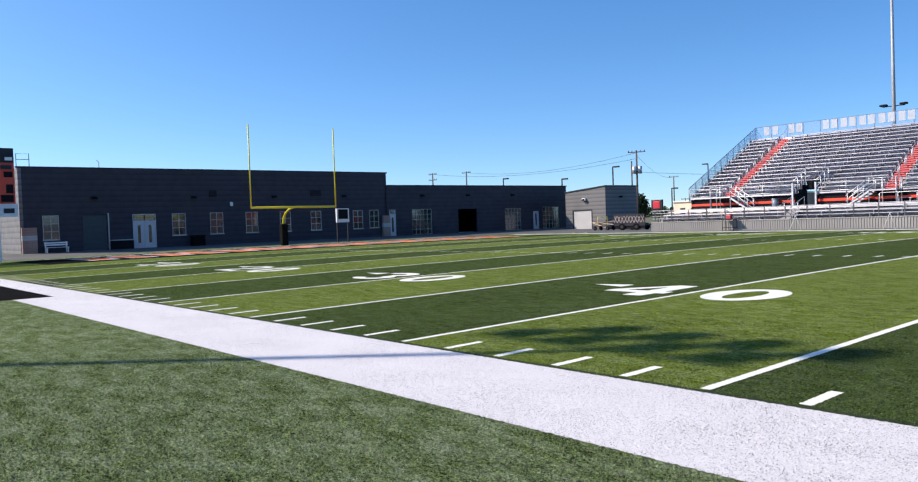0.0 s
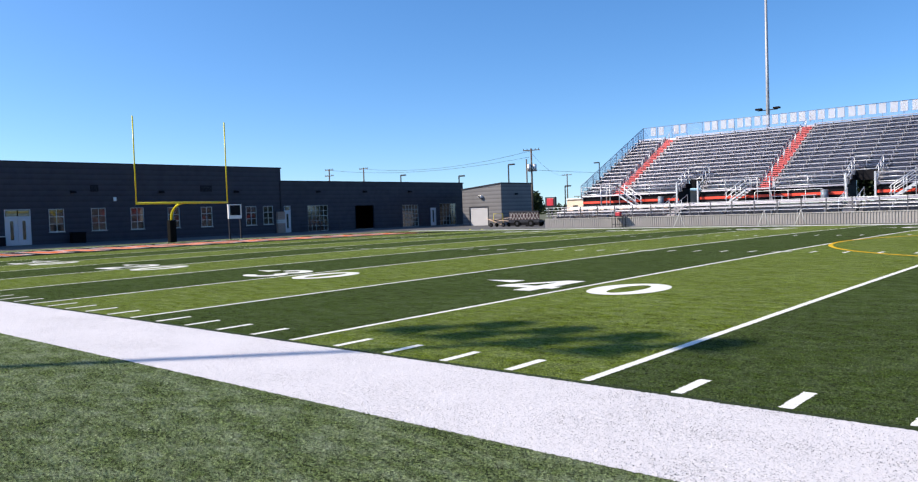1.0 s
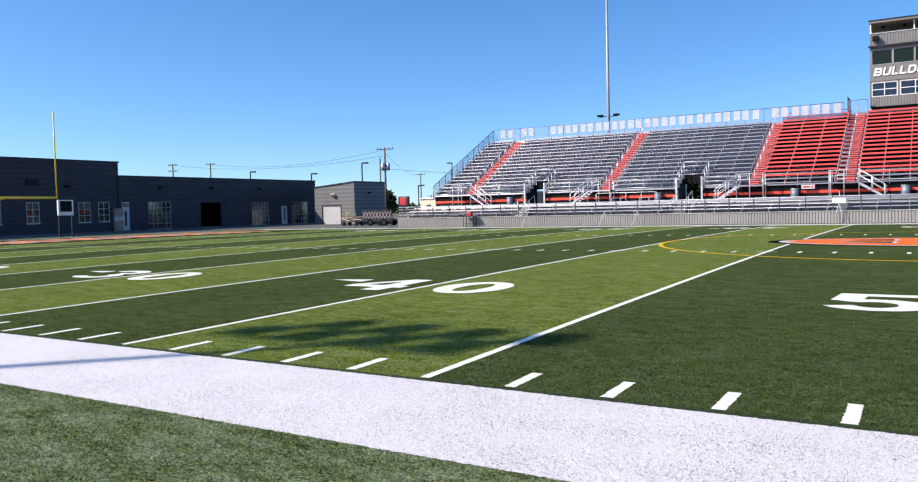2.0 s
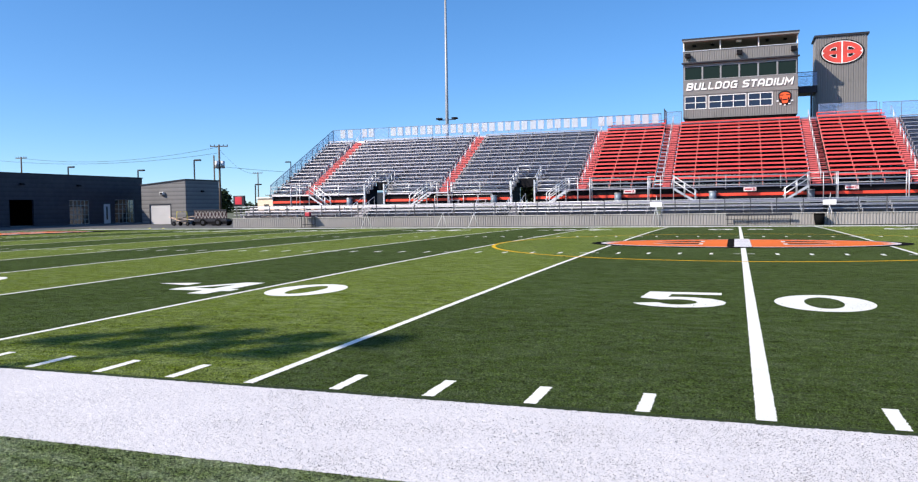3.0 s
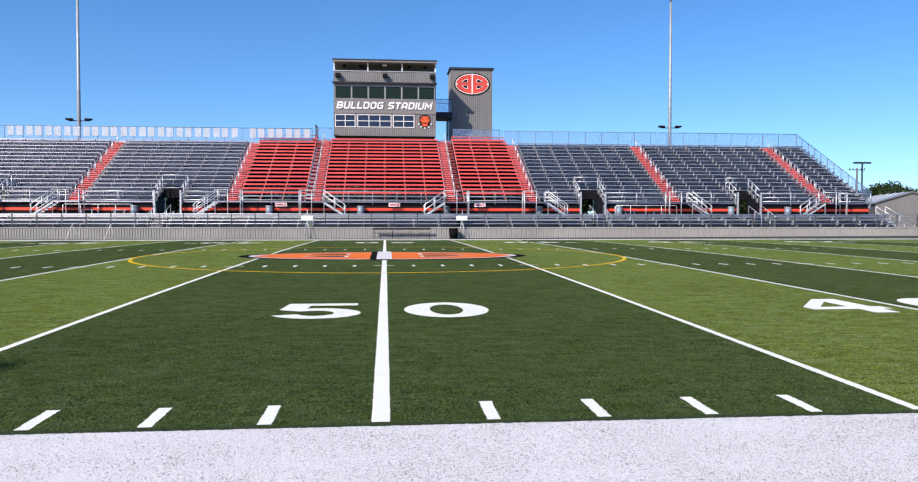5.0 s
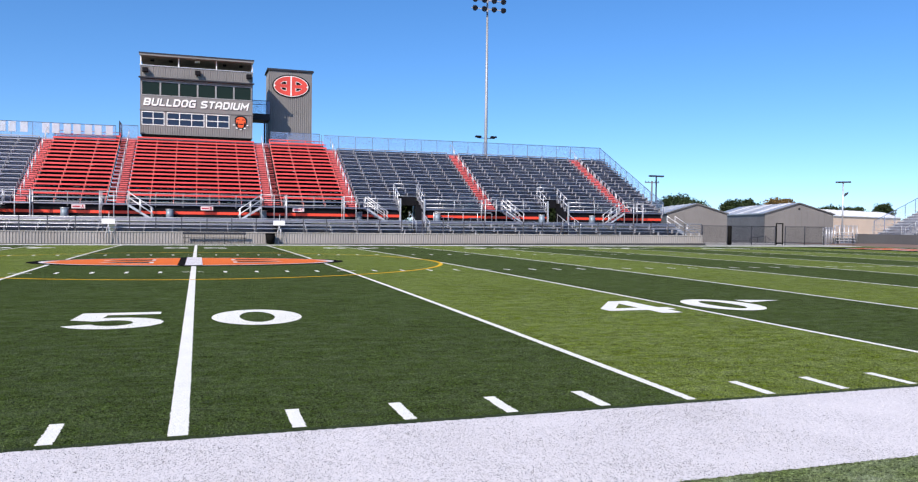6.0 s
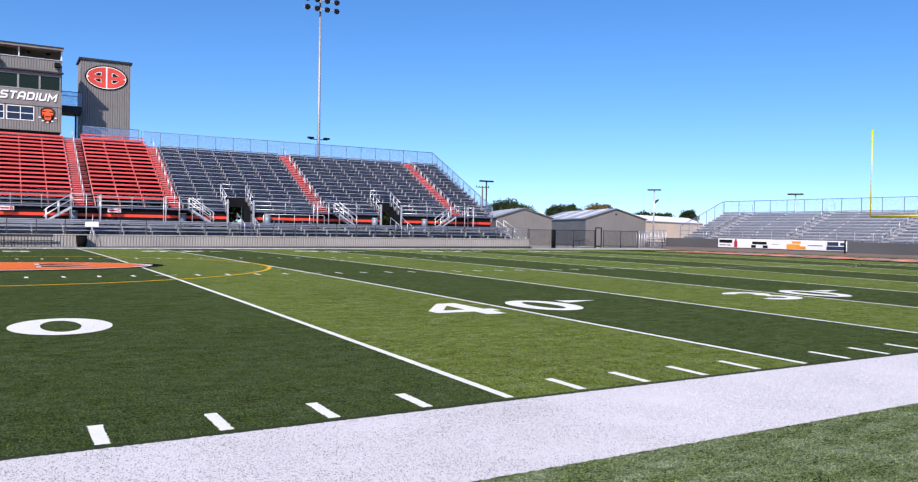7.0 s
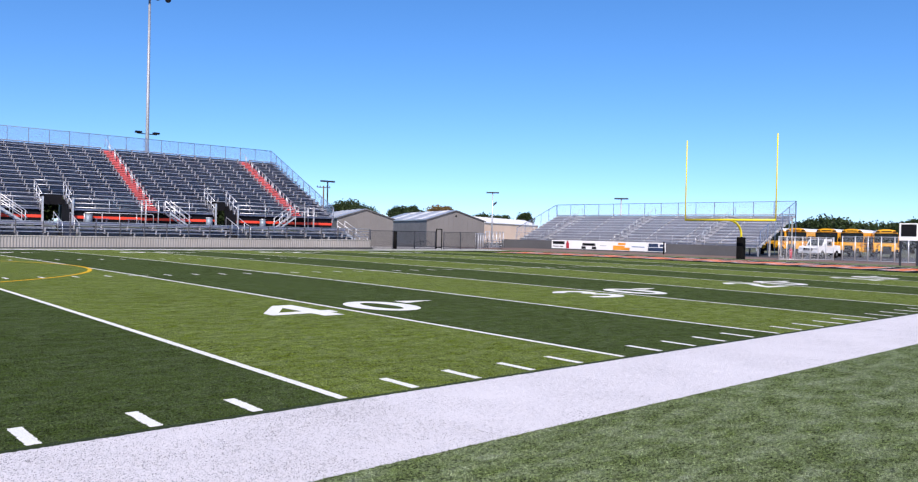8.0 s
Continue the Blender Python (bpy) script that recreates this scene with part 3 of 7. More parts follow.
# ---- main grandstand ----
ROWS, WING_ROWS, RISE, RUN, ROW_Y, ROW_Z = 17, 16, 0.3565, 0.70, 56.3, 2.83
ENDS = 40.75
AISLES = [-37.1, -23.9, -12.0, -5.65, 5.65, 12.0, 23.9, 37.1]
AISLE_W = {37.1: 0.6, 23.9: 0.6, 12.0: 0.5, 5.65: 0.68}
GATES = [(-31.0, -29.35), (-17.6, -15.85), (15.95, 17.75), (29.2, 30.95)]
GATE_ROWS = 3
GATE_Y = 56.3 + 0.70 * GATE_ROWS


def corrugated(u0, u1, z0, z1, pitch=0.2, depth=0.05, thick=0.08):
    """A wall panel with upright ribs, along x, facing -y at y = 0."""
    geo, outline = Geo(), []
    n = max(1, int((u1 - u0) / pitch))
    p = (u1 - u0) / n
    for i in range(n):
        a = u0 + i * p
        outline += [(a, 0.0), (a + 0.40 * p, 0.0), (a + 0.5 * p, depth), (a + 0.9 * p, depth)]
    outline.append((u1, 0.0))
    for (a, ya), (b, yb) in zip(outline, outline[1:]):
        geo.poly([(a, ya, z0), (b, yb, z0), (b, yb, z1), (a, ya, z1)])
    geo.box(u0, u1, depth + 0.004, depth + thick, z0, z1)
    return geo


def moved(geo, m):
    geo.v = [tuple(m @ Vector(v)) for v in geo.v]
    return geo


def spans(x0, x1, row):
    """The stretch of a row that is left beside the gateways."""
    if row >= GATE_ROWS:
        return [(x0, x1)]
    out, a = [], x0
    for g0, g1 in GATES:
        if x0 < g0 and g1 < x1:
            out.append((a, g0 - 0.08))
            a = g1 + 0.08
    return out + [(a, x1)]


stand = thing("grandstand", "large aluminium grandstand with red centre seats and red aisles", "grandstand")
edges = [-ENDS] + [v for a in AISLES for v in (a - AISLE_W[abs(a)], a + AISLE_W[abs(a)])] + [ENDS]
sections = list(zip(edges[0::2], edges[1::2]))
bench_cache = {}
TREAD_DROP = 0.05


def bench_mesh(length, red):
    key = (round(length, 3), red)
    if key not in bench_cache:
        geo = Geo()
        lip = 0.115 if red else 0.055
        edge = 0.012
        prof = [(0.0, -lip), (0.0, 0.012 - edge), (edge * 0.3, 0.012 - edge * 0.3), (edge, 0.012), (0.27, 0.012), (0.282, 0.0), (0.282, -0.04), (0.03, -0.04), (0.03, -lip)]
        geo.extrude([(0, y, z) for y, z in prof], (length, 0, 0))
        bench_cache[key] = geo.mesh("bench", RED_SEAT if red else ALU)
    return bench_cache[key]


tread_cache = {}
nosing_cache = {}
edge_cache = {}


def seat_highlight_mesh(length):
    """Added pale rounded strip that stands in for the highlight along a bench front."""
    key = round(length, 3)
    if key not in edge_cache:
        geo = Geo().extrude([(0, -0.008, -0.012), (0, -0.008, 0.006), (0, -0.002, 0.014), (0, 0.02, 0.017), (0, 0.02, 0.013), (0, -0.002, -0.012)], (length, 0, 0))
        edge_cache[key] = geo.mesh("seat_highlight", BRACKET)
    return edge_cache[key]


def nosing_mesh(length):
    """Bright strip along the front edge of a tread."""
    key = round(length, 3)
    if key not in nosing_cache:
        geo = Geo().extrude([(0, -0.012, -0.048), (0, -0.012, 0.0), (0, -0.006, 0.006), (0, 0.05, 0.006), (0, 0.05, 0.002), (0, -0.003, 0.002), (0, -0.003, -0.048)], (length, 0, 0))
        nosing_cache[key] = geo.mesh("nosing", ALU)
    return nosing_cache[key]


def tread_mesh(length, run, rise, mat):
    key = (round(length, 3), round(run, 3), mat.name)
    if key not in tread_cache:
        geo = Geo().extrude([(0, 0, -0.06), (0, 0, 0), (0, run - 0.02, 0), (0, run - 0.02, rise - 0.065), (0, run, rise - 0.065), (0, run, -0.035), (0, 0.03, -0.035), (0, 0.03, -0.06)], (length, 0, 0))
        tread_cache[key] = geo.mesh("tread", mat)
    return tread_cache[key]


for x0, x1 in sections:
    red = -11.6 < (x0 + x1) / 2 < 11.6
    brackets = Geo()
    for r in range(ROWS if red else WING_ROWS):
        y, z = ROW_Y + RUN * r, ROW_Z + RISE * r
        for a, b in spans(x0, x1, r):
            red_row = red and r > 0
            ob = part("bench", bench_mesh(b - a - 0.02, red_row), None, stand, "red painted bench plank" if red_row else "")
            ob.location = (a + 0.01, y + 0.30, z + 0.43)
            # black treads put the shade in the gaps behind red seats into colour
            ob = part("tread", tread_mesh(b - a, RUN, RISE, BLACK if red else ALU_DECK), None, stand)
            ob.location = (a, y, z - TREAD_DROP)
            if not red:
                ob = part("seat_highlight", seat_highlight_mesh(b - a - 0.02), None, stand)
                ob.location = (a + 0.01, y + 0.30, z + 0.43)
                ob = part("nosing", nosing_mesh(b - a), None, stand)
                ob.location = (a, y, z - TREAD_DROP)
            n = max(1, int(round((b - a) / 1.6)))
            for i in range(n + 1):
                u = min(max(a + (b - a) * i / n, a + 0.05), b - 0.05)
                half = 0.022 if red else 0.016
                brackets.extrude([(u - half, y + 0.325, z + 0.389), (u - half, y + 0.30, z + 0.30), (u - half, y + 0.36, z - TREAD_DROP), (u - half, y + 0.46, z - TREAD_DROP), (u - half, y + 0.56, z + 0.389)], (2 * half, 0, 0))
    part("bracketry", brackets, RED_BRACKET if red else BRACKET, stand, "pale red seat brackets" if red else "bright seat brackets", kind="stuff")

top_z, top_y = ROW_Z + RISE * (ROWS - 1), ROW_Y + RUN * ROWS
wing_z, wing_y = ROW_Z + RISE * (WING_ROWS - 1), ROW_Y + RUN * WING_ROWS
# black front fascia with its orange band, between the gateways, and the walkway before it
cuts = [-ENDS] + [v for g0, g1 in GATES for v in (g0 - 0.06, g1 + 0.06)] + [ENDS]
for a, b in zip(cuts[0::2], cuts[1::2]):
    part("fascia", Geo().box(a, b, 56.46, 56.56, 1.68, ROW_Z - 0.07), BLACK, stand, "black front panel below the seats")
    part("orange_band", Geo().box(a, b, 56.40, 56.457, 2.12, 2.33), ORANGE_BAND, stand, "orange stripe along the front")
    part("front_beam", Geo().box(a, b, 56.22, 56.297, ROW_Z - 0.06, ROW_Z + 0.03), ALU, stand)
part("walkway", Geo().box(-ENDS - 0.6, ENDS + 0.6, 55.05, 57.0, 1.60, 1.676), ALU, stand, "aluminium walkway")
part("walkway_edge", Geo().bevel_box(-ENDS - 0.6, ENDS + 0.6, 54.98, 55.046, 1.58, 1.80, 0.02), ALU, stand)

# gateways: dark side walls that follow the rows, a lintel, rails round the hole
for g0, g1 in GATES:
    gate = part("gateway", Geo().box(g0, g1, GATE_Y - 0.07, GATE_Y, ROW_Z + RISE * GATE_ROWS - 0.75, ROW_Z + RISE * GATE_ROWS), BLACK, stand, "open gateway through the seats")
    for u in (g0 - 0.07, g1):
        outline = [(u, 56.3, 0.0), (u, 56.3, ROW_Z + 0.02)]
        for r in range(1, GATE_ROWS):
            outline += [(u, ROW_Y + RUN * r, ROW_Z + RISE * (r - 1) + 0.02), (u, ROW_Y + RUN * r, ROW_Z + RISE * r + 0.02)]
        outline += [(u, GATE_Y, ROW_Z + RISE * (GATE_ROWS - 1) + 0.02), (u, GATE_Y, 0.0)]
        part("gateway_wall", Geo().extrude(outline, (0.07, 0, 0)), BLACK, gate)
    for u in (g0 - 0.12, g1 + 0.12):
        part("gate_post", Geo().box(u - 0.065, u + 0.065, 56.02, 56.15, 1.676, ROW_Z + 0.85), GALV, gate, "pale aluminium post")
    zt = ROW_Z + RISE * GATE_ROWS
    bars = []
    for u in (g0 - 0.12, g1 + 0.12):
        bars += [((u, 56.3, ROW_Z + h), (u, GATE_Y, zt + h)) for h in (0.5, 1.05)]
        bars += [((u, ROW_Y + RUN * r, ROW_Z + RISE * r - 0.2), (u, ROW_Y + RUN * r, ROW_Z + RISE * r + 1.0)) for r in (1, 2)]
        bars.append(((u, GATE_Y, zt - 0.4), (u, GATE_Y, zt + 1.08)))
    bars += [((g0 - 0.12, GATE_Y, zt + h), (g1 + 0.12, GATE_Y, zt + h)) for h in (0.05, 0.72, 1.08)]
    for p, q in bars:
        part("gate_rail", Geo().tube([p, q], 0.032), GALV, gate)

# aisles: red steps, two to a row, and looped hand rails
for a in AISLES:
    w = AISLE_W[abs(a)]
    s_ = 1 if a > 0 else -1
    la, lb = (0.11, 0.10) if abs(a) > 6 else (0.05, 0.03)
    u0, u1 = sorted((-s_ * (w - 0.10), 0.0))
    step_a = Geo().box(u0, u1, 0, RUN, -0.11, 0).box(*sorted((0.0, s_ * (w - 0.10))), 0, RUN, -la, 0).mesh("step", RED_STEP)
    step_b = Geo().box(u0, u1, 0, 0.3, -0.10, 0).box(*sorted((0.0, s_ * (w - 0.10))), 0, 0.3, -lb, 0).mesh("half_step", RED_STEP)
    # black boards stand in for the shaded gaps between the red steps
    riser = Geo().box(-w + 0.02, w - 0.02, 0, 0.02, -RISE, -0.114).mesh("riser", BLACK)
    rows = ROWS if abs(a) < 6 else WING_ROWS
    for r in range(rows):
        y, z = ROW_Y + RUN * r, ROW_Z + RISE * r
        part("step", step_a, None, stand, "red painted step").location = (a, y, z)
        part("half_step", step_b, None, stand, "red painted half step").location = (a, y + 0.4, z + RISE * 0.5)
        part("riser", riser, None, stand).location = (a, y + 0.03, z)
    for r in range(1, rows, 2):
        y, z = ROW_Y + RUN * r, ROW_Z + RISE * r
        loop = Geo().tube([(a, y + 0.1, z), (a, y + 0.1, z + 0.82)], 0.03, 6).tube([(a, y + 1.25, z + 0.62), (a, y + 1.25, z + 1.36)], 0.03, 6)
        loop.tube([(a, y + 0.1, z + 0.83), (a, y + 0.16, z + 0.87), (a, y + 1.2, z + 1.37), (a, y + 1.25, z + 1.37)], 0.017, 6)
        part("handrail", loop, GALV, stand)

# front guard rail of the seats, broken at the stairs
STAIRS = {-37.1: 1, -23.9: -1, -12.0: -1, -5.65: 1, 5.65: -1, 12.0: 1, 23.9: 1, 37.1: -1}
rail_cuts = [-ENDS]
for a in AISLES:
    lo, hi = a - 0.85, a + 0.85
    gates_here = [g for g in GATES if rail_cuts[-1] < g[0] and g[1] < lo]
    for g0, g1 in gates_here:
        rail_cuts += [g0 - 0.25, g1 + 0.25]
    rail_cuts += [lo, hi]
rail_cuts.append(ENDS)
for a, b in zip(rail_cuts[0::2], rail_cuts[1::2]):
    geo = Geo()
    for h in (0.12, 0.45, 0.80):
        geo.tube([(a, 56.2, ROW_Z + h), (b, 56.2, ROW_Z + h)], 0.024 if h > 0.2 else 0.035)
    n = max(1, int((b - a) / 1.75))
    for i in range(n + 1):
        u = a + (b - a) * i / n
        geo.tube([(u, 56.2, ROW_Z - 0.2), (u, 56.2, ROW_Z + 0.82)], 0.026)
    part("front_rail", geo, BRACKET if abs(a + b) < 24 else GALV, stand, "aluminium front guard rail")

# stairs from the walkway up to each aisle, running along the front
for a, s in STAIRS.items():
    wide = 0.95
    st = part("stair_landing", Geo().box(a - wide, a + wide, 55.15, 56.21, ROW_Z - 0.08, ROW_Z - 0.004), ALU, stand, "aluminium landing")
    x_top, n = a + s * wide, 6
    for i in range(n):
        z = 1.676 + (ROW_Z - 1.676) * (n - i - 0.5) / (n + 0.5)
        x0, x1 = sorted((x_top + s * 0.26 * i, x_top + s * 0.26 * (i + 1)))
        part("stair_tread", Geo().box(x0, x1, 55.2, 56.15, z - 0.05, z), ALU, st)
    x_low = x_top + s * 0.26 * n
    for y in (55.17, 56.17):
        geo = Geo()
        geo.extrude([(x_top, y, ROW_Z - 0.2), (x_top, y, ROW_Z - 0.02), (x_low, y, 1.80), (x_low, y, 1.676)], (0, 0.03, 0))
        for h in (0.45, 0.85):
            geo.tube([(x_top, y, ROW_Z + h), (x_low, y, 1.676 + h + 0.08), (x_low + s * 0.12, y, 1.676 + h - 0.1)], 0.032)
        for k in (0, 0.5, 1):
            geo.tube([(x_top + (x_low - x_top) * k, y, 1.676 + (ROW_Z - 1.676) * (1 - k) - 0.05), (x_top + (x_low - x_top) * k, y, 1.76 + (ROW_Z - 1.676) * (1 - k) + 0.85)], 0.035)
        part("stair_rail", geo, GALV, st)
    geo = Geo()
    x_far = a - s * wide
    for h in (0.45, 0.85):
        geo.tube([(x_top, 55.17, ROW_Z + h), (x_far, 55.17, ROW_Z + h), (x_far, 56.17, ROW_Z + h)], 0.026)
    for x, y in ((x_top, 55.17), (x_far, 55.17), (a, 55.17), (x_far, 56.17)):
        geo.tube([(x, y, 1.676), (x, y, ROW_Z + 0.88)], 0.035)
    part("landing_rail", geo, GALV, st, "galvanised landing rail")
    brace = part("landing_post", Geo().box(x_far - 0.04, x_far + 0.04, 55.22, 55.30, 1.676, ROW_Z + 0.9), GALV, st, "galvanised square post")

# hand rails and short benches along the walkway beside the inner gateways
for s in (-1, 1):
    lo, hi = (-24.1, -19.0) if s < 0 else (18.4, 23.5)
    geo = Geo().tube([(lo, 55.12, 1.676), (lo, 55.12, 2.5), (lo + 0.08, 55.12, 2.58), (hi - 0.08, 55.12, 2.58), (hi, 55.12, 2.5), (hi, 55.12, 1.676)], 0.028)
    for i in range(1, 4):
        u = lo + (hi - lo) * i / 4
        geo.tube([(u, 55.12, 1.676), (u, 55.12, 2.57)], 0.026)
    part("walkway_rail", geo, GALV, stand, "galvanised walkway hand rail")
    for i in range(2):
        u = lo + 0.9 + 2.4 * i
        geo = Geo().box(u, u + 1.1, 55.75, 56.0, 2.12, 2.16).box(u + 0.15, u + 0.2, 55.8, 55.95, 1.676, 2.12).box(u + 0.9, u + 0.95, 55.8, 55.95, 1.676, 2.12)
        part("walkway_bench", geo, ALU, stand, "short aluminium bench on the walkway")

# stair from the end of the walkway down to the ground
x0 = ENDS + 0.6
st = part("end_stair", Geo().extrude([(x0, 55.1, 1.35), (x0, 55.1, 1.6), (x0 + 2.6, 55.1, 0.16), (x0 + 2.6, 55.1, -0.012), (x0 + 2.45, 55.1, -0.012)], (0, 0.05, 0)), GALV, stand, "galvanised stair down from the walkway")
part("stringer", Geo().extrude([(x0, 56.3, 1.35), (x0, 56.3, 1.6), (x0 + 2.6, 56.3, 0.16), (x0 + 2.6, 56.3, -0.012), (x0 + 2.45, 56.3, -0.012)], (0, 0.05, 0)), GALV, st)
for i in range(8):
    part("stair_tread", Geo().box(x0 + 0.30 * i, x0 + 0.30 * i + 0.3, 55.15, 56.3, 1.42 - 0.19 * i, 1.46 - 0.19 * i), ALU, st)
for y in (55.1, 56.35):
    for h in (0.5, 0.95):
        part("stair_rail", Geo().tube([(x0, y, 1.6 + h), (x0 + 2.6, y, 0.1 + h)], 0.028), GALV, st)
    for k in (0.0, 0.5, 1.0):
        part("rail_post", Geo().tube([(x0 + 2.6 * k, y, 1.6 - 1.55 * k), (x0 + 2.6 * k, y, 2.55 - 1.5 * k)], 0.03), GALV, st)

# low front seats behind the ribbed wall
for a, b in ((-42.0, -30.6), (-29.8, -17.4), (-16.1, -5.9), (-5.5, 5.5), (5.9, 16.2), (17.5, 29.4), (30.7, 41.0)):
    legs = Geo()
    for j in range(3):
        y, z = 52.75 + 0.75 * j, 0.74 + 0.28 * j
        ob = part("low_bench", bench_mesh(b - a - 0.02, False), None, stand)
        ob.location = (a + 0.01, y + 0.36, z + 0.42)
        ob = part("seat_highlight", seat_highlight_mesh(b - a - 0.02), None, stand)
        ob.location = (a + 0.01, y + 0.36, z + 0.42)
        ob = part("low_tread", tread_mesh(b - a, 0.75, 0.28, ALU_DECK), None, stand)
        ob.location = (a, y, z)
        for i in range(int((b - a) / 1.9) + 1):
            legs.box(a + 0.06 + 1.9 * i, a + 0.11 + 1.9 * i, y + 0.34, y + 0.58, z + 0.001, z + 0.38)
    part("low_bracketry", legs, BRACKET, stand, "bright seat brackets", kind="stuff")
for u in (-30.2, -16.75, 16.85, 30.05):
    st = Geo()
    for i in range(5):
        st.box(u - 0.42, u + 0.42, 52.8 + 0.42 * i, 55.0, 0.70 + 0.19 * i, 0.70 + 0.19 * (i + 1))
    part("low_steps", st, ALU_DECK, stand)
    rail = Geo()
    for s in (-0.55, 0.55):
        rail.tube([(u + s, 52.8, 0.8), (u + s, 52.8, 1.75), (u + s, 55.0, 2.55), (u + s, 55.0, 1.7)], 0.03)
        rail.tube([(u + s, 53.9, 1.2), (u + s, 53.9, 2.15)], 0.03)
    part("low_step_rail", rail, GALV, stand)
wall = moved(corrugated(-42.3, 42.4, 0.0, 0.80, 0.19, 0.04), Matrix.Translation((0, 52.4, 0)))
tagged(part("stand_wall", wall, LOW_WALL, None), "pale grey ribbed wall in front of the grandstand", "wall", kind="structure")
# dark strip along the wall's foot, rising towards its east end
kerb = Geo().extrude([(6, 52.0, -0.012), (42.4, 52.0, -0.012), (42.4, 52.0, 0.17), (6, 52.0, 0.03)], (0, 0.39, 0))
tagged(part("kerb", kerb, ASPHALT), "low dark strip along the foot of the ribbed wall", "kerb", kind="structure")
part("wall_cap", Geo().box(-42.3, 42.4, 52.37, 52.56, 0.804, 0.86), CONCRETE, stand)
post = Geo().box(-0.035, 0.035, 52.43, 52.5, 0.86, 1.86).mesh("rail_post", surface("grey rail post", (0.11, 0.11, 0.125), 0.5, 0.3))
for x in [-41.9 + 1.705 * i for i in range(31)] + [11.6 + 1.705 * i for i in range(19)]:
    part("rail_post", post, None, stand).location.x = x
for h in (1.12, 1.36, 1.60, 1.84):
    part("wall_rail", Geo().tube([(-42.2, 52.465, h), (42.3, 52.465, h)], 0.024 if h < 1.8 else 0.032), GALV, stand)

# back and side fences
fz, FENCE_Y, FENCE_TOP = wing_z + 0.34, wing_y + 0.25, 1.30
FENCE_RUNS = ((-ENDS + 0.3, -6.7), (11.3, ENDS - 0.3))
for x0, x1 in FENCE_RUNS:
    back = part("back_fence", Geo().poly([(x0, FENCE_Y, fz), (x1, FENCE_Y, fz), (x1, FENCE_Y, fz + FENCE_TOP), (x0, FENCE_Y, fz + FENCE_TOP)]), MESH_BLUE, stand, "blue grey chain link back fence")
    fence = back if x0 < 0 else fence
    n = int(round((x1 - x0) / 1.64))
    for i in range(n + 1):
        u = x0 + (x1 - x0) * i / n - (0.2 if x0 > 0 and i < n else 0.0)
        part("fence_post", Geo().tube([(u, FENCE_Y + 0.02, fz - 0.9), (u, FENCE_Y + 0.02, fz + FENCE_TOP + 0.02)], 0.03), SLATE, back)
    for h in (0.0, FENCE_TOP):
        part("fence_rail", Geo().tube([(x0, FENCE_Y + 0.02, fz + h), (x1, FENCE_Y + 0.02, fz + h)], 0.03), GALV if h == 0 else SLATE, back)
high = top_z + 0.4
for x0, x1 in ((-6.4, -4.95), (6.5, 11.0)):
    cf = part("centre_fence", Geo().poly([(x0, top_y + 0.25, high), (x1, top_y + 0.25, high), (x1, top_y + 0.25, high + 1.05), (x0, top_y + 0.25, high + 1.05)]), MESH_BLUE, stand, "blue grey chain link fence behind the centre seats")
    n = int(round((x1 - x0) / 1.5))
    for i in range(n + 1):
        u = x0 + (x1 - x0) * i / n
        part("fence_post", Geo().tube([(u, top_y + 0.27, high - 0.9), (u, top_y + 0.27, high + 1.07)], 0.03), SLATE, cf)
    part("fence_rail", Geo().tube([(x0, top_y + 0.27, high + 1.05), (x1, top_y + 0.27, high + 1.05)], 0.03), SLATE, cf)
for x0, x1 in ((-ENDS, -11.3), (11.3, ENDS)):
    part("top_beam", Geo().box(x0, x1, wing_y, wing_y + 0.2, wing_z - 0.1, wing_z + 0.34), ALU, stand)
part("top_beam", Geo().box(-11.3, 11.3, top_y, top_y + 0.2, top_z - 0.1, top_z + 0.36), ALU, stand)
for s in (-1, 1):
    u = s * (ENDS + 0.06)
    low, high = Vector((u, 56.2, ROW_Z)), Vector((u - s * 0.36, FENCE_Y, fz))
    side = part("side_fence", Geo().poly([low, high, high + Vector((0, 0, FENCE_TOP)), low + Vector((0, 0, 0.95))]), MESH_BLUE, stand, "sloping blue grey chain link side fence")
    for i in range(12):
        p = low.lerp(high, i / 11)
        part("fence_post", Geo().tube([p - Vector((0, 0, 0.25)), p + Vector((0, 0, 0.95 + 0.35 * i / 11))], 0.03), SLATE, side)
    for h0, h1 in ((0.0, 0.0), (0.95, FENCE_TOP)):
        part("fence_rail", Geo().tube([low + Vector((0, 0, h0)), high + Vector((0, 0, h1))], 0.03), SLATE, side)
    # stringer and legs under the end of the seats
    leg = Geo()
    leg.extrude([(u - s * 0.08, 56.3, ROW_Z - 0.45), (u - s * 0.08, 56.3, ROW_Z - 0.02), (u - s * 0.08, 67.5, wing_z + 0.02), (u - s * 0.08, 67.5, wing_z - 0.45)], (0.05, 0, 0))
    for y in (57.0, 61.0, 65.0, 67.3):
        z = ROW_Z + (y - 56.3) * RISE / RUN - 0.2
        leg.box(u - s * 0.08 - 0.08, u - s * 0.08 + 0.08, y - 0.08, y + 0.08, -0.012, z)
    part("stand_frame", leg, GALV, stand, "steel stand frame")
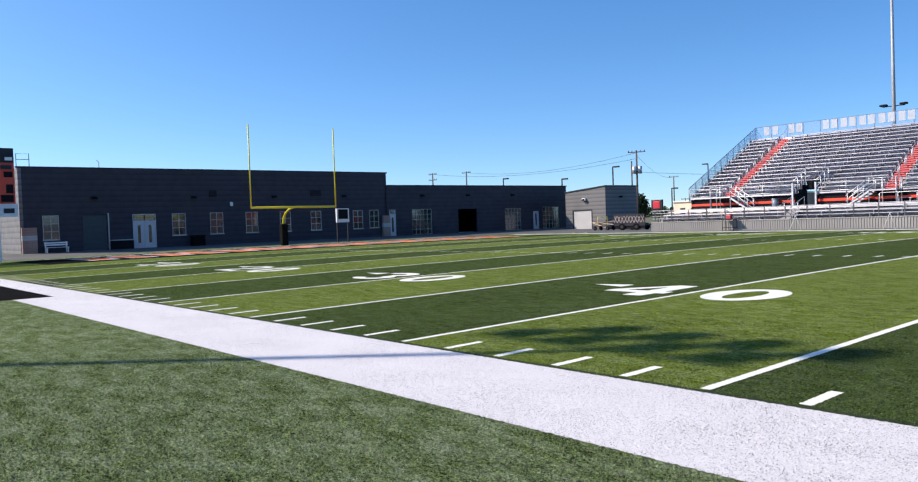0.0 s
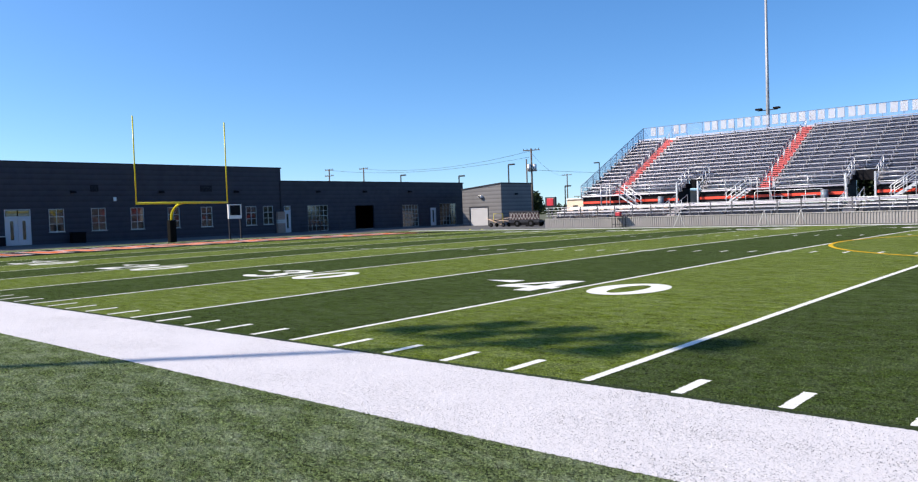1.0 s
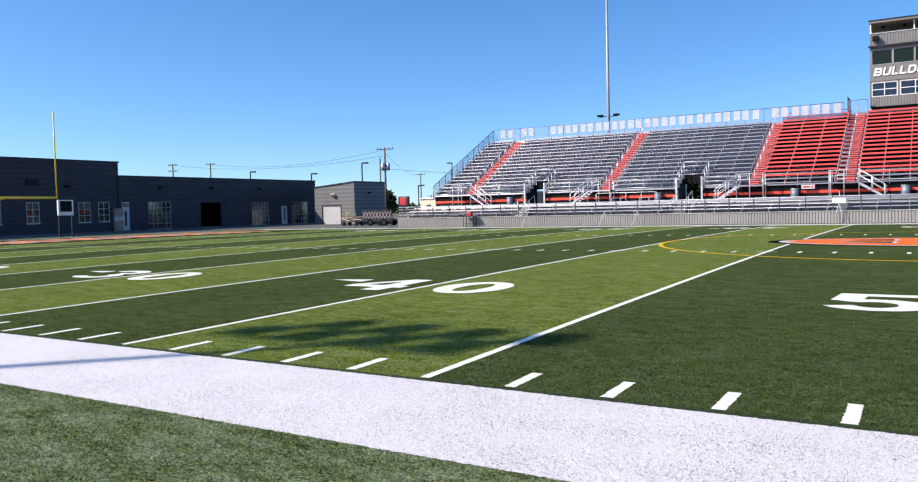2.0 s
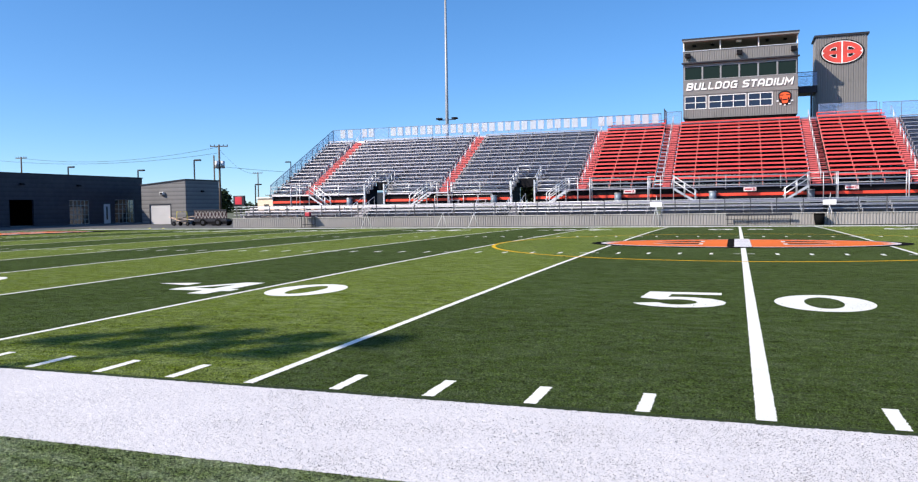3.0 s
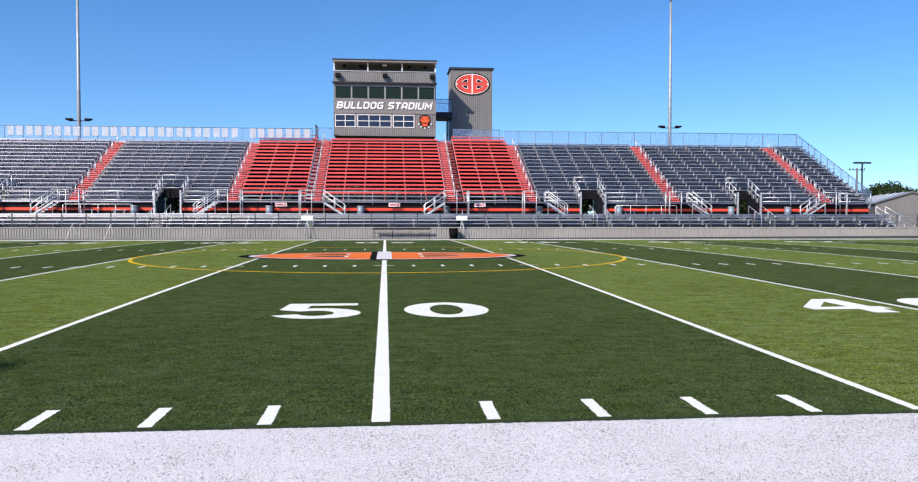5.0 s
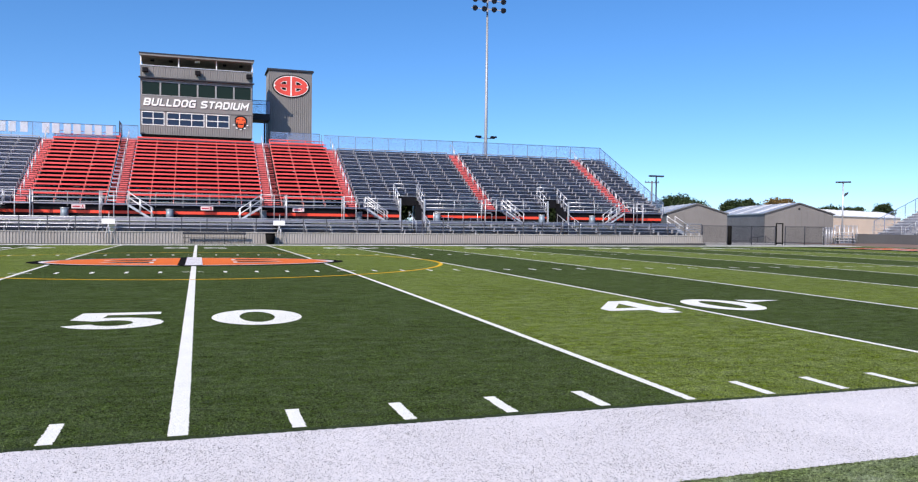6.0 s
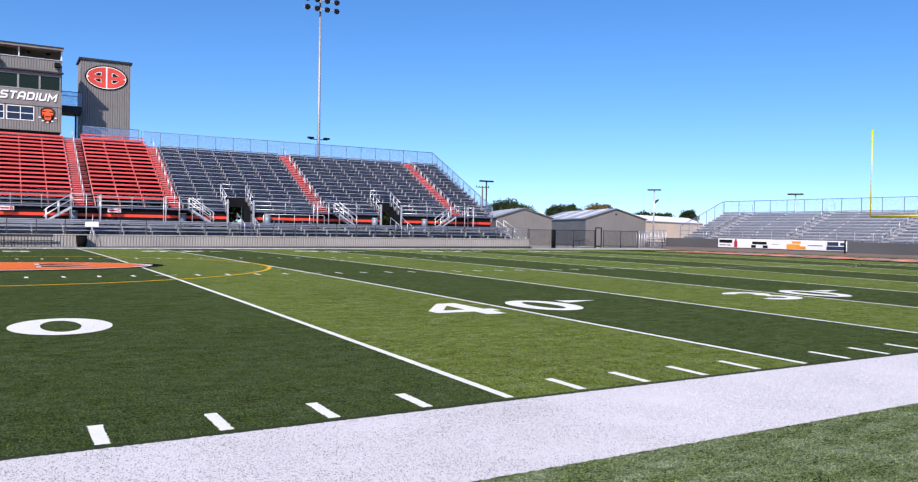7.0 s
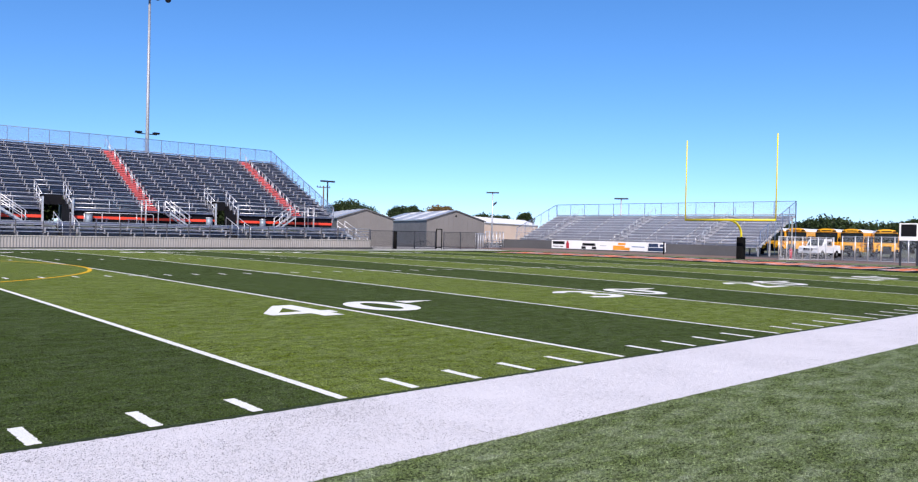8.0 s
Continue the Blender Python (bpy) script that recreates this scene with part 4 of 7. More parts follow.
for u in (-33.5, -27, -20, -14, -8, 0, 8, 14, 20, 27, 33.5):
    for y in (58.0, 63.0, 67.2):
        z = ROW_Z + (y - 56.3) * RISE / RUN - 0.2
        part("stand_column", Geo().box(u - 0.09, u + 0.09, y - 0.09, y + 0.09, -0.012, z), GALV, stand)

# red centre: back rail behind the top row
for a, b in ((-11.3, -6.35), (6.35, 11.3)):
    geo = Geo()
    for h in (0.25, 0.58, 0.82):
        geo.tube([(a, 68.25, top_z + h - 0.1), (b, 68.25, top_z + h - 0.1)], 0.035)
    for i in range(4):
        u = a + (b - a) * i / 3
        geo.tube([(u, 68.25, top_z - 0.2), (u, 68.25, top_z + 0.74)], 0.035)
    part("red_back_rail", geo, RED_SEAT, stand, "red back rail")

# white panels tied to the back fence
PANEL = surface("white vinyl panel", (0.58, 0.60, 0.66), 0.6, vary=0.06)
PANEL.node_tree.nodes["Principled BSDF"].inputs["Alpha"].default_value = 0.62
for i in range(21):
    x0 = -ENDS + 0.3 + 1.642 * i
    for j, du in enumerate((0.12, 0.88)):
        if (i, j) in ((0, 0), (1, 1), (3, 0), (3, 1), (16, 1)) or x0 + du + 0.6 > -6.4:
            continue
        geo = Geo().bevel_box(x0 + du, x0 + du + 0.57, FENCE_Y - 0.04, FENCE_Y - 0.015, fz + 0.42, fz + 1.27, 0.01)
        part("fence_panel", geo, PANEL, fence, "plain white panel tied to the fence")

# ---- press box ----
press = thing("press_box", "grey ribbed metal press box above the red seats", "press box", pose(0, 69, 0))
body = part("wall", moved(corrugated(-4.83, 4.88, 9.35, 10.15, 0.2, 0.03), pose(0, 0, 0)), RIB_GREY, press)
part("wall", corrugated(-4.83, -4.72, 10.154, 11.47, 0.11, 0.03), RIB_GREY, press)
part("wall", corrugated(2.83, 4.88, 10.154, 11.47, 0.2, 0.03), RIB_GREY, press)
part("wall", Geo().box(-4.83, 4.88, 0.0, 0.1, 11.474, 12.80), RIB_GREY, press, "smooth grey sign band")
part("wall", corrugated(-4.83, 4.88, 14.5, 15.44, 0.2, 0.03), RIB_GREY, press, "ribbed roof parapet")
part("wall", Geo().box(-4.83, 4.88, 0.0, 0.1, 14.09, 14.496), RIB_GREY, press)
for x0, x1 in ((-4.83, -4.74), (4.79, 4.88)):
    part("wall", Geo().box(x0, x1, 0.104, 3.8, 9.35, 15.44), RIB_GREY, press)
part("wall", Geo().box(-4.83, 4.88, 3.804, 3.9, 9.35, 15.44), RIB_GREY, press)
for z in (9.25, 12.0, 14.4):
    part("floor", Geo().box(-4.73, 4.78, 0.11, 3.79, z, z + 0.1), BLACK, press)
part("ledge", Geo().box(-4.95, 5.0, -0.32, -0.004, 14.30, 14.42), DARK_STEEL, press, "dark ledge over the windows")
part("band", Geo().box(-4.88, 4.93, -0.05, -0.004, 11.47, 11.53), RIB_GREY, press)
canopy = part("roof", Geo().extrude([(-4.86, -0.38, 16.30), (-4.86, -0.38, 16.46), (-4.86, 4.0, 16.36), (-4.86, 4.0, 16.16)], (9.78, 0, 0)), surface("brown soffit metal", (0.26, 0.225, 0.195), 0.6, vary=0.25, coarse=0.5, fine=6.0), press, "flat canopy roof with a dark brown underside")
part("roof_edge", Geo().box(-4.92, 4.98, -0.43, -0.384, 16.40, 16.54), DARK_STEEL, press)
part("roof_edge", Geo().box(-4.90, 4.96, -0.42, -0.384, 16.27, 16.396), RIB_GREY, press)
for u in (-3.9, -2.3, 2.4, 3.9):
    part("soffit_lamp", Geo().bevel_box(u - 0.16, u + 0.16, 1.2, 1.55, 16.10, 16.26, 0.03), BLACK, canopy, "small dark fitting under the canopy")
part("soffit_lamp", Geo().bevel_box(-0.22, 0.22, 0.5, 0.8, 16.08, 16.28, 0.03), WHITE, canopy, "white fitting under the canopy")
for u in (-4.78, -1.6, 1.65, 4.83):
    part("roof_post", Geo().box(u - 0.045, u + 0.045, 0.0, 0.09, 15.504, 16.3), WHITE, press)
for u in (-4.78, 4.83):
    part("roof_post", Geo().box(u - 0.045, u + 0.045, 3.7, 3.79, 15.444, 16.20), WHITE, press)
part("parapet_cap", Geo().box(-4.88, 4.93, -0.05, 0.14, 15.444, 15.50), GALV, press)


def framed_window(parent, x0, x1, z0, z1, cols=1, rows=1, bar=0.05, frame_mat=WHITE, glass=GLASS, name="window", y=0.0, slide=False, frame_y=0.0):
    """A window in a wall that faces -y: frame, bars and panes."""
    fr = Geo().box(x0, x1, y - 0.02, y + 0.08, z0, z0 + bar).box(x0, x1, y - 0.02, y + 0.08, z1 - bar, z1)
    fr.box(x0, x0 + bar, y - 0.02, y + 0.08, z0 + bar, z1 - bar).box(x1 - bar, x1, y - 0.02, y + 0.08, z0 + bar, z1 - bar)
    w = part(name, fr, frame_mat, parent)
    iw, ih = (x1 - x0 - 2 * bar) / cols, (z1 - z0 - 2 * bar) / rows
    for i in range(1, cols):
        part("mullion", Geo().box(x0 + bar + iw * i - bar / 2, x0 + bar + iw * i + bar / 2, y - 0.015, y + 0.075, z0 + bar, z1 - bar), frame_mat, w)
    for j in range(1, rows):
        part("bar", Geo().box(x0 + bar, x1 - bar, y - 0.01, y + 0.07, z0 + bar + ih * j - bar / 2, z0 + bar + ih * j + bar / 2), frame_mat, w)
    part("pane", Geo().box(x0 + bar, x1 - bar, y + 0.03, y + 0.045, z0 + bar, z1 - bar), glass, w)
    return w


for i in range(6):
    x0 = -4.72 + 1.585 * i
    framed_window(press, x0, x0 + 1.57, 12.82, 14.08, bar=0.06, frame_mat=WINDOW_GREY, glass=GLASS_GREEN)
for x0, x1, c in ((-4.7, -2.79, 2), (-2.6, 0.62, 3), (0.78, 2.81, 2)):
    framed_window(press, x0, x1, 10.17, 11.37, c, 2, 0.06, glass=GLASS_NAVY)
for x0, x1 in ((-2.785, -2.605), (0.625, 0.775)):
    part("wall", Geo().box(x0, x1, 0.0, 0.1, 10.154, 11.47), RIB_GREY, press)
part("wall", Geo().box(-4.715, 2.825, 0.0, 0.1, 11.374, 11.47), RIB_GREY, press)


def lettering(text, size, x, z, width, shear=0.0, depth=0.03):
    """Raised letters that stand in the x-z plane and face -y, set to the given width."""
    cu = bpy.data.curves.new("letters", 'FONT')
    cu.body, cu.size, cu.shear, cu.extrude, cu.bevel_depth, cu.align_x = text, size, shear, depth, 0.028 * size, 'LEFT'
    tmp = bpy.data.objects.new("letters", cu)
    me = bpy.data.meshes.new_from_object(tmp)
    bpy.data.objects.remove(tmp)
    xs = [v.co.x for v in me.vertices]
    k = width / (max(xs) - min(xs))
    x0 = min(xs)
    for v in me.vertices:
        v.co = (x + (v.co.x - x0) * k, -v.co.z, z + v.co.y)
    return me


GLYPHS = {
    "B": (0.86, [[(0.1, 0.1), (0.1, 0.9), (0.62, 0.9), (0.74, 0.8), (0.74, 0.6), (0.62, 0.5), (0.2, 0.5)], [(0.62, 0.5), (0.76, 0.4), (0.76, 0.2), (0.64, 0.1), (0.0, 0.1)]]),
    "U": (0.86, [[(0.1, 1.0), (0.1, 0.22), (0.22, 0.1), (0.64, 0.1), (0.76, 0.22), (0.76, 1.0)]]),
    "L": (0.74, [[(0.1, 1.0), (0.1, 0.1), (0.74, 0.1)]]),
    "D": (0.86, [[(0.0, 0.1), (0.6, 0.1), (0.76, 0.26), (0.76, 0.74), (0.6, 0.9), (0.1, 0.9), (0.1, 0.2)]]),
    "O": (0.86, [[(0.43, 0.1), (0.62, 0.1), (0.76, 0.24), (0.76, 0.76), (0.62, 0.9), (0.24, 0.9), (0.1, 0.76), (0.1, 0.24), (0.24, 0.1), (0.43, 0.1)]]),
    "G": (0.86, [[(0.8, 0.9), (0.24, 0.9), (0.1, 0.76), (0.1, 0.24), (0.24, 0.1), (0.76, 0.1), (0.76, 0.5), (0.42, 0.5)]]),
    "S": (0.86, [[(0.82, 0.9), (0.22, 0.9), (0.1, 0.8), (0.1, 0.62), (0.22, 0.52), (0.64, 0.48), (0.76, 0.38), (0.76, 0.2), (0.64, 0.1), (0.04, 0.1)]]),
    "T": (0.80, [[(0.0, 0.9), (0.8, 0.9)], [(0.4, 0.8), (0.4, 0.0)]]),
    "A": (0.86, [[(0.1, 0.0), (0.1, 0.72), (0.28, 0.9), (0.58, 0.9), (0.76, 0.72), (0.76, 0.0)], [(0.2, 0.36), (0.66, 0.36)]]),
    "I": (0.20, [[(0.1, 0.0), (0.1, 1.0)]]),
    "M": (1.04, [[(0.1, 0.0), (0.1, 0.9), (0.52, 0.38), (0.94, 0.9), (0.94, 0.0)]]),
    " ": (0.40, []),
}


def block_letters(text, x, z, width, height, shear, depth=0.07):
    """Slanted letters of broad straight strokes in the x-z plane, facing -y; one mesh a letter."""
    total = sum(GLYPHS[ch][0] + 0.16 for ch in text) - 0.16
    k, at, out = width / total, 0.0, []
    for ch in text:
        geo = Geo()
        for n, line in enumerate(GLYPHS[ch][1]):
            for q in stroke(line, 0.215):
                pts = [(x + (at + p[0]) * k + shear * (p[1] - 0.5) * height, -0.004 - 0.003 * n, z + p[1] * height) for p in q]
                geo.extrude(pts, (0, -depth, 0))
        at += GLYPHS[ch][0] + 0.16
        if ch != " ":
            out.append(geo)
    return out


for geo in block_letters("BULLDOG STADIUM", -4.5, 11.90, 9.0, 0.66, 0.22):
    part("sign_letter", geo, WHITE, press, "white slanted sign letter")
BADGE = ((0, .44), (30, .52), (55, .50), (75, .47), (105, .47), (125, .50), (150, .52), (180, .44), (215, .44), (250, .52), (290, .52), (325, .44))


def badge_outline(k, y, scale_z=1.0):
    return [(3.82 + r * k * math.cos(radians(a)), y, 10.80 + r * k * scale_z * math.sin(radians(a))) for a, r in BADGE]


badge = part("badge", Geo().extrude(badge_outline(1.2, -0.05, 1.08), (0, 0.045, 0)), BLACK, press, "plain emblem plate, black rim")
EMBLEM_ORANGE = surface("emblem orange", (0.80, 0.10, 0.02), 0.5)
part("badge_face", Geo().extrude(badge_outline(0.96, -0.062, 1.06), (0, 0.01, 0)), EMBLEM_ORANGE, badge, "plain orange shape")
for u0, u1, z0, z1 in ((3.42, 3.70, 10.98, 11.06), (3.94, 4.22, 10.98, 11.06), (3.62, 4.02, 10.56, 10.66), (3.46, 3.56, 10.40, 10.80), (4.08, 4.18, 10.40, 10.80)):
    part("badge_mark", Geo().bevel_box(u0, u1, -0.072, -0.0625, z0, z1, 0.004), BLACK, badge, "plain black bar on the emblem")
for k in range(5):
    a = radians(205 + 32.5 * k)
    part("badge_mark", Geo().bevel_box(-0.09, 0.09, -0.06, -0.051, -0.05, 0.05, 0.004, pose(3.82 + 0.66 * math.cos(a), 0, 10.80 + 0.66 * math.sin(a))), WHITE, badge, "plain white bar below the emblem")
for u in (-4.40, 0.04, 4.52):
    sp = thing("loudspeaker", "black outdoor loudspeaker on the press box parapet", "loudspeaker", pose(u, 68.72, 14.82), "loudspeakers on the press box")
    part("cabinet", Geo().bevel_box(-0.24, 0.24, -0.22, 0.22, 0.0, 0.38, 0.03), BLACK, sp)
    part("bracket", Geo().box(-0.05, 0.05, 0.22, 0.28, 0.1, 0.28), DARK_STEEL, sp)

# ---- stair and lift tower ----
tower = thing("tower", "tall grey ribbed metal lift tower with an oval emblem", "tower", pose(0, 72.65, 0) @ Matrix.Scale(0.992, 4))
part("wall", corrugated(6.67, 10.92, 0.0, 16.63, 0.2, 0.035), RIB_GREY, tower)
side = moved(corrugated(0.14, 3.1, 0.0, 16.63, 0.2, 0.035), Matrix(((0, 1, 0, 6.67), (1, 0, 0, 0), (0, 0, 1, 0), (0, 0, 0, 1))))
part("wall", side, RIB_GREY, tower)
part("wall", Geo().box(10.8, 10.92, 0.14, 3.1, 0, 16.63).box(6.8, 10.79, 3.0, 3.1, 0, 16.63), RIB_GREY, tower)
part("roof", Geo().extrude([(6.52, -0.12, 16.634), (6.52, -0.12, 16.82), (6.52, 3.2, 16.72), (6.52, 3.2, 16.634)], (4.55, 0, 0)), DARK_STEEL, tower)
sign_paint = {"black": BLACK, "white": WHITE, "red": surface("emblem red", (0.72, 0.07, 0.05), 0.5)}
sign = None
for level, colour, polys in emblem_layers():
    for p in polys:
        geo = Geo()
        front = [(8.85 + x * 1.83, -0.04 - 0.008 * level, 15.16 + y * 1.96) for x, y in p]
        geo.extrude(front, (0, 0.03, 0))
        lay = part("emblem" if sign is None else "emblem_shape", geo, sign_paint[colour], tower if sign is None else sign, f"{colour} painted emblem shape")
        sign = sign or lay
bridge = thing("footbridge", "steel footbridge between press box and tower", "footbridge", pose(0, 71.6, 0))
part("deck", Geo().box(4.89, 6.66, 0, 2.6, 11.45, 12.05), DARK_STEEL, bridge)
part("mesh", Geo().poly([(4.89, 0, 12.05), (6.66, 0, 12.05), (6.66, 0, 13.3), (4.89, 0, 13.3)]), MESH_BLUE, bridge)
part("rail", Geo().tube([(4.89, 0, 13.3), (6.66, 0, 13.3)], 0.03), DARK_STEEL, bridge)
part("rail", Geo().tube([(4.89, 2.6, 13.3), (6.66, 2.6, 13.3)], 0.03), DARK_STEEL, bridge)
part("post", Geo().box(6.1, 6.26, 0, 0.16, 0, 11.45), DARK_STEEL, bridge)

# dark upright panel at the end of the back fence beside the press box
part("fence_wing", Geo().extrude([(-6.5, 68.46, top_z - 0.3), (-6.28, 68.46, top_z - 0.3), (-6.28, 68.46, top_z + 1.55), (-6.5, 68.46, top_z + 1.85)], (0, 0.7, 0)), DARK_STEEL, stand, "dark upright end panel")


# ---- field lights ----
POLE_STEEL = surface("weathered pole steel", (0.34, 0.35, 0.37), 0.55, 0.4, vary=0.15, coarse=0.6, fine=8.0)


def light_pole(x, y, face, bell=0.29, height=25.0):
    """A pole with two rows of four lamps that reach out towards face (+1 or -1 along y)."""
    p = thing("field_light", "tall galvanised field light pole with two rows of lamps", "light pole", pose(x, y, 0), "field lights")
    part("pole", Geo().tube([(0, 0, -0.02), (0, 0, height * 0.5), (0, 0, height)], 0.22, 12, 0.10), POLE_STEEL, p)
    for z in (height - 0.25, height - 1.14):
        arm = part("crossarm", Geo().box(-1.75, 1.75, -0.05, 0.05, z - 0.05, z + 0.05), GALV, p)
        for u in (-1.55, -0.53, 0.53, 1.55):
            head = Geo()
            head.tube([(u, face * 0.30, z + 0.02), (u, face * 0.42, z - 0.04), (u, face * 0.54, z - 0.12), (u, face * 0.64, z - 0.20)], 0.18, 12, bell)
            head.box(u - 0.05, u + 0.05, *sorted((face * 0.05, face * 0.3)), z - 0.12, z + 0.06)
            part("lamp_head", head, DARK_STEEL, arm)
            part("visor", Geo().extrude([(u - 0.2, face * 0.56, z + 0.08), (u + 0.2, face * 0.56, z + 0.08), (u + 0.16, face * 0.76, z - 0.02), (u - 0.16, face * 0.76, z - 0.02)], (0, 0, 0.02)), DARK_STEEL, arm)
    arm = part("low_crossarm", Geo().box(-0.95, 0.95, -0.04, 0.04, 10.52, 10.60), DARK_STEEL, p)
    for u in (-0.85, 0.85):
        part("flood_lamp", Geo().bevel_box(u - 0.3, u + 0.3, -0.25, 0.2, 10.6, 10.78, 0.04), BLACK, arm)
    return p


light_pole(-28.4, 70.0, -1)
light_pole(28.4, 70.0, -1)
light_pole(-29.06, -21.76, 1, 0.37)

# ---- goal posts ----
def goal_post(x, y, s):
    """Gooseneck goal; s: which way the neck leans to the field."""
    gp = thing("goal_post", "yellow gooseneck football goal with a black padded base", "goal post", pose(x - s * 2.0, y, 0), "goal posts")
    neck = [(0, 0, 1.7), (0, 0, 2.0)] + [(s * 2.0 * (1 - math.cos(radians(a))), 0, 2.0 + 1.10 * math.sin(radians(a))) for a in range(10, 91, 10)]
    part("neck", Geo().tube(neck, 0.085, 12), YELLOW, gp)
    part("pad", Geo().bevel_box(-0.27, 0.27, -0.27, 0.27, 0.0, 1.84, 0.09), RUBBER, gp, "thick black foam pad")
    bar = part("crossbar", Geo().tube([(s * 2.0, -3.68, 3.10), (s * 2.0, 3.68, 3.10)], 0.085, 12), YELLOW, gp)
    for v in (-3.68, 3.68):
        part("upright", Geo().tube([(s * 2.0, v, 3.05), (s * 2.0, v, 9.36)], 0.05, 10), YELLOW, bar)
    return gp


goal_post(-55.1, 23.97, 1)
goal_post(54.9, 23.8, -1)


# ---- field house ----
def wall_panels(u0, u1, z0, z1, holes, thick=0.25):
    """Wall in the x-z plane, front at y = 0, with real openings."""
    us = sorted({u0, u1, *[v for h in holes for v in h[:2]]})
    zs = sorted({z0, z1, *[v for h in holes for v in h[2:4]]})
    geo = Geo()
    for a, b in zip(us, us[1:]):
        run = None
        for c, d in zip(zs, zs[1:]):
            m, n = (a + b) / 2, (c + d) / 2
            solid = not any(h[0] < m < h[1] and h[2] < n < h[3] for h in holes)
            if solid:
                run = (run[0], d) if run else (c, d)
            if run and (not solid or d == zs[-1]):
                geo.box(a, b, 0, thick, run[0], run[1])
                run = None
    return geo


def wall_parts(u0, u1, z0, z1, holes, mat, parent, label):
    """The same wall, each upright panel a part of its own."""
    us = sorted({u0, u1, *[v for h in holes for v in h[:2]]})
    for a, b in zip(us, us[1:]):
        here = sorted((h[2], h[3]) for h in holes if h[0] <= a and b <= h[1])
        z = z0
        for c, d in here + [(z1, z1)]:
            if c - z > 0.03:
                part("wall_panel", Geo().box(a, b, 0, 0.25, z, c), mat, parent, label)
            z = d


house = thing("field_house", "long dark grey field house with white windows and doors", "building", pose(-68, 0.28, 0.22, 0, 0, 90))
WINDOWS = [(8.73, 9.9, 0.99, 2.9), (18.86, 20.06, 0.98, 2.86), (22.27, 23.5, 0.97, 2.88), (25.68, 26.88, 0.96, 2.86), (29.15, 30.3, 0.95, 2.83), (32.48, 33.65, 0.95, 2.82), (37.36, 38.56, 0.92, 2.80), (39.37, 40.54, 0.95, 2.80)]
DOORS = [(15.56, 17.48, 0.02, 2.87), (41.92, 42.72, 0.02, 2.78), (63.78, 64.75, 0.02, 2.22)]
GLAZED = [(44.93, 47.66, 0.02, 2.78), (58.95, 61.63, 0.02, 2.64), (65.5, 68.54, 0.02, 2.74)]
BAYS = [(11.63, 13.57, 0.02, 2.90), (51.54, 54.39, 0.02, 2.69)]
tall = [h for h in WINDOWS + DOORS + GLAZED + BAYS if h[1] < 41.7]
low = [h for h in WINDOWS + DOORS + GLAZED + BAYS if h[1] >= 41.7]
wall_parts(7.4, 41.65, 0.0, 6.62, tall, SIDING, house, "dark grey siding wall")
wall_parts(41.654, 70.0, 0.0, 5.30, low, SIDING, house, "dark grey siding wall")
# this end faces the sun; its brightness is put into the paler siding
part("wall", Geo().box(7.15, 7.396, 0.0, 14.0, 0.0, 6.62), SIDING_LIGHT, house, "end wall in paler siding for its sunlit side")
part("wall", Geo().box(41.4, 41.65, 0.26, 14.0, 5.31, 6.62), SIDING, house)
part("wall", Geo().box(7.4, 70.0, 13.75, 14.0, 0.0, 5.3), SIDING, house)
part("wall", Geo().box(69.75, 70.0, 0.26, 13.74, 0.0, 5.3), SIDING, house)
part("roof", Geo().box(7.4, 41.39, 0.26, 14.0, 6.3, 6.5), ROOF_GREY, house)
part("roof", Geo().box(41.654, 69.74, 0.26, 13.74, 5.0, 5.2), ROOF_GREY, house)
part("coping", Geo().box(7.05, 41.75, -0.06, 0.32, 6.624, 6.74), DARK_STEEL, house, "dark metal coping")
part("coping", Geo().box(41.76, 70.1, -0.06, 0.32, 5.304, 5.41), DARK_STEEL, house, "dark metal coping")
part("floor", Geo().box(7.4, 69.74, 0.26, 13.74, 0.0, 0.02), CONCRETE, house)
# black sheet added inside for the darkness behind the open bay
part("dark_sheet", Geo().box(7.4, 69.74, 5.0, 5.1, 0.02, 4.98), BLACK, house)
part("downpipe", Geo().box(41.5, 41.62, -0.1, -0.004, 0.0, 5.3), DARK_STEEL, house)
FRAME = surface("off-white window frame", (0.46, 0.46, 0.43), 0.6)
for u0, u1, z0, z1 in WINDOWS:
    w = framed_window(house, u0, u1, z0, z1, 2, 3, 0.048, FRAME, GLASS_HOUSE)
    part("window_sill", Geo().box(u0 - 0.06, u1 + 0.06, -0.08, -0.021, z0 - 0.06, z0), FRAME, w)
for u0, u1, z0, z1 in GLAZED:
    framed_window(house, u0, u1, z0, z1, 5, 5, 0.045, FRAME, GLASS_HOUSE, name="glazed_door", y=0.05)
DOOR_WHITE = surface("white door paint", (0.52, 0.51, 0.52), 0.5, vary=0.08)
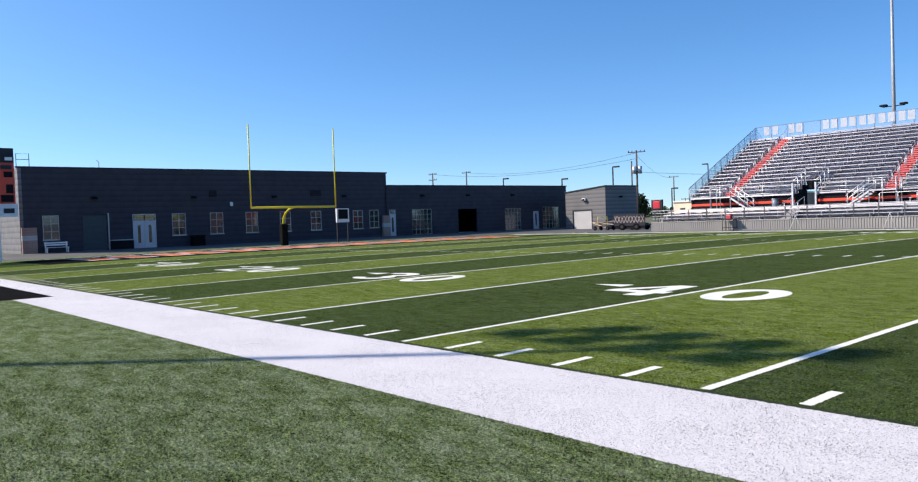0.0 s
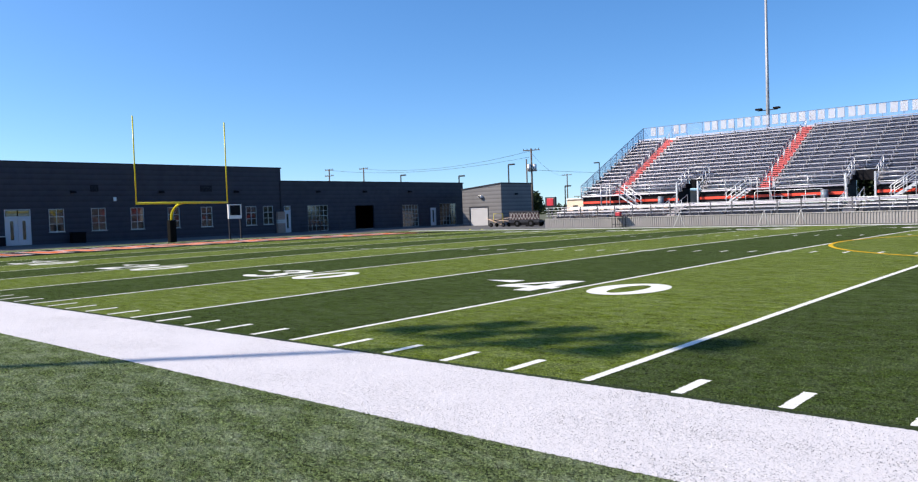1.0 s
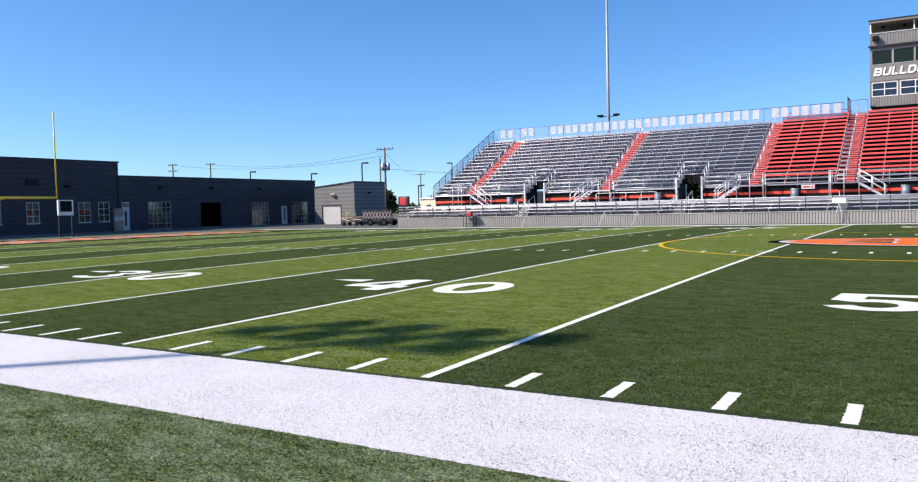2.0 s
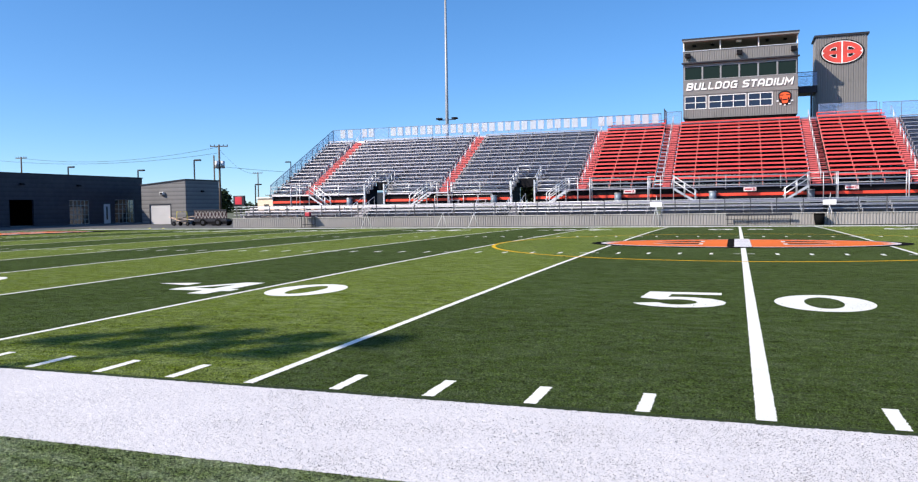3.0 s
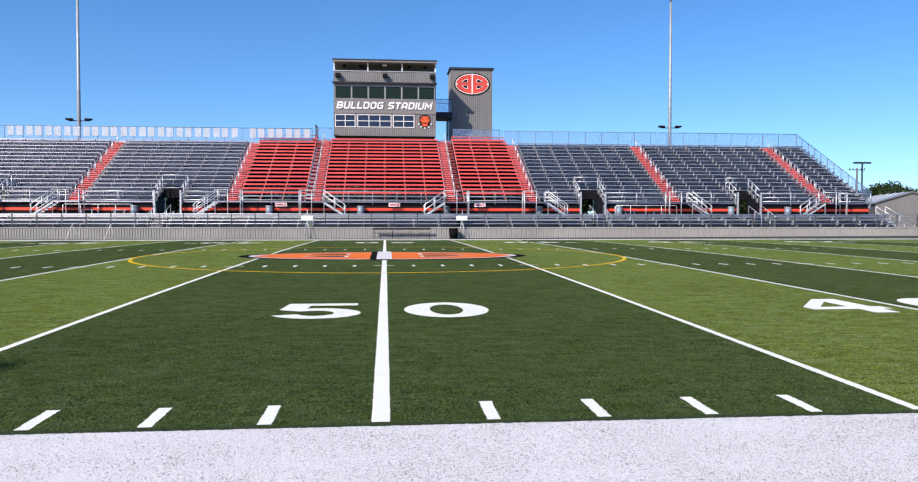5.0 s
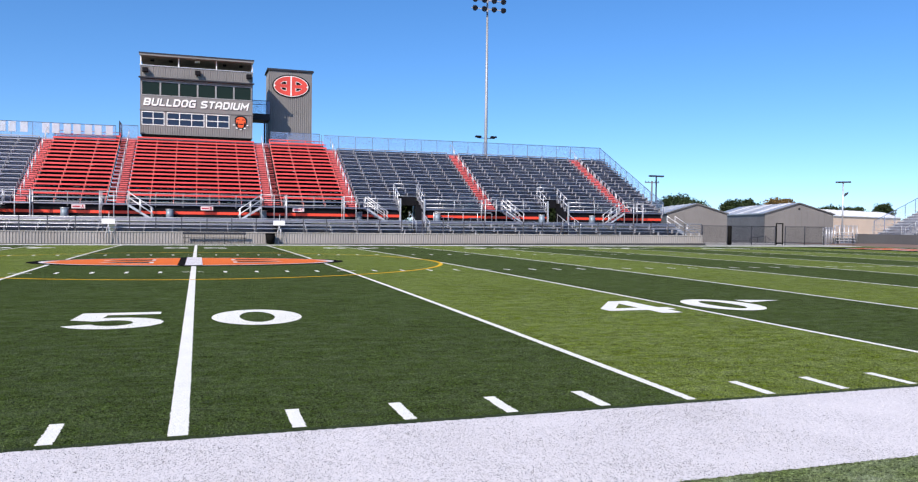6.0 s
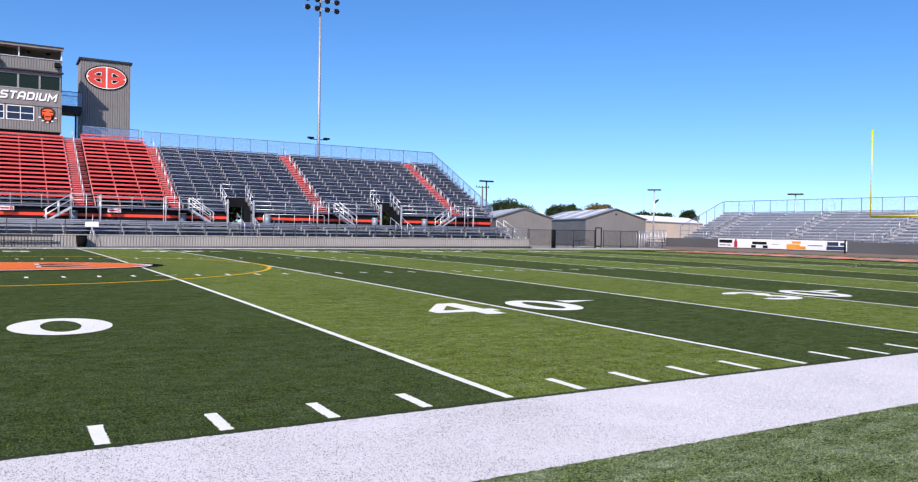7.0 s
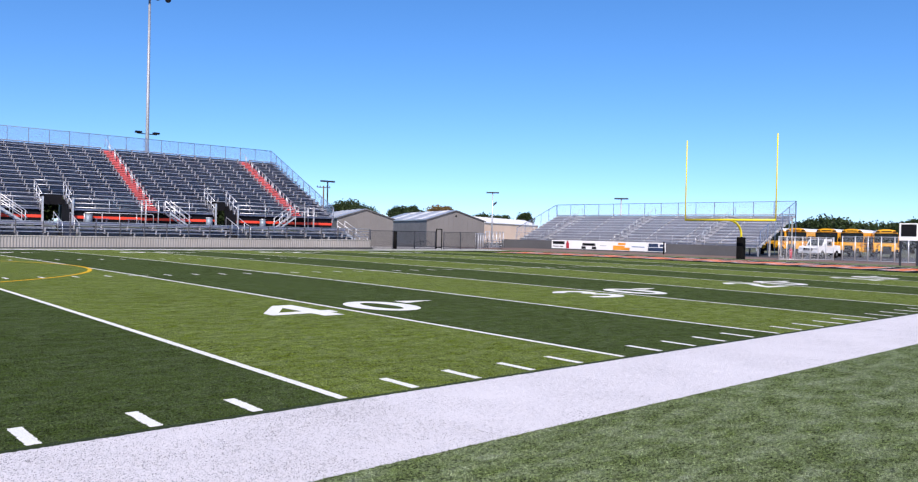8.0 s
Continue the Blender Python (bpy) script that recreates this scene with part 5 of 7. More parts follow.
for u0, u1, z0, z1 in DOORS:
    leaves = 2 if u1 - u0 > 1.5 else 1
    fr = Geo().box(u0, u0 + 0.06, -0.01, 0.12, z0, z1).box(u1 - 0.06, u1, -0.01, 0.12, z0, z1).box(u0 + 0.06, u1 - 0.06, -0.01, 0.12, z1 - 0.06, z1)
    d = part("door", fr, DOOR_WHITE, house, "white door with narrow lights" if leaves == 2 else "white door with a narrow light")
    head = min(z1 - 0.06, 2.28)
    w = (u1 - u0 - 0.12) / leaves
    for i in range(leaves):
        a = u0 + 0.06 + w * i
        part("leaf", wall_panels(a + 0.01, a + w - 0.01, z0, head, [(a + w / 2 - 0.12, a + w / 2 + 0.12, 0.45, 1.95)], 0.05), DOOR_WHITE, d)
        part("light", Geo().box(a + w / 2 - 0.12, a + w / 2 + 0.12, 0.02, 0.03, 0.45, 1.95), GLASS_HOUSE, d)
        if z1 - head > 0.2:
            part("transom", Geo().box(a + 0.04, a + w - 0.04, 0.02, 0.03, head + 0.05, z1 - 0.07), GLASS_HOUSE, d)
    if z1 - head > 0.2:
        part("head_bar", Geo().box(u0 + 0.06, u1 - 0.06, 0.0, 0.09, head + 0.004, head + 0.05), DOOR_WHITE, d)
TEAL = surface("dark teal door paint", (0.018, 0.040, 0.050), 0.5, vary=0.15)
door = part("overhead_door", Geo().box(11.64, 13.56, 0.165, 0.19, 0.02, 2.9), TEAL, house, "closed dark overhead door")
for i in range(6):
    part("door_panel", Geo().bevel_box(11.66, 13.54, 0.1, 0.16, 0.03 + 0.475 * i, 0.03 + 0.475 * (i + 1) - 0.012, 0.01), TEAL, door)
part("door_frame", Geo().box(13.574, 13.68, -0.05, -0.003, 0.0, 3.0), FRAME, house)
part("plinth", Geo().box(13.7, 15.5, -0.25, -0.004, 0.0, 0.72), BLACK, house, "black low plinth")
part("plinth_cap", Geo().box(13.68, 15.52, -0.28, -0.004, 0.724, 0.80), FRAME, house)
for u in (12.58, 20.83, 28.58, 36.3, 46.35, 53.0, 60.2):
    lamp = part("wall_lamp", Geo().extrude([(u - 0.2, -0.003, 4.14), (u - 0.2, -0.003, 4.38), (u - 0.2, -0.2, 4.34), (u - 0.2, -0.34, 4.22), (u - 0.2, -0.34, 4.16)], (0.4, 0, 0)), BLACK, house, "black wall lamp")
for u0, u1 in ((22.3, 22.95), (32.5, 33.7)):
    v = part("vent", Geo().box(u0, u1, -0.04, -0.003, 4.28, 4.84), BLACK, house, "black louvred vent")
    for i in range(6):
        part("slat", Geo().box(u0 + 0.04, u1 - 0.04, -0.07, -0.042, 4.32 + 0.085 * i, 4.36 + 0.085 * i), DARK_STEEL, v)
BRICK = surface("pinkish tan brick", (0.36, 0.24, 0.19), 0.9, vary=0.2, coarse=0.8, fine=9.0)
for u0, u1, h in ((7.2, 8.25, 2.15), (40.9, 41.8, 2.3)):
    br = thing("brick_pier", "tan brick pier with a pale stone band against the wall", "pier", pose(-68, 0.28, 0.22, 0, 0, 90), "brick piers")
    for i in range(int(h / 0.2)):
        for j in range(3):
            w = (u1 - u0) / 3
            o = 0.1 if i % 2 else 0.0
            a, b = max(u0, u0 + w * j - o), (u1 if j == 2 else u0 + w * (j + 1) - o - 0.012)
            part("brick", Geo().box(a, b, -0.32, -0.01, 0.2 * i, 0.2 * i + 0.188), BRICK if i not in (5, 6) else FRAME, br)
roof_rail = part("roof_rail", Geo().tube([(7.2, 0.5, 6.5), (7.2, 0.5, 7.75), (8.1, 0.5, 7.75), (8.1, 0.5, 6.5)], 0.03), DARK_STEEL, house, "dark roof ladder rail")
part("rail_bar", Geo().tube([(7.2, 0.5, 7.3), (8.1, 0.5, 7.3)], 0.025), DARK_STEEL, roof_rail)
part("antenna", Geo().tube([(13.2, 0.4, 6.5), (13.2, 0.4, 7.2), (13.0, 0.4, 7.4)], 0.03), GALV, house, "thin roof antenna")
part("wall_box", Geo().bevel_box(24.2, 24.45, -0.12, -0.004, 3.45, 3.8, 0.02), WHITE, house, "small white box on the wall")
bench = thing("white_bench", "low white slatted bench beside the field house wall", "bench", pose(-67, 9.78, 0.2, 0, 0, 90))
for v in (0.0, 0.17, 0.34):
    part("slat", Geo().bevel_box(-0.85, 0.85, v, v + 0.14, 0.40, 0.44, 0.01), WHITE, bench)
for v in (0.12, 0.28):
    part("back_slat", Geo().bevel_box(-0.85, 0.85, 0.5, 0.54, 0.44 + v, 0.55 + v, 0.01), WHITE, bench)
for u in (-0.75, 0.75):
    part("leg", Geo().box(u - 0.04, u + 0.04, 0.0, 0.08, 0.006, 0.4), WHITE, bench)
    part("leg", Geo().box(u - 0.04, u + 0.04, 0.46, 0.54, 0.006, 0.86), WHITE, bench)
bin_ = thing("equipment_box", "black plastic equipment box against the wall", "box", pose(-67.2, 21.18, 0.207, 0, 0, 90))
part("box", Geo().bevel_box(-0.55, 0.55, 0.0, 0.6, 0.0, 0.82, 0.04), RUBBER, bin_)
part("lid", Geo().bevel_box(-0.58, 0.58, -0.03, 0.63, 0.824, 0.92, 0.03), RUBBER, bin_)
ramp = thing("ramp_rail", "dark steel hand rail along the ramp", "railing", pose(-66.6, 0.28, 0.19, 0, 0, 90))
for h in (0.5, 0.85, 1.15):
    part("rail", Geo().tube([(42.9, 0, h), (48.0, 0, h)], 0.025), DARK_STEEL, ramp)
for i in range(5):
    part("post", Geo().tube([(42.9 + 1.275 * i, 0, 0.006), (42.9 + 1.275 * i, 0, 1.17)], 0.03), DARK_STEEL, ramp)

# play clock boards, one behind each end line
def play_clock(x, y, rz, lift):
    pc = thing("play_clock", "white framed play clock board on two dark posts", "clock board", pose(x, y, 0, 0, 0, rz), "play clocks")
    part("frame", Geo().bevel_box(-0.64, 0.64, 0.0, 0.2, 1.62 + lift, 2.86 + lift, 0.02), WHITE, pc)
    part("face", Geo().box(-0.5, 0.5, -0.02, -0.002, 1.92 + lift, 2.78 + lift), BLACK, pc)
    for u in (-0.55, 0.55):
        part("post", Geo().box(u - 0.06, u + 0.06, 0.04, 0.16, -0.01, 1.62 + lift), DARK_STEEL, pc)


play_clock(-60.0, 31.4, 90, 0.19)
play_clock(61.2, 13.4, -90, 0.2)

# scoreboard beside the field house, seen edge on at its end
sb = thing("scoreboard", "orange and black scoreboard on steel posts", "scoreboard", pose(-56, -0.65, 0.2, 0, 0, 90))
part("panel", Geo().box(-5.5, 5.5, 0, 0.3, 3.45, 6.0), ORANGE_BAND, sb, "orange score panel")
part("top_panel", Geo().box(-5.5, 5.5, 0, 0.3, 6.01, 6.92), DARK_STEEL, sb, "dark header panel")
part("lower_panel", Geo().box(-5.6, 5.6, -0.05, 0.3, 2.62, 3.44), WHITE, sb, "white sponsor panel with blurred writing")
for z0, z1, u0 in ((5.1, 5.45, 4.9), (4.1, 4.65, 5.0), (3.55, 4.0, 4.7)):
    for s in (-1, 1):
        a, b = sorted((s * u0, s * 5.4))
        part("digit_window", Geo().box(a, b, -0.03, -0.002, z0, z1), BLACK, sb)
for u0, u1, z0, z1 in ((4.75, 5.35, 5.6, 5.85), (4.8, 5.4, 2.85, 3.15), (-5.3, -3.0, 5.6, 5.85), (-4.0, 4.2, 2.85, 3.15), (5.0, 5.4, 6.15, 6.35)):
    part("lettering_bar", Geo().box(u0, u1, -0.07, -0.052 if z0 < 3.4 else -0.002, z0, z1), DARK_STEEL if z0 < 6 else WHITE, sb, "unreadable lettering as a plain bar")
for u in (-4.5, 0, 4.5):
    part("post", Geo().box(u - 0.15, u + 0.15, 0.31, 0.6, -0.22, 6.8), GALV, sb)

# ---- garage ----
garage = thing("garage", "pale grey metal garage with a white roll door", "garage", pose(0.15, 66, 0.06))
roof_z = lambda x: 4.44 + (x + 64.48) * (4.93 - 4.44) / 6.1
DX0, DX1 = -63.3, -60.5
geo = Geo()
for a, b, z0 in ((-64.5, DX0, 0.0), (DX0, DX1, 2.2), (DX1, -58.38, 0.0)):
    geo.extrude([(a, 0, z0), (b, 0, z0), (b, 0, roof_z(b)), (a, 0, roof_z(a))], (0, 0.2, 0))
part("wall", geo, SIDING_LIGHT, garage, "pale grey siding front")
part("wall", Geo().box(-58.58, -58.38, 0.204, 6.0, 0.0, 4.92), SIDING_LIGHT, garage)
part("wall", Geo().box(-64.5, -58.6, 5.8, 6.0, 0.0, 4.44), SIDING_LIGHT, garage)
part("roof", Geo().extrude([(-64.6, -0.1, roof_z(-64.6)), (-58.28, -0.1, roof_z(-58.28)), (-58.28, -0.1, roof_z(-58.28) + 0.12), (-64.6, -0.1, roof_z(-64.6) + 0.12)], (0, 6.2, 0)), DARK_STEEL, garage)
door = part("roll_door", Geo().box(DX0, DX1, 0.08, 0.12, 0.01, 2.2), DOOR_WHITE, garage, "white ribbed roll door")
for i in range(11):
    part("slat", Geo().box(DX0 + 0.02, DX1 - 0.02, 0.05, 0.078, 0.03 + 0.197 * i, 0.20 + 0.197 * i), DOOR_WHITE, door)
part("door_trim", Geo().box(DX0 - 0.12, DX0, -0.03, -0.002, 0.0, 2.32).box(DX1, DX1 + 0.12, -0.03, -0.002, 0.0, 2.32).box(DX0, DX1, -0.03, -0.002, 2.2, 2.32), DARK_STEEL, garage)
lamp = part("wall_lamp", Geo().bevel_box(-61.7, -61.2, -0.35, -0.004, 3.35, 3.65, 0.05), WHITE, garage, "white wall lamp")
part("lamp_lens", Geo().bevel_box(-61.6, -61.3, -0.42, -0.352, 3.38, 3.6, 0.02), BLACK, lamp)
part("side_lamp", Geo().bevel_box(-58.376, -58.15, 2.6, 3.0, 3.6, 3.8, 0.03), BLACK, garage)


# ---- yard clutter beside the garage ----
def wheel(parent, x, y, r=0.36, w=0.2):
    t = part("wheel", Geo().disc((x, y - w / 2, r), (0, 1, 0), r, w, 18), RUBBER, parent)
    part("rim", Geo().disc((x, y - w / 2 - 0.01, r), (0, 1, 0), r * 0.5, w + 0.02, 12), DARK_STEEL, t)


PALE_LATTICE = surface("dull white lattice", (0.38, 0.36, 0.36), 0.7)
tr = thing("utility_trailer", "dark trailer with a white lattice pattern on its side", "trailer", pose(-50.0, 60.3, 0.004))
part("bed", Geo().box(-1.95, 1.95, -0.9, 0.9, 0.45, 0.6), DARK_STEEL, tr)
for z in (0.62, 1.5):
    part("side_rail", Geo().box(-1.95, 1.95, -0.95, -0.88, z, z + 0.14), DARK_STEEL, tr)
for i in range(9):
    u = -1.9 + 0.42 * i
    part("lattice_slat", Geo().extrude([(u, -0.93, 0.78), (u + 0.06, -0.93, 0.78), (u + 0.42, -0.93, 1.48), (u + 0.36, -0.93, 1.48)], (0, 0.03, 0)), PALE_LATTICE, tr)
    part("lattice_slat", Geo().extrude([(u + 0.36, -0.89, 0.78), (u + 0.42, -0.89, 0.78), (u + 0.06, -0.89, 1.48), (u, -0.89, 1.48)], (0, 0.03, 0)), PALE_LATTICE, tr)
part("back_panel", Geo().box(-1.95, 1.95, -0.84, -0.80, 0.62, 1.6), surface("dark maroon panel", (0.05, 0.022, 0.026), 0.7), tr, "dark maroon panel behind the lattice")
# black sheet put in for the shade below the trailer bed
part("under_shade", Geo().box(-1.9, 1.9, -0.80, -0.76, 0.12, 0.46), BLACK, tr)
for u in (-0.9, 0.9):
    for v in (-0.85, 0.85):
        wheel(tr, u, v)
ct = thing("lumber_cart", "low cart stacked with weathered boards", "cart", pose(-54.3, 60.8, 0.004))
part("deck", Geo().box(-1.3, 1.2, -0.5, 0.5, 0.42, 0.5), DARK_STEEL, ct)
for i in range(6):
    m = pose(-0.5 + 0.2 * i, -0.3 + 0.1 * i, 0.55 + 0.08 * i, 0, 18 - 6 * i, 6 * i)
    part("board", Geo().box(-1.2, 1.2, -0.1, 0.1, 0.0, 0.05, m), WOOD if i % 2 else TAN, ct)
for u in (-0.9, 0.8):
    for v in (-0.5, 0.5):
        wheel(ct, u, v, 0.22, 0.12)
part("yellow_rail", Geo().tube([(-0.6, -0.4, 0.5), (-0.6, -0.4, 1.45), (0.7, -0.4, 1.45), (0.7, -0.4, 0.5)], 0.03), YELLOW, ct)
sg = thing("red_sign", "red sign box on a dark post", "sign", pose(-47.2, 60.5, 0.0))
part("post", Geo().box(-0.06, 0.06, 0, 0.12, 0.0, 2.0), DARK_STEEL, sg)
part("box", Geo().bevel_box(-0.75, 0.55, -0.1, 0.15, 2.0, 3.0, 0.04), DARK_STEEL, sg)
part("face", Geo().bevel_box(-0.5, 0.3, -0.14, -0.102, 2.12, 2.88, 0.015), surface("red sign face", (0.6, 0.03, 0.05), 0.4), sg, "red sign face")
for u in (-50.2, -48.7):
    mk_ = thing("field_marker", "small flat yellow field marker on the turf", "marker", pose(u, 51.0, 0.0), "field markers")
    part("disc", Geo().tube([(0, 0, 0.0), (0, 0, 0.07)], 0.12, 12, 0.05), YELLOW, mk_)


# ---- utility poles, street lamps, wires ----
def utility_pole(x, y, h, arms=1, cans=0, turn=0):
    p = thing("utility_pole", "weathered wooden utility pole with crossarm and insulators", "utility pole", pose(x, y, -0.05, 0, 0, turn), "utility poles")
    part("pole", Geo().tube([(0, 0, 0), (0, 0, h)], 0.17, 10, 0.11), WOOD, p)
    for k in range(arms):
        z = h - 0.25 - 1.1 * k
        arm = part("crossarm", Geo().box(-1.2, 1.2, -0.06, 0.06, z - 0.06, z + 0.06), WOOD, p)
        for u in (-1.1, -0.6, 0.6, 1.1):
            part("insulator", Geo().tube([(u, 0, z + 0.06), (u, 0, z + 0.25)], 0.05, 8), DARK_STEEL, arm)
    for k in range(cans):
        a = radians(120 * k)
        part("transformer", Geo().tube([(0.45 * math.cos(a), 0.45 * math.sin(a), h - 3.2), (0.45 * math.cos(a), 0.45 * math.sin(a), h - 2.2)], 0.27, 12), GALV, p, "grey transformer can")
    return p


def street_lamp(x, y, h, s=1, double=False):
    p = thing("street_lamp", "slim dark parking lot lamp", "street lamp", pose(x, y, -0.05), "parking lot lamps")
    part("pole", Geo().box(-0.07, 0.07, -0.07, 0.07, 0, h), DARK_STEEL, p)
    for k in ((s,) if not double else (-1, 1)):
        a, b = sorted((0.08 * k, 1.1 * k))
        part("lamp_head", Geo().bevel_box(a, b, -0.2, 0.2, h - 0.12, h + 0.1, 0.04), DARK_STEEL, p)


up = [utility_pole(-65.6, 82.2, 10.4, 1, 3, 20), utility_pole(-117.2, 88, 10.9, 2), utility_pole(-113.1, 93, 11.0, 1), utility_pole(-100.7, 143.3, 9.9, 1), utility_pole(-115.3, 170, 5.4, 1)]
street_lamp(-78.8, 121.5, 10.4, -1)
street_lamp(-93.9, 84.2, 8.3)
street_lamp(-80.3, 83.4, 7.4)
street_lamp(-71.5, 84.5, 8.6)
street_lamp(-72.8, 101.0, 5.6)
part("guy", Geo().tube([(-0.9, 0.6, 0.0), (-0.9, 0.6, 9.0)], 0.1, 8), WOOD, up[0], "second pale pole")
for n, (a, b) in enumerate((((-117.2, 88, 10.6), (-65.8, 82.2, 9.2)), ((-113.1, 93, 10.7), (-65.8, 82.2, 10.0)), ((-65.8, 82.2, 9.9), (-100.7, 143.3, 9.6)), ((-65.8, 82.2, 7.4), (-40, 140, 8.5)))):
    A, B = Vector(a), Vector(b)
    pts = [A.lerp(B, i / 16) - Vector((0, 0, 1.2 * (1 - (2 * i / 16 - 1) ** 2))) for i in range(17)]
    tagged(part("power_line", Geo().tube(pts, 0.02, 4), DARK_STEEL), "thin dark overhead power line", "cable", "power lines")
street_lamp(59.33, 86.4, 8.5, double=True)
utility_pole(66.0, 98.0, 8.6, 1)
p = thing("lamp_pole", "pale pole with a flat lamp bar and a small flag", "light pole", pose(86.66, 81.5, 0))
part("pole", Geo().tube([(0, 0, 0), (0, 0, 8.2)], 0.13, 10, 0.09), GALV, p)
part("lamp_bar", Geo().bevel_box(-1.0, 1.0, -0.3, 0.3, 8.05, 8.25, 0.04, pose(0, 0, 0, 0, 0, -45)), DARK_STEEL, p)
part("flag", Geo().extrude([(0.1, -0.1, 6.0), (0.5, -0.45, 6.5), (0.5, -0.45, 6.8), (0.1, -0.1, 6.5)], (0.01, 0.01, 0)), DARK_STEEL, p)
p = thing("lamp_pole", "pale pole with a flat lamp bar", "light pole", pose(95, 63, 0))
part("pole", Geo().tube([(0, 0, 0), (0, 0, 7.3)], 0.13, 10, 0.09), GALV, p)
part("lamp_bar", Geo().bevel_box(-1.0, 1.0, -0.3, 0.3, 7.15, 7.35, 0.04, pose(0, 0, 0, 0, 0, -60)), DARK_STEEL, p)

# ---- end zone bleachers ----
VR, VRISE, VRUN, VZ = 11, 0.315, 0.72, 0.80
vis = thing("end_bleachers", "open aluminium bleachers behind the end zone", "bleachers", pose(74, 47.28, 0.1, 0, 0, -90))
V_AISLES = (-12.6, -1.3, 9.2)
ve = [-16.8] + [v for a in V_AISLES for v in (a - 0.55, a + 0.55)] + [16.2]
ALU_BRIGHT = surface("bright aluminium", (0.74, 0.74, 0.77), 0.45, 0.45, vary=0.12, coarse=0.5, fine=9.0, per_object=0.06)
ALU_END = surface("grey aluminium deck", (0.40, 0.40, 0.43), 0.6, 0.2, vary=0.15)
bench_bright = {}
for a, b in zip(ve[0::2], ve[1::2]):
    if round(b - a, 3) not in bench_bright:
        geo = Geo().extrude([(0, 0, -0.05), (0, 0, 0), (0, 0.26, 0), (0, 0.26, -0.05)], (b - a - 0.02, 0, 0))
        bench_bright[round(b - a, 3)] = geo.mesh("bench", ALU_BRIGHT)
    for r in range(VR):
        y, z = VRUN * r, VZ + VRISE * r
        ob = part("bench", bench_bright[round(b - a, 3)], None, vis)
        ob.location = (a + 0.01, y + 0.32, z + 0.42)
        ob = part("tread", tread_mesh(b - a, VRUN, VRISE, ALU_END), None, vis)
        ob.location = (a, y, z)
for a in V_AISLES:
    for r in range(VR):
        y, z = VRUN * r, VZ + VRISE * r
        part("step", Geo().box(a - 0.53, a + 0.53, y, y + VRUN, z - 0.06, z).box(a - 0.53, a + 0.53, y + 0.70, y + VRUN, z, z + VRISE - 0.065), ALU_END, vis)
        part("half_step", Geo().box(a - 0.53, a + 0.53, y + 0.38, y + 0.68, z + 0.12, z + 0.16), ALU_END, vis)
        if r % 2 == 0:
            part("handrail", Geo().tube([(a, y + 0.1, z), (a, y + 0.1, z + 0.86), (a, y + 1.1, z + 1.25), (a, y + 1.1, z + 0.5)], 0.028), GALV, vis)
zt, yt = VZ + VRISE * VR, VRUN * VR
fen = part("back_fence", Geo().poly([(-16.8, yt + 0.1, zt), (16.2, yt + 0.1, zt), (16.2, yt + 0.1, zt + 1.45), (-16.8, yt + 0.1, zt + 1.45)]), MESH, vis, "chain link back fence")
for i in range(15):
    u = -16.8 + 33.0 * i / 14
    part("fence_post", Geo().tube([(u, yt + 0.1, zt - 1.0), (u, yt + 0.1, zt + 1.47)], 0.04), SLATE, fen)
for h in (0.02, 1.46):
    part("fence_rail", Geo().tube([(-16.8, yt + 0.1, zt + h), (16.2, yt + 0.1, zt + h)], 0.035), SLATE, fen)
for u in (-16.9, 16.3):
    sf = part("side_fence", Geo().poly([(u, 0.2, VZ + 0.5), (u, yt, zt), (u, yt, zt + 1.45), (u, 0.2, VZ + 1.6)]), MESH, vis)
    part("fence_rail", Geo().tube([(u, 0.2, VZ + 1.6), (u, yt, zt + 1.45)], 0.035), SLATE, sf)
    for i in range(6):
        k = i / 5
        part("fence_post", Geo().tube([(u, 0.2 + (yt - 0.2) * k, -0.01), (u, 0.2 + (yt - 0.2) * k, VZ + 1.6 + (zt + 1.45 - VZ - 1.6) * k)], 0.035), SLATE, sf)
for i in range(8):
    u = -16.6 + 32.6 * i / 7
    leg = Geo()
    leg.extrude([(u, 0, VZ - 0.35), (u, 0, VZ - 0.06), (u, yt, zt - 0.06), (u, yt, zt - 0.4)], (0.06, 0, 0))
    for y in (0.3, 2.7, 5.2, 7.6):
        leg.box(u - 0.04, u + 0.1, y, y + 0.1, -0.112, VZ + y * VRISE / VRUN - 0.2)
    part("leg_frame", leg, GALV, vis)
for h in (0.55, 1.05):
    part("front_rail", Geo().tube([(-16.8, -0.1, VZ + h), (16.2, -0.1, VZ + h)], 0.016), BRACKET, vis)
for i in range(18):
    u = -16.8 + 33.0 * i / 17
    part("front_post", Geo().tube([(u, -0.1, -0.11), (u, -0.1, VZ + 1.07)], 0.024), BRACKET, vis)

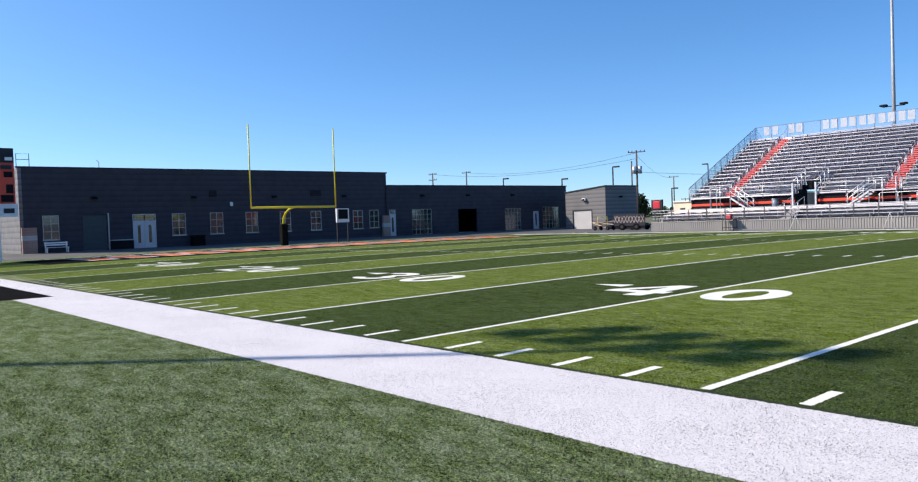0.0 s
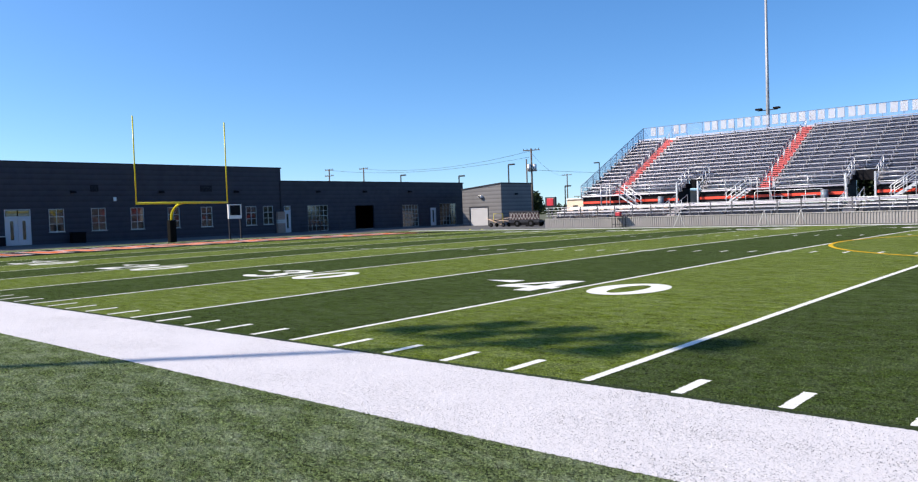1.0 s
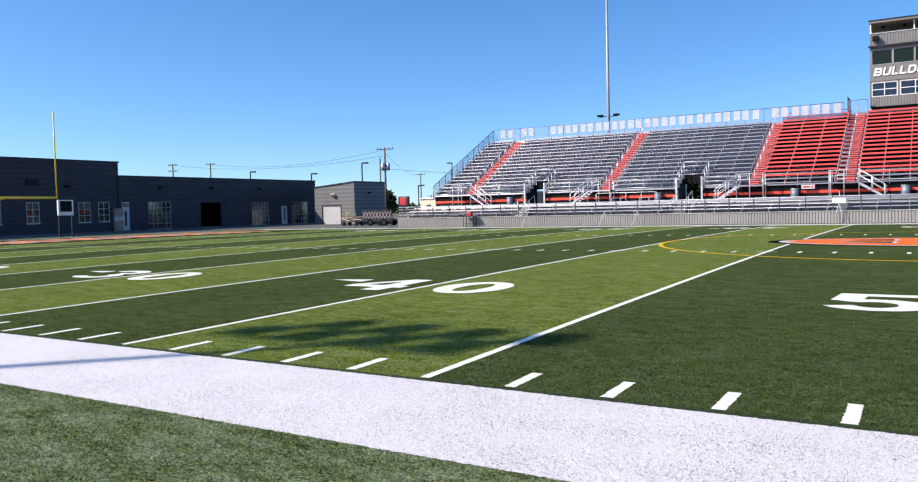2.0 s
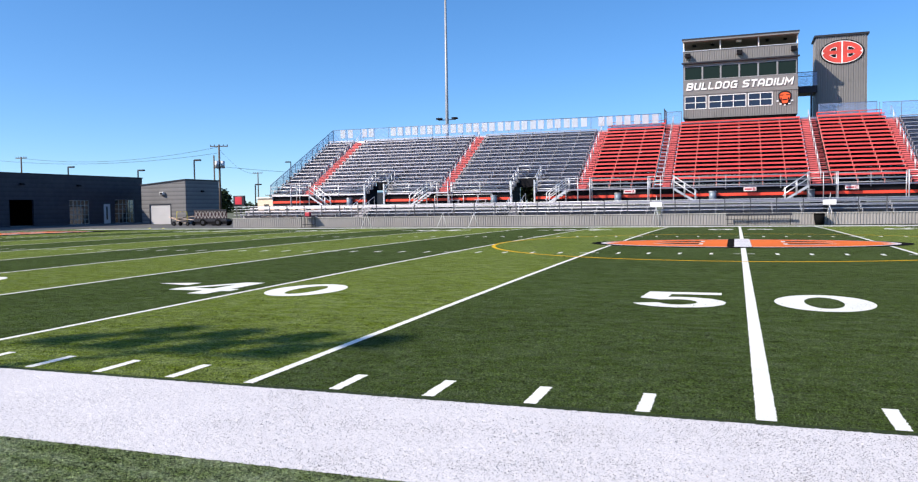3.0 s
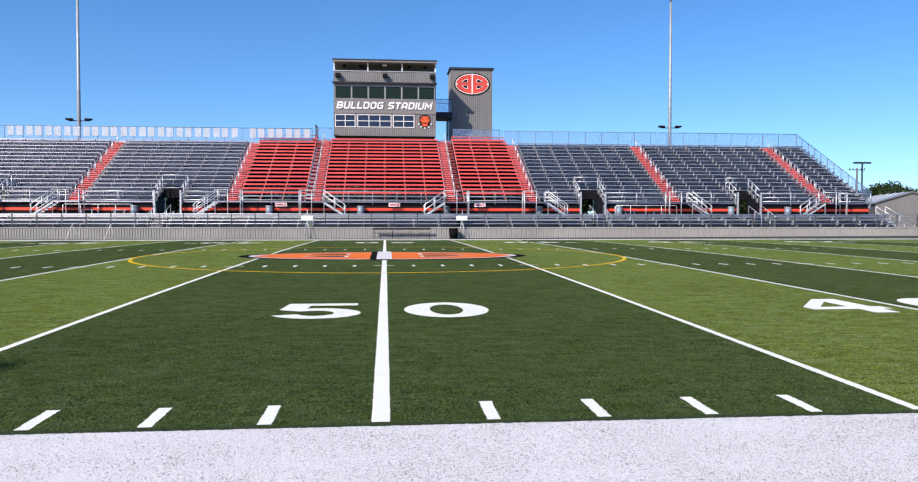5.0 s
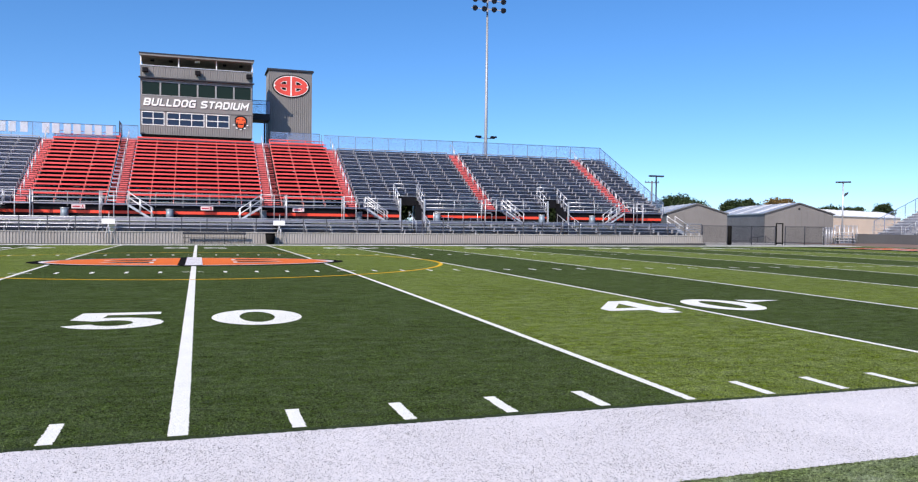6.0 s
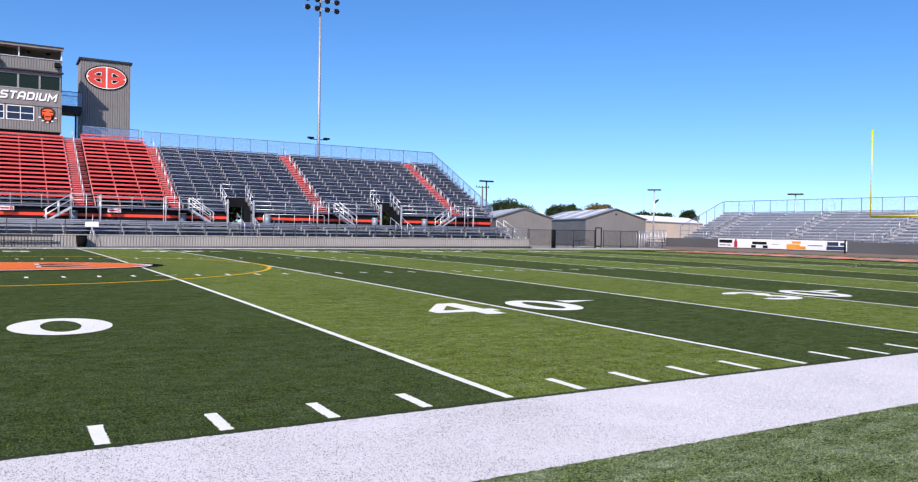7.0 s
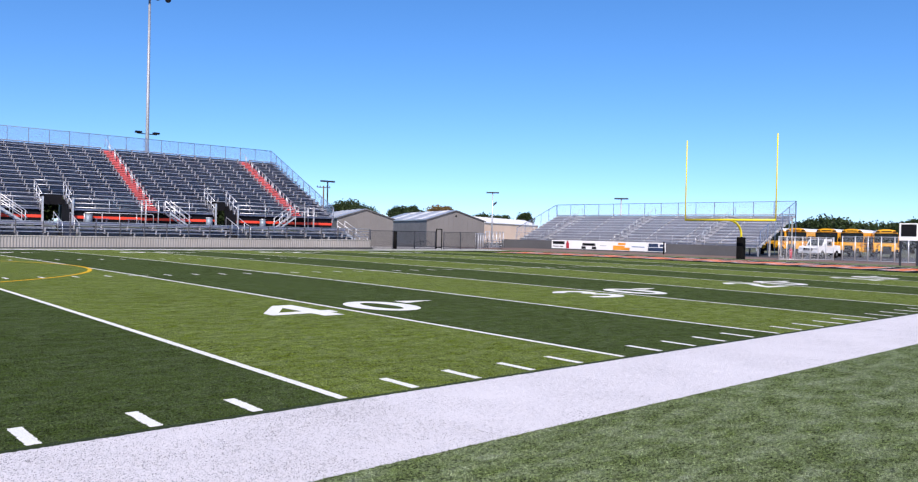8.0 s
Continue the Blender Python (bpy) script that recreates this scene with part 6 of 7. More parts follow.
# dark low wall before the bleachers, with sponsor banners on it
WALL_DARK = surface("charcoal wall paint", (0.085, 0.085, 0.09), 0.8, vary=0.12, coarse=0.2)
tagged(part("low_wall", Geo().box(70.9, 71.1, 31.5, 63.7, -0.012, 1.02), WALL_DARK), "charcoal low wall behind the track", "wall", kind="structure")
BAN = surface("white banner vinyl", (0.76, 0.76, 0.77), 0.45, vary=0.06)
banner_marks = {"black": BLACK, "orange": surface("banner orange", (0.80, 0.30, 0.03), 0.5), "blue": surface("banner blue", (0.10, 0.20, 0.36), 0.5), "navy": surface("banner navy", (0.02, 0.04, 0.09), 0.5), "red": surface("banner red", (0.45, 0.03, 0.05), 0.5), "grey": surface("banner grey", (0.4, 0.42, 0.45), 0.5)}
BANNERS = [("black", ((0.08, 0.50, 0.9, 0.86), (0.1, 0.2, 0.5, 0.3), (0.58, 0.2, 0.8, 0.3)), "white vinyl banner with dark unreadable lettering"),
           ("red", ((0.0, 0.04, 0.2, 0.72), (0.04, 0.72, 0.15, 0.94)), "white vinyl banner with a dark red edge"),
           ("black", ((0.08, 0.42, 0.92, 0.72), (0.02, 0.04, 0.3, 0.34), (0.7, 0.04, 0.98, 0.34)), "white vinyl banner with black unreadable lettering"),
           ("grey", ((0.2, 0.45, 0.6, 0.52),), "nearly plain white vinyl banner"),
           ("orange", ((0.0, 0.05, 1.0, 0.36), (0.0, 0.36, 0.7, 0.55), (0.3, 0.62, 0.75, 0.86)), "white and orange vinyl banner"),
           ("blue", ((0.1, 0.42, 0.85, 0.52),), "white vinyl banner with a blue line of lettering"),
           ("navy", ((0.03, 0.06, 0.97, 0.45), (0.06, 0.5, 0.6, 0.88), (0.68, 0.55, 0.95, 0.82)), "white and dark blue vinyl banner")]
for i, (colour, marks, label) in enumerate(BANNERS):
    y1, y0 = 55.24 - 2.24 * i, 55.24 - 2.24 * (i + 1) + 0.03
    b = thing("banner", label, "banner", pose(70.9, y1, 0.13, 0, 0, -90), "sponsor banners on the low wall")
    w = y1 - y0
    part("sheet", Geo().bevel_box(0.0, w, -0.05, -0.004, 0.0, 0.98, 0.008), BAN, b)
    for u0, v0, u1, v1 in marks:
        part("print_bar", Geo().box(u0 * w, u1 * w, -0.056, -0.052, 0.98 * v0, 0.98 * v1), banner_marks[colour], b)
part_post = thing("wall_post", "short dark steel post at the end of the banners", "post", pose(67.5, 37.6, 0))
part("post", Geo().tube([(0, 0, 0), (0, 0, 1.25)], 0.07, 10), RUBBER, part_post)


# ---- fences and gates beside the grandstand ----
def chain_fence(name, label, p0, p1, h, bays, mesh, steel, toprail=True):
    a, b = Vector((*p0, 0)), Vector((*p1, 0))
    f = thing(name, label, "fence", Matrix.Translation(a))
    d = b - a
    up_ = Vector((0, 0, h))
    part("mesh", Geo().poly([Vector((0, 0, 0.05)), d + Vector((0, 0, 0.05)), d + up_, up_]), mesh, f)
    for i in range(bays + 1):
        q = d * (i / bays)
        part("post", Geo().tube([q - Vector((0, 0, 0.02)), q + up_ + Vector((0, 0, 0.05))], 0.045, 8), steel, f)
    for z in ((0.08, h) if toprail else (h,)):
        part("rail", Geo().tube([Vector((0, 0, z)), d + Vector((0, 0, z))], 0.03), steel, f)
    return f


chain_fence("gate_fence", "black chain link fence beside the grandstand", (42.95, 53.2), (50.9, 53.2), 1.72, 3, MESH_BLACK, DARK_STEEL)
chain_fence("gate_fence", "black chain link fence beside the grandstand", (52.2, 53.4), (57.2, 53.9), 1.72, 2, MESH_BLACK, DARK_STEEL)
gt = thing("black_gate", "tall black gate frame standing open", "gate", pose(51.5, 53.3, 0))
part("gate_frame", Geo().box(-0.4, -0.32, 0, 0.08, 0, 2.05).box(0.32, 0.4, 0, 0.08, 0, 2.05).box(-0.32, 0.32, 0, 0.08, 1.95, 2.05).box(-0.32, 0.32, 0, 0.08, 0.1, 0.2), RUBBER, gt)
rr_ = thing("low_rail", "low dark steel rail on the walk before the shed", "railing", pose(53.6, 60.0, 0.0))
part("rail", Geo().tube([(0, 0, 0.0), (0, 0, 0.5), (1.9, 0, 0.75), (2.6, 0, 0.3)], 0.035), DARK_STEEL, rr_)
for u in (0.95, 1.9):
    part("post", Geo().tube([(u, 0, 0.0), (u, 0, 0.5 + 0.13 * u)], 0.03), DARK_STEEL, rr_)
pad = thing("post_pad", "black foam pad round a fence post", "pad", pose(45.75, 53.05, 0))
part("pad", Geo().tube([(0, 0, 0), (0, 0, 1.75)], 0.17, 12), RUBBER, pad)
chain_fence("chain_fence", "galvanised chain link fence near the track", (57.6, 54.4), (62.5, 58.0), 1.65, 4, MESH, GALV)
chain_fence("chain_fence", "galvanised chain link fence by the bleachers", (63.0, 58.5), (70.5, 63.0), 1.9, 5, MESH, GALV)
chain_fence("chain_fence", "galvanised chain link fence before the bus yard", (63.6, 24.0), (68.6, 21.6), 1.95, 7, MESH_BRIGHT, GALV)
chain_fence("chain_fence", "galvanised chain link fence before the bus yard", (69.4, 21.2), (70.3, 12.2), 2.1, 9, MESH, GALV)
rp = thing("red_post", "short red painted steel post by the yard fence", "post", pose(68.6, 25.3, 0))
part("post", Geo().tube([(0, 0, 0), (0, 0, 0.85)], 0.14, 12), banner_marks["red"], rp)
part("cap", Geo().tube([(0, 0, 0.852), (0, 0, 0.95)], 0.14, 12, 0.06), banner_marks["red"], rp)
sm = thing("small_bleacher", "small portable aluminium bleacher by the fence", "bleacher", pose(62.2, 56.2, 0, 0, 0, -40))
for r in range(4):
    part("bench", Geo().box(-0.9, 0.9, 0.45 * r, 0.45 * r + 0.25, 0.36 + 0.27 * r, 0.41 + 0.27 * r), ALU_END, sm)
    part("foot_board", Geo().box(-0.9, 0.9, 0.45 * r - 0.2, 0.45 * r, 0.10 + 0.25 * r, 0.14 + 0.25 * r), ALU_DECK, sm)
for u in (-0.7, 0.7):
    part("frame", Geo().extrude([(u, -0.2, 0.0), (u, 1.7, 0.0), (u, 1.7, 1.15), (u, 1.55, 1.15), (u, -0.2, 0.1)], (0.04, 0, 0)), DARK_STEEL, sm)


# ---- gabled metal buildings behind ----
SHED_TRIM = surface("dark grey trim", (0.085, 0.085, 0.088), 0.6)


def gable_building(name, label, at, w, d, eave, ridge, wall_mat, roof_mat, door=None, pitch=0.6):
    """Gable front of width w facing -y of its own frame, centred on x = 0."""
    b = thing(name, label, "building", at)
    part("gable_wall", Geo().extrude([(-w / 2, 0, -0.05), (w / 2, 0, -0.05), (w / 2, 0, eave), (0, 0, ridge), (-w / 2, 0, eave)], (0, 0.2, 0)), wall_mat, b)
    part("gable_wall", Geo().extrude([(-w / 2, d, -0.05), (w / 2, d, -0.05), (w / 2, d, eave), (0, d, ridge), (-w / 2, d, eave)], (0, 0.2, 0)), wall_mat, b)
    for s in (-1, 1):
        x0, x1 = sorted((s * w / 2, s * (w / 2 - 0.2)))
        part("side_wall", Geo().box(x0, x1, 0.204, d - 0.004, -0.05, eave), wall_mat, b)
        e = 0.14
        k = (ridge - eave) / (w / 2)
        part("roof", Geo().extrude([(0, -e, ridge + 0.02), (s * (w / 2 + e), -e, eave - k * e + 0.02), (s * (w / 2 + e), -e, eave - k * e + 0.14), (0, -e, ridge + 0.14)][:: s], (0, d + 0.2 + 2 * e, 0)), roof_mat, b)
        for i in range(1, int(d / 3)):
            part("roof_rib", Geo().extrude([(0, 3 * i, ridge + 0.142), (s * (w / 2 + e), 3 * i, eave - k * e + 0.142), (s * (w / 2 + e), 3 * i, eave - k * e + 0.2), (0, 3 * i, ridge + 0.2)][:: s], (0, 0.12, 0)), roof_mat, b)
        part("rake_trim", Geo().extrude([(0, -e - 0.04, ridge + 0.0), (s * (w / 2 + e), -e - 0.04, eave - k * e), (s * (w / 2 + e), -e - 0.04, eave - k * e + 0.13), (0, -e - 0.04, ridge + 0.13)][:: s], (0, 0.036, 0)), SHED_TRIM, b)
    n = int(w / pitch)
    for i in range(n):
        u = -w / 2 + w * (i + 0.5) / n
        zt_ = eave + (ridge - eave) * (1 - abs(u) / (w / 2)) - 0.05
        part("wall_rib", Geo().box(u - 0.05, u + 0.05, -0.035, -0.003, 0.0, zt_), wall_mat, b)
    if door:
        part("door", Geo().bevel_box(door - 0.5, door + 0.5, -0.06, -0.037, 0.0, 2.1, 0.01), DARK_STEEL, b)
    return b


ga = gable_building("metal_shed", "grey ribbed metal shed with a gable front", pose(48.92, 62.43, 0, 0, 0, -21.7), 6.1, 16, 2.95, 3.92, SHED, ROOF_GREY, None, 0.38)
gb = gable_building("metal_shed", "grey metal shed with a pale gabled roof", pose(64.48, 65.3, 0, 0, 0, -21.7), 7.57, 22, 3.15, 4.35, SHED, ROOF_GREY)
for i in range(3):
    w, e, k = 7.57, 0.14, (4.35 - 3.15) / (7.57 / 2)
    y0 = 2.2 + 6.4 * i
    part("roof_strip", Geo().extrude([(-0.1, y0, 4.35 + 0.16 - 0.1 * k), (-(w / 2 + e), y0, 3.15 - k * e + 0.16), (-(w / 2 + e), y0, 3.15 - k * e + 0.18), (-0.1, y0, 4.35 + 0.18 - 0.1 * k)], (0, 2.0, 0)), WHITE, gb, "pale translucent roof strip")
part("vent", Geo().disc((0.0, -0.05, 3.75), (0, 1, 0), 0.12, 0.045, 12), BLACK, gb, "round black vent")
gc = gable_building("tan_building", "large tan building with a white roof", pose(95.6, 100.0, 0, 0, 0, -65), 6.6, 40, 3.7, 4.8, TAN, surface("white roof", (0.72, 0.72, 0.72), 0.5, vary=0.06))


# ---- school buses and a pickup ----
BUS_YELLOW = surface("school bus yellow", (0.75, 0.36, 0.012), 0.35, vary=0.08)


WHEEL_RIM = surface("dull wheel rim", (0.16, 0.16, 0.16), 0.6)


def wheel_at(parent, x, y, r, w):
    t = part("wheel", Geo().disc((x, y - w / 2, r), (0, 1, 0), r, w, 20), RUBBER, parent)
    part("rim", Geo().disc((x, y - w / 2 - 0.012, r), (0, 1, 0), r * 0.45, w + 0.024, 14), WHEEL_RIM, t)


def school_bus(x, y, heading):
    """A bonneted bus; its nose points along +x of its own frame."""
    b = thing("school_bus", "yellow school bus with a white roof, parked", "bus", pose(x, y, -0.01, 0, 0, heading), "parked school buses")
    prof = [(-1.2, 0.55), (1.2, 0.55), (1.2, 2.2), (1.1, 2.7), (-1.1, 2.7), (-1.2, 2.2)]
    part("body", Geo().extrude([(-9.2, u, z) for u, z in prof], (9.2, 0, 0)), BUS_YELLOW, b)
    part("roof", Geo().extrude([(-9.18, -1.1, 2.704), (-9.18, 1.1, 2.704), (-9.18, 0.8, 2.98), (-9.18, 0.3, 3.07), (-9.18, -0.3, 3.07), (-9.18, -0.8, 2.98)], (9.1, 0, 0)), WHITE, b, "white roof")
    part("roof_cap", Geo().extrude([(-0.07, -1.08, 2.71), (-0.07, 1.08, 2.71), (-0.07, 0.8, 2.99), (-0.07, 0.3, 3.08), (-0.07, -0.3, 3.08), (-0.07, -0.8, 2.99)], (0.17, 0, 0)), BUS_YELLOW, b)
    hood = part("hood", Geo().extrude([(0.004, -0.86, 0.7), (0.004, 0.86, 0.7), (0.004, 0.80, 1.50), (0.004, 0.45, 1.62), (0.004, -0.45, 1.62), (0.004, -0.80, 1.50)], (1.55, 0, -0.14)), BUS_YELLOW, b)
    part("grille", Geo().bevel_box(1.556, 1.60, -0.42, 0.42, 0.74, 1.26, 0.02), BLACK, hood, "black grille")
    for v in (-1, 1):
        part("fender", Geo().extrude([(0.25, v * 0.98 - 0.2, 0.62), (0.45, v * 0.98 - 0.2, 1.12), (1.25, v * 0.98 - 0.2, 1.16), (1.62, v * 0.98 - 0.2, 0.92), (1.66, v * 0.98 - 0.2, 0.62)], (0, 0.4, 0)), BUS_YELLOW, hood)
        part("headlight", Geo().disc((1.63, v * 0.94, 0.86), (1, 0, 0), 0.13, 0.06, 12), BLACK, hood)
    part("wind_frame", Geo().box(0.004, 0.02, -1.14, 1.14, 1.62, 2.62), BLACK, b, "black windscreen surround")
    part("bumper", Geo().bevel_box(1.8, 1.98, -1.15, 1.15, 0.45, 0.75, 0.04), BLACK, b, "black bumper")
    part("windshield", Geo().box(0.022, 0.04, -1.05, 1.05, 1.68, 2.5), GLASS_HOUSE, b)
    part("sign_board", Geo().box(0.102, 0.12, -0.6, 0.6, 2.76, 2.95), BUS_YELLOW, b)
    part("lettering_bar", Geo().box(0.121, 0.125, -0.5, 0.5, 2.80, 2.91), BLACK, b, "unreadable lettering as a plain bar")
    for v in (-0.9, -0.72, 0.72, 0.9):
        part("warning_lamp", Geo().disc((0.1, v, 2.82), (1, 0, 0), 0.09, 0.05, 10), BLACK, b)
    for s in (-1, 1):
        for i in range(9):
            x1 = -0.5 - 0.92 * i
            part("window", Geo().box(x1 - 0.78, x1, s * 1.2 - 0.012, s * 1.2 + 0.012, 1.62, 2.2), GLASS, b)
        for z in (0.95, 1.35):
            part("stripe", Geo().box(-9.1, -0.1, s * 1.215 - 0.012, s * 1.215 + 0.012, z, z + 0.07), BLACK, b)
        part("mirror_arm", Geo().tube([(0.1, s * 1.15, 2.1), (0.7, s * 1.45, 1.9)], 0.025), BLACK, b)
        part("mirror", Geo().bevel_box(0.62, 0.72, s * 1.45 - 0.12, s * 1.45 + 0.12, 1.6, 2.0, 0.02), BLACK, b)
        for x1 in (0.95, -6.6):
            wheel_at(b, x1, s * 1.02, 0.48, 0.28)
    return b


for x, y, hd in ((86.6, 35.6, 190), (87.7, 33.6, 190), (88.9, 30.7, 190), (90.0, 28.4, 190), (90.6, 25.1, 203), (93.6, 18.8, 196)):
    school_bus(x, y, hd)

tk = thing("pickup_truck", "white pickup truck parked behind the fence", "pickup truck", pose(79.3, 27.3, -0.01, 0, 0, 181))
TRUCK = surface("white car paint", (0.74, 0.74, 0.75), 0.25, vary=0.04)
part("body", Geo().extrude([(2.75, -0.95, 0.5), (2.8, -0.95, 0.95), (2.55, -0.95, 1.12), (1.2, -0.95, 1.18), (-2.7, -0.95, 1.12), (-2.75, -0.95, 0.5)], (0, 1.9, 0)), TRUCK, tk)
part("cab", Geo().extrude([(1.25, -0.85, 1.184), (0.55, -0.78, 1.85), (-0.75, -0.78, 1.88), (-0.95, -0.85, 1.184)], (0, 1.65, 0)), TRUCK, tk)
for s in (-1, 1):
    part("side_window", Geo().extrude([(0.95, s * 0.86 - 0.01, 1.25), (0.5, s * 0.83 - 0.01, 1.75), (-0.6, s * 0.83 - 0.01, 1.77), (-0.75, s * 0.86 - 0.01, 1.25)], (0, 0.02, 0)), GLASS, tk)
    part("bed_rail", Geo().bevel_box(-2.7, -0.98, s * 0.88 - 0.06, s * 0.88 + 0.06, 1.12, 1.26, 0.02), TRUCK, tk)
    part("headlight", Geo().bevel_box(2.7, 2.83, s * 0.7 - 0.2, s * 0.7 + 0.2, 0.82, 1.02, 0.03), GALV, tk)
    for x1 in (1.75, -1.75):
        wheel_at(tk, x1, s * 0.84, 0.38, 0.26)
part("windshield", Geo().extrude([(1.262, -0.72, 1.22), (1.262, 0.72, 1.22), (0.60, 0.66, 1.82), (0.60, -0.66, 1.82)], (0.02, 0, 0.015)), GLASS, tk)
part("bumper", Geo().bevel_box(2.8, 2.95, -0.9, 0.9, 0.45, 0.68, 0.04), GALV, tk)
part("grille", Geo().bevel_box(2.81, 2.84, -0.45, 0.45, 0.72, 0.98, 0.01), BLACK, tk)


# ---- things along the far side line ----
tb = thing("team_bench", "long black steel team bench with a backrest", "bench", pose(-0.9, 51.6, 0))
part("seat", Geo().bevel_box(0, 4.3, 0.0, 0.3, 0.42, 0.46, 0.01), DARK_STEEL, tb)
part("backrest", Geo().bevel_box(0, 4.3, 0.32, 0.36, 0.68, 0.84, 0.01), DARK_STEEL, tb)
for i in range(4):
    u = 0.1 + 1.36 * i
    part("leg", Geo().tube([(u, 0.05, 0.0), (u, 0.05, 0.42)], 0.025), DARK_STEEL, tb)
    part("back_post", Geo().tube([(u, 0.34, 0.0), (u, 0.34, 0.84)], 0.025), DARK_STEEL, tb)
part("stretcher", Geo().tube([(0.1, 0.05, 0.15), (4.2, 0.05, 0.15)], 0.02), DARK_STEEL, tb)
bn = thing("rubbish_bin", "black plastic wheeled bin leaning at the wall", "bin", pose(5.1, 51.95, 0))
part("bin", Geo().tube([(0, 0, 0.02), (0, 0, 0.72)], 0.27, 14, 0.36), RUBBER, bn)
part("lid", Geo().tube([(0, 0, 0.722), (0, 0, 0.80)], 0.38, 14, 0.30), RUBBER, bn)
for u, z in ((-5.7, 1.0), (5.73, 1.0)):
    ez = thing("board_stand", "white board on a slim tripod at the wall", "sign", pose(u, 52.0, 0), "white boards at the wall")
    part("board", Geo().bevel_box(-0.42, 0.42, -0.02, 0.02, 1.38, 1.72, 0.01), WHITE, ez)
    for k in (-0.3, 0.3):
        part("leg", Geo().tube([(k, -0.05, 0), (0, 0, 1.4)], 0.02), GALV, ez)
    part("leg", Geo().tube([(0, 0.25, 0), (0, 0, 1.4)], 0.02), GALV, ez)
    part("mast", Geo().tube([(0, 0, 1.4), (0.05, 0, 2.2)], 0.02), GALV, ez)
ck = thing("drinks_cart", "dark steel cart with a red cooler on top", "cart", pose(-34.4, 51.7, 0))
for u in (-0.5, 0.5):
    for v in (0, 0.5):
        part("leg", Geo().tube([(u, v, 0), (u, v, 0.92)], 0.03), DARK_STEEL, ck)
part("top", Geo().box(-0.55, 0.55, -0.05, 0.55, 0.9, 0.95), DARK_STEEL, ck)
part("shelf", Geo().box(-0.5, 0.5, 0.0, 0.5, 0.25, 0.29), DARK_STEEL, ck)
part("cooler", Geo().bevel_box(-0.22, 0.22, 0.05, 0.42, 0.95, 1.3, 0.05), banner_marks["red"], ck, "red cooler")
for u in (-22.0, -19.4, -28.6):
    nt_ = thing("net_frame", "thin white portable net frame on the turf", "net", pose(u, 50.9, 0), "portable net frames")
    part("frame", Geo().tube([(-0.3, 0, 0), (0.1, 0.2, 1.1), (0.45, 0.2, 1.15)], 0.018), WHITE, nt_)
    part("stay", Geo().tube([(0.1, 0.2, 1.1), (0.25, 0.7, 0.0)], 0.015), WHITE, nt_)
for u in (-32.6, -19.2, -9.0, -1.9, 4.9, 12.4, 19.0, 28.5, 33.4):
    can = thing("waste_can", "grey blue steel waste can on the walkway", "bin", pose(u, 56.05, 1.676), "waste cans on the walkway")
    part("can", Geo().tube([(0, 0, 0), (0, 0, 0.78)], 0.27, 14), surface("grey blue steel", (0.20, 0.25, 0.30), 0.5, 0.3) if u == -32.6 else bpy.data.materials["grey blue steel"], can)
    part("rim", Geo().tube([(0, 0, 0.782), (0, 0, 0.82)], 0.29, 14), GALV, can)
SIGN_PINK = surface("faded white sign", (0.74, 0.62, 0.62), 0.5)
for u, mark in ((-8.1, "A"), (0.75, "B"), (7.6, "C")):
    sx = thing("section_sign", "small white and red section sign below the seats", "sign", pose(u, 56.1, 0), "section signs on the stand")
    part("plate", Geo().bevel_box(-0.45, 0.45, 0.0, 0.03, 2.44, 2.74, 0.006), SIGN_PINK, sx)
    part("lettering_bar", Geo().box(-0.38, 0.14, -0.006, -0.001, 2.53, 2.64), banner_marks["red"], sx)
    me = lettering(mark, 0.30, 0.20, 2.49, 0.18, depth=0.003)
    me.materials.append(banner_marks["red"])
    part("sign_letter", me, None, sx).location.y = -0.012


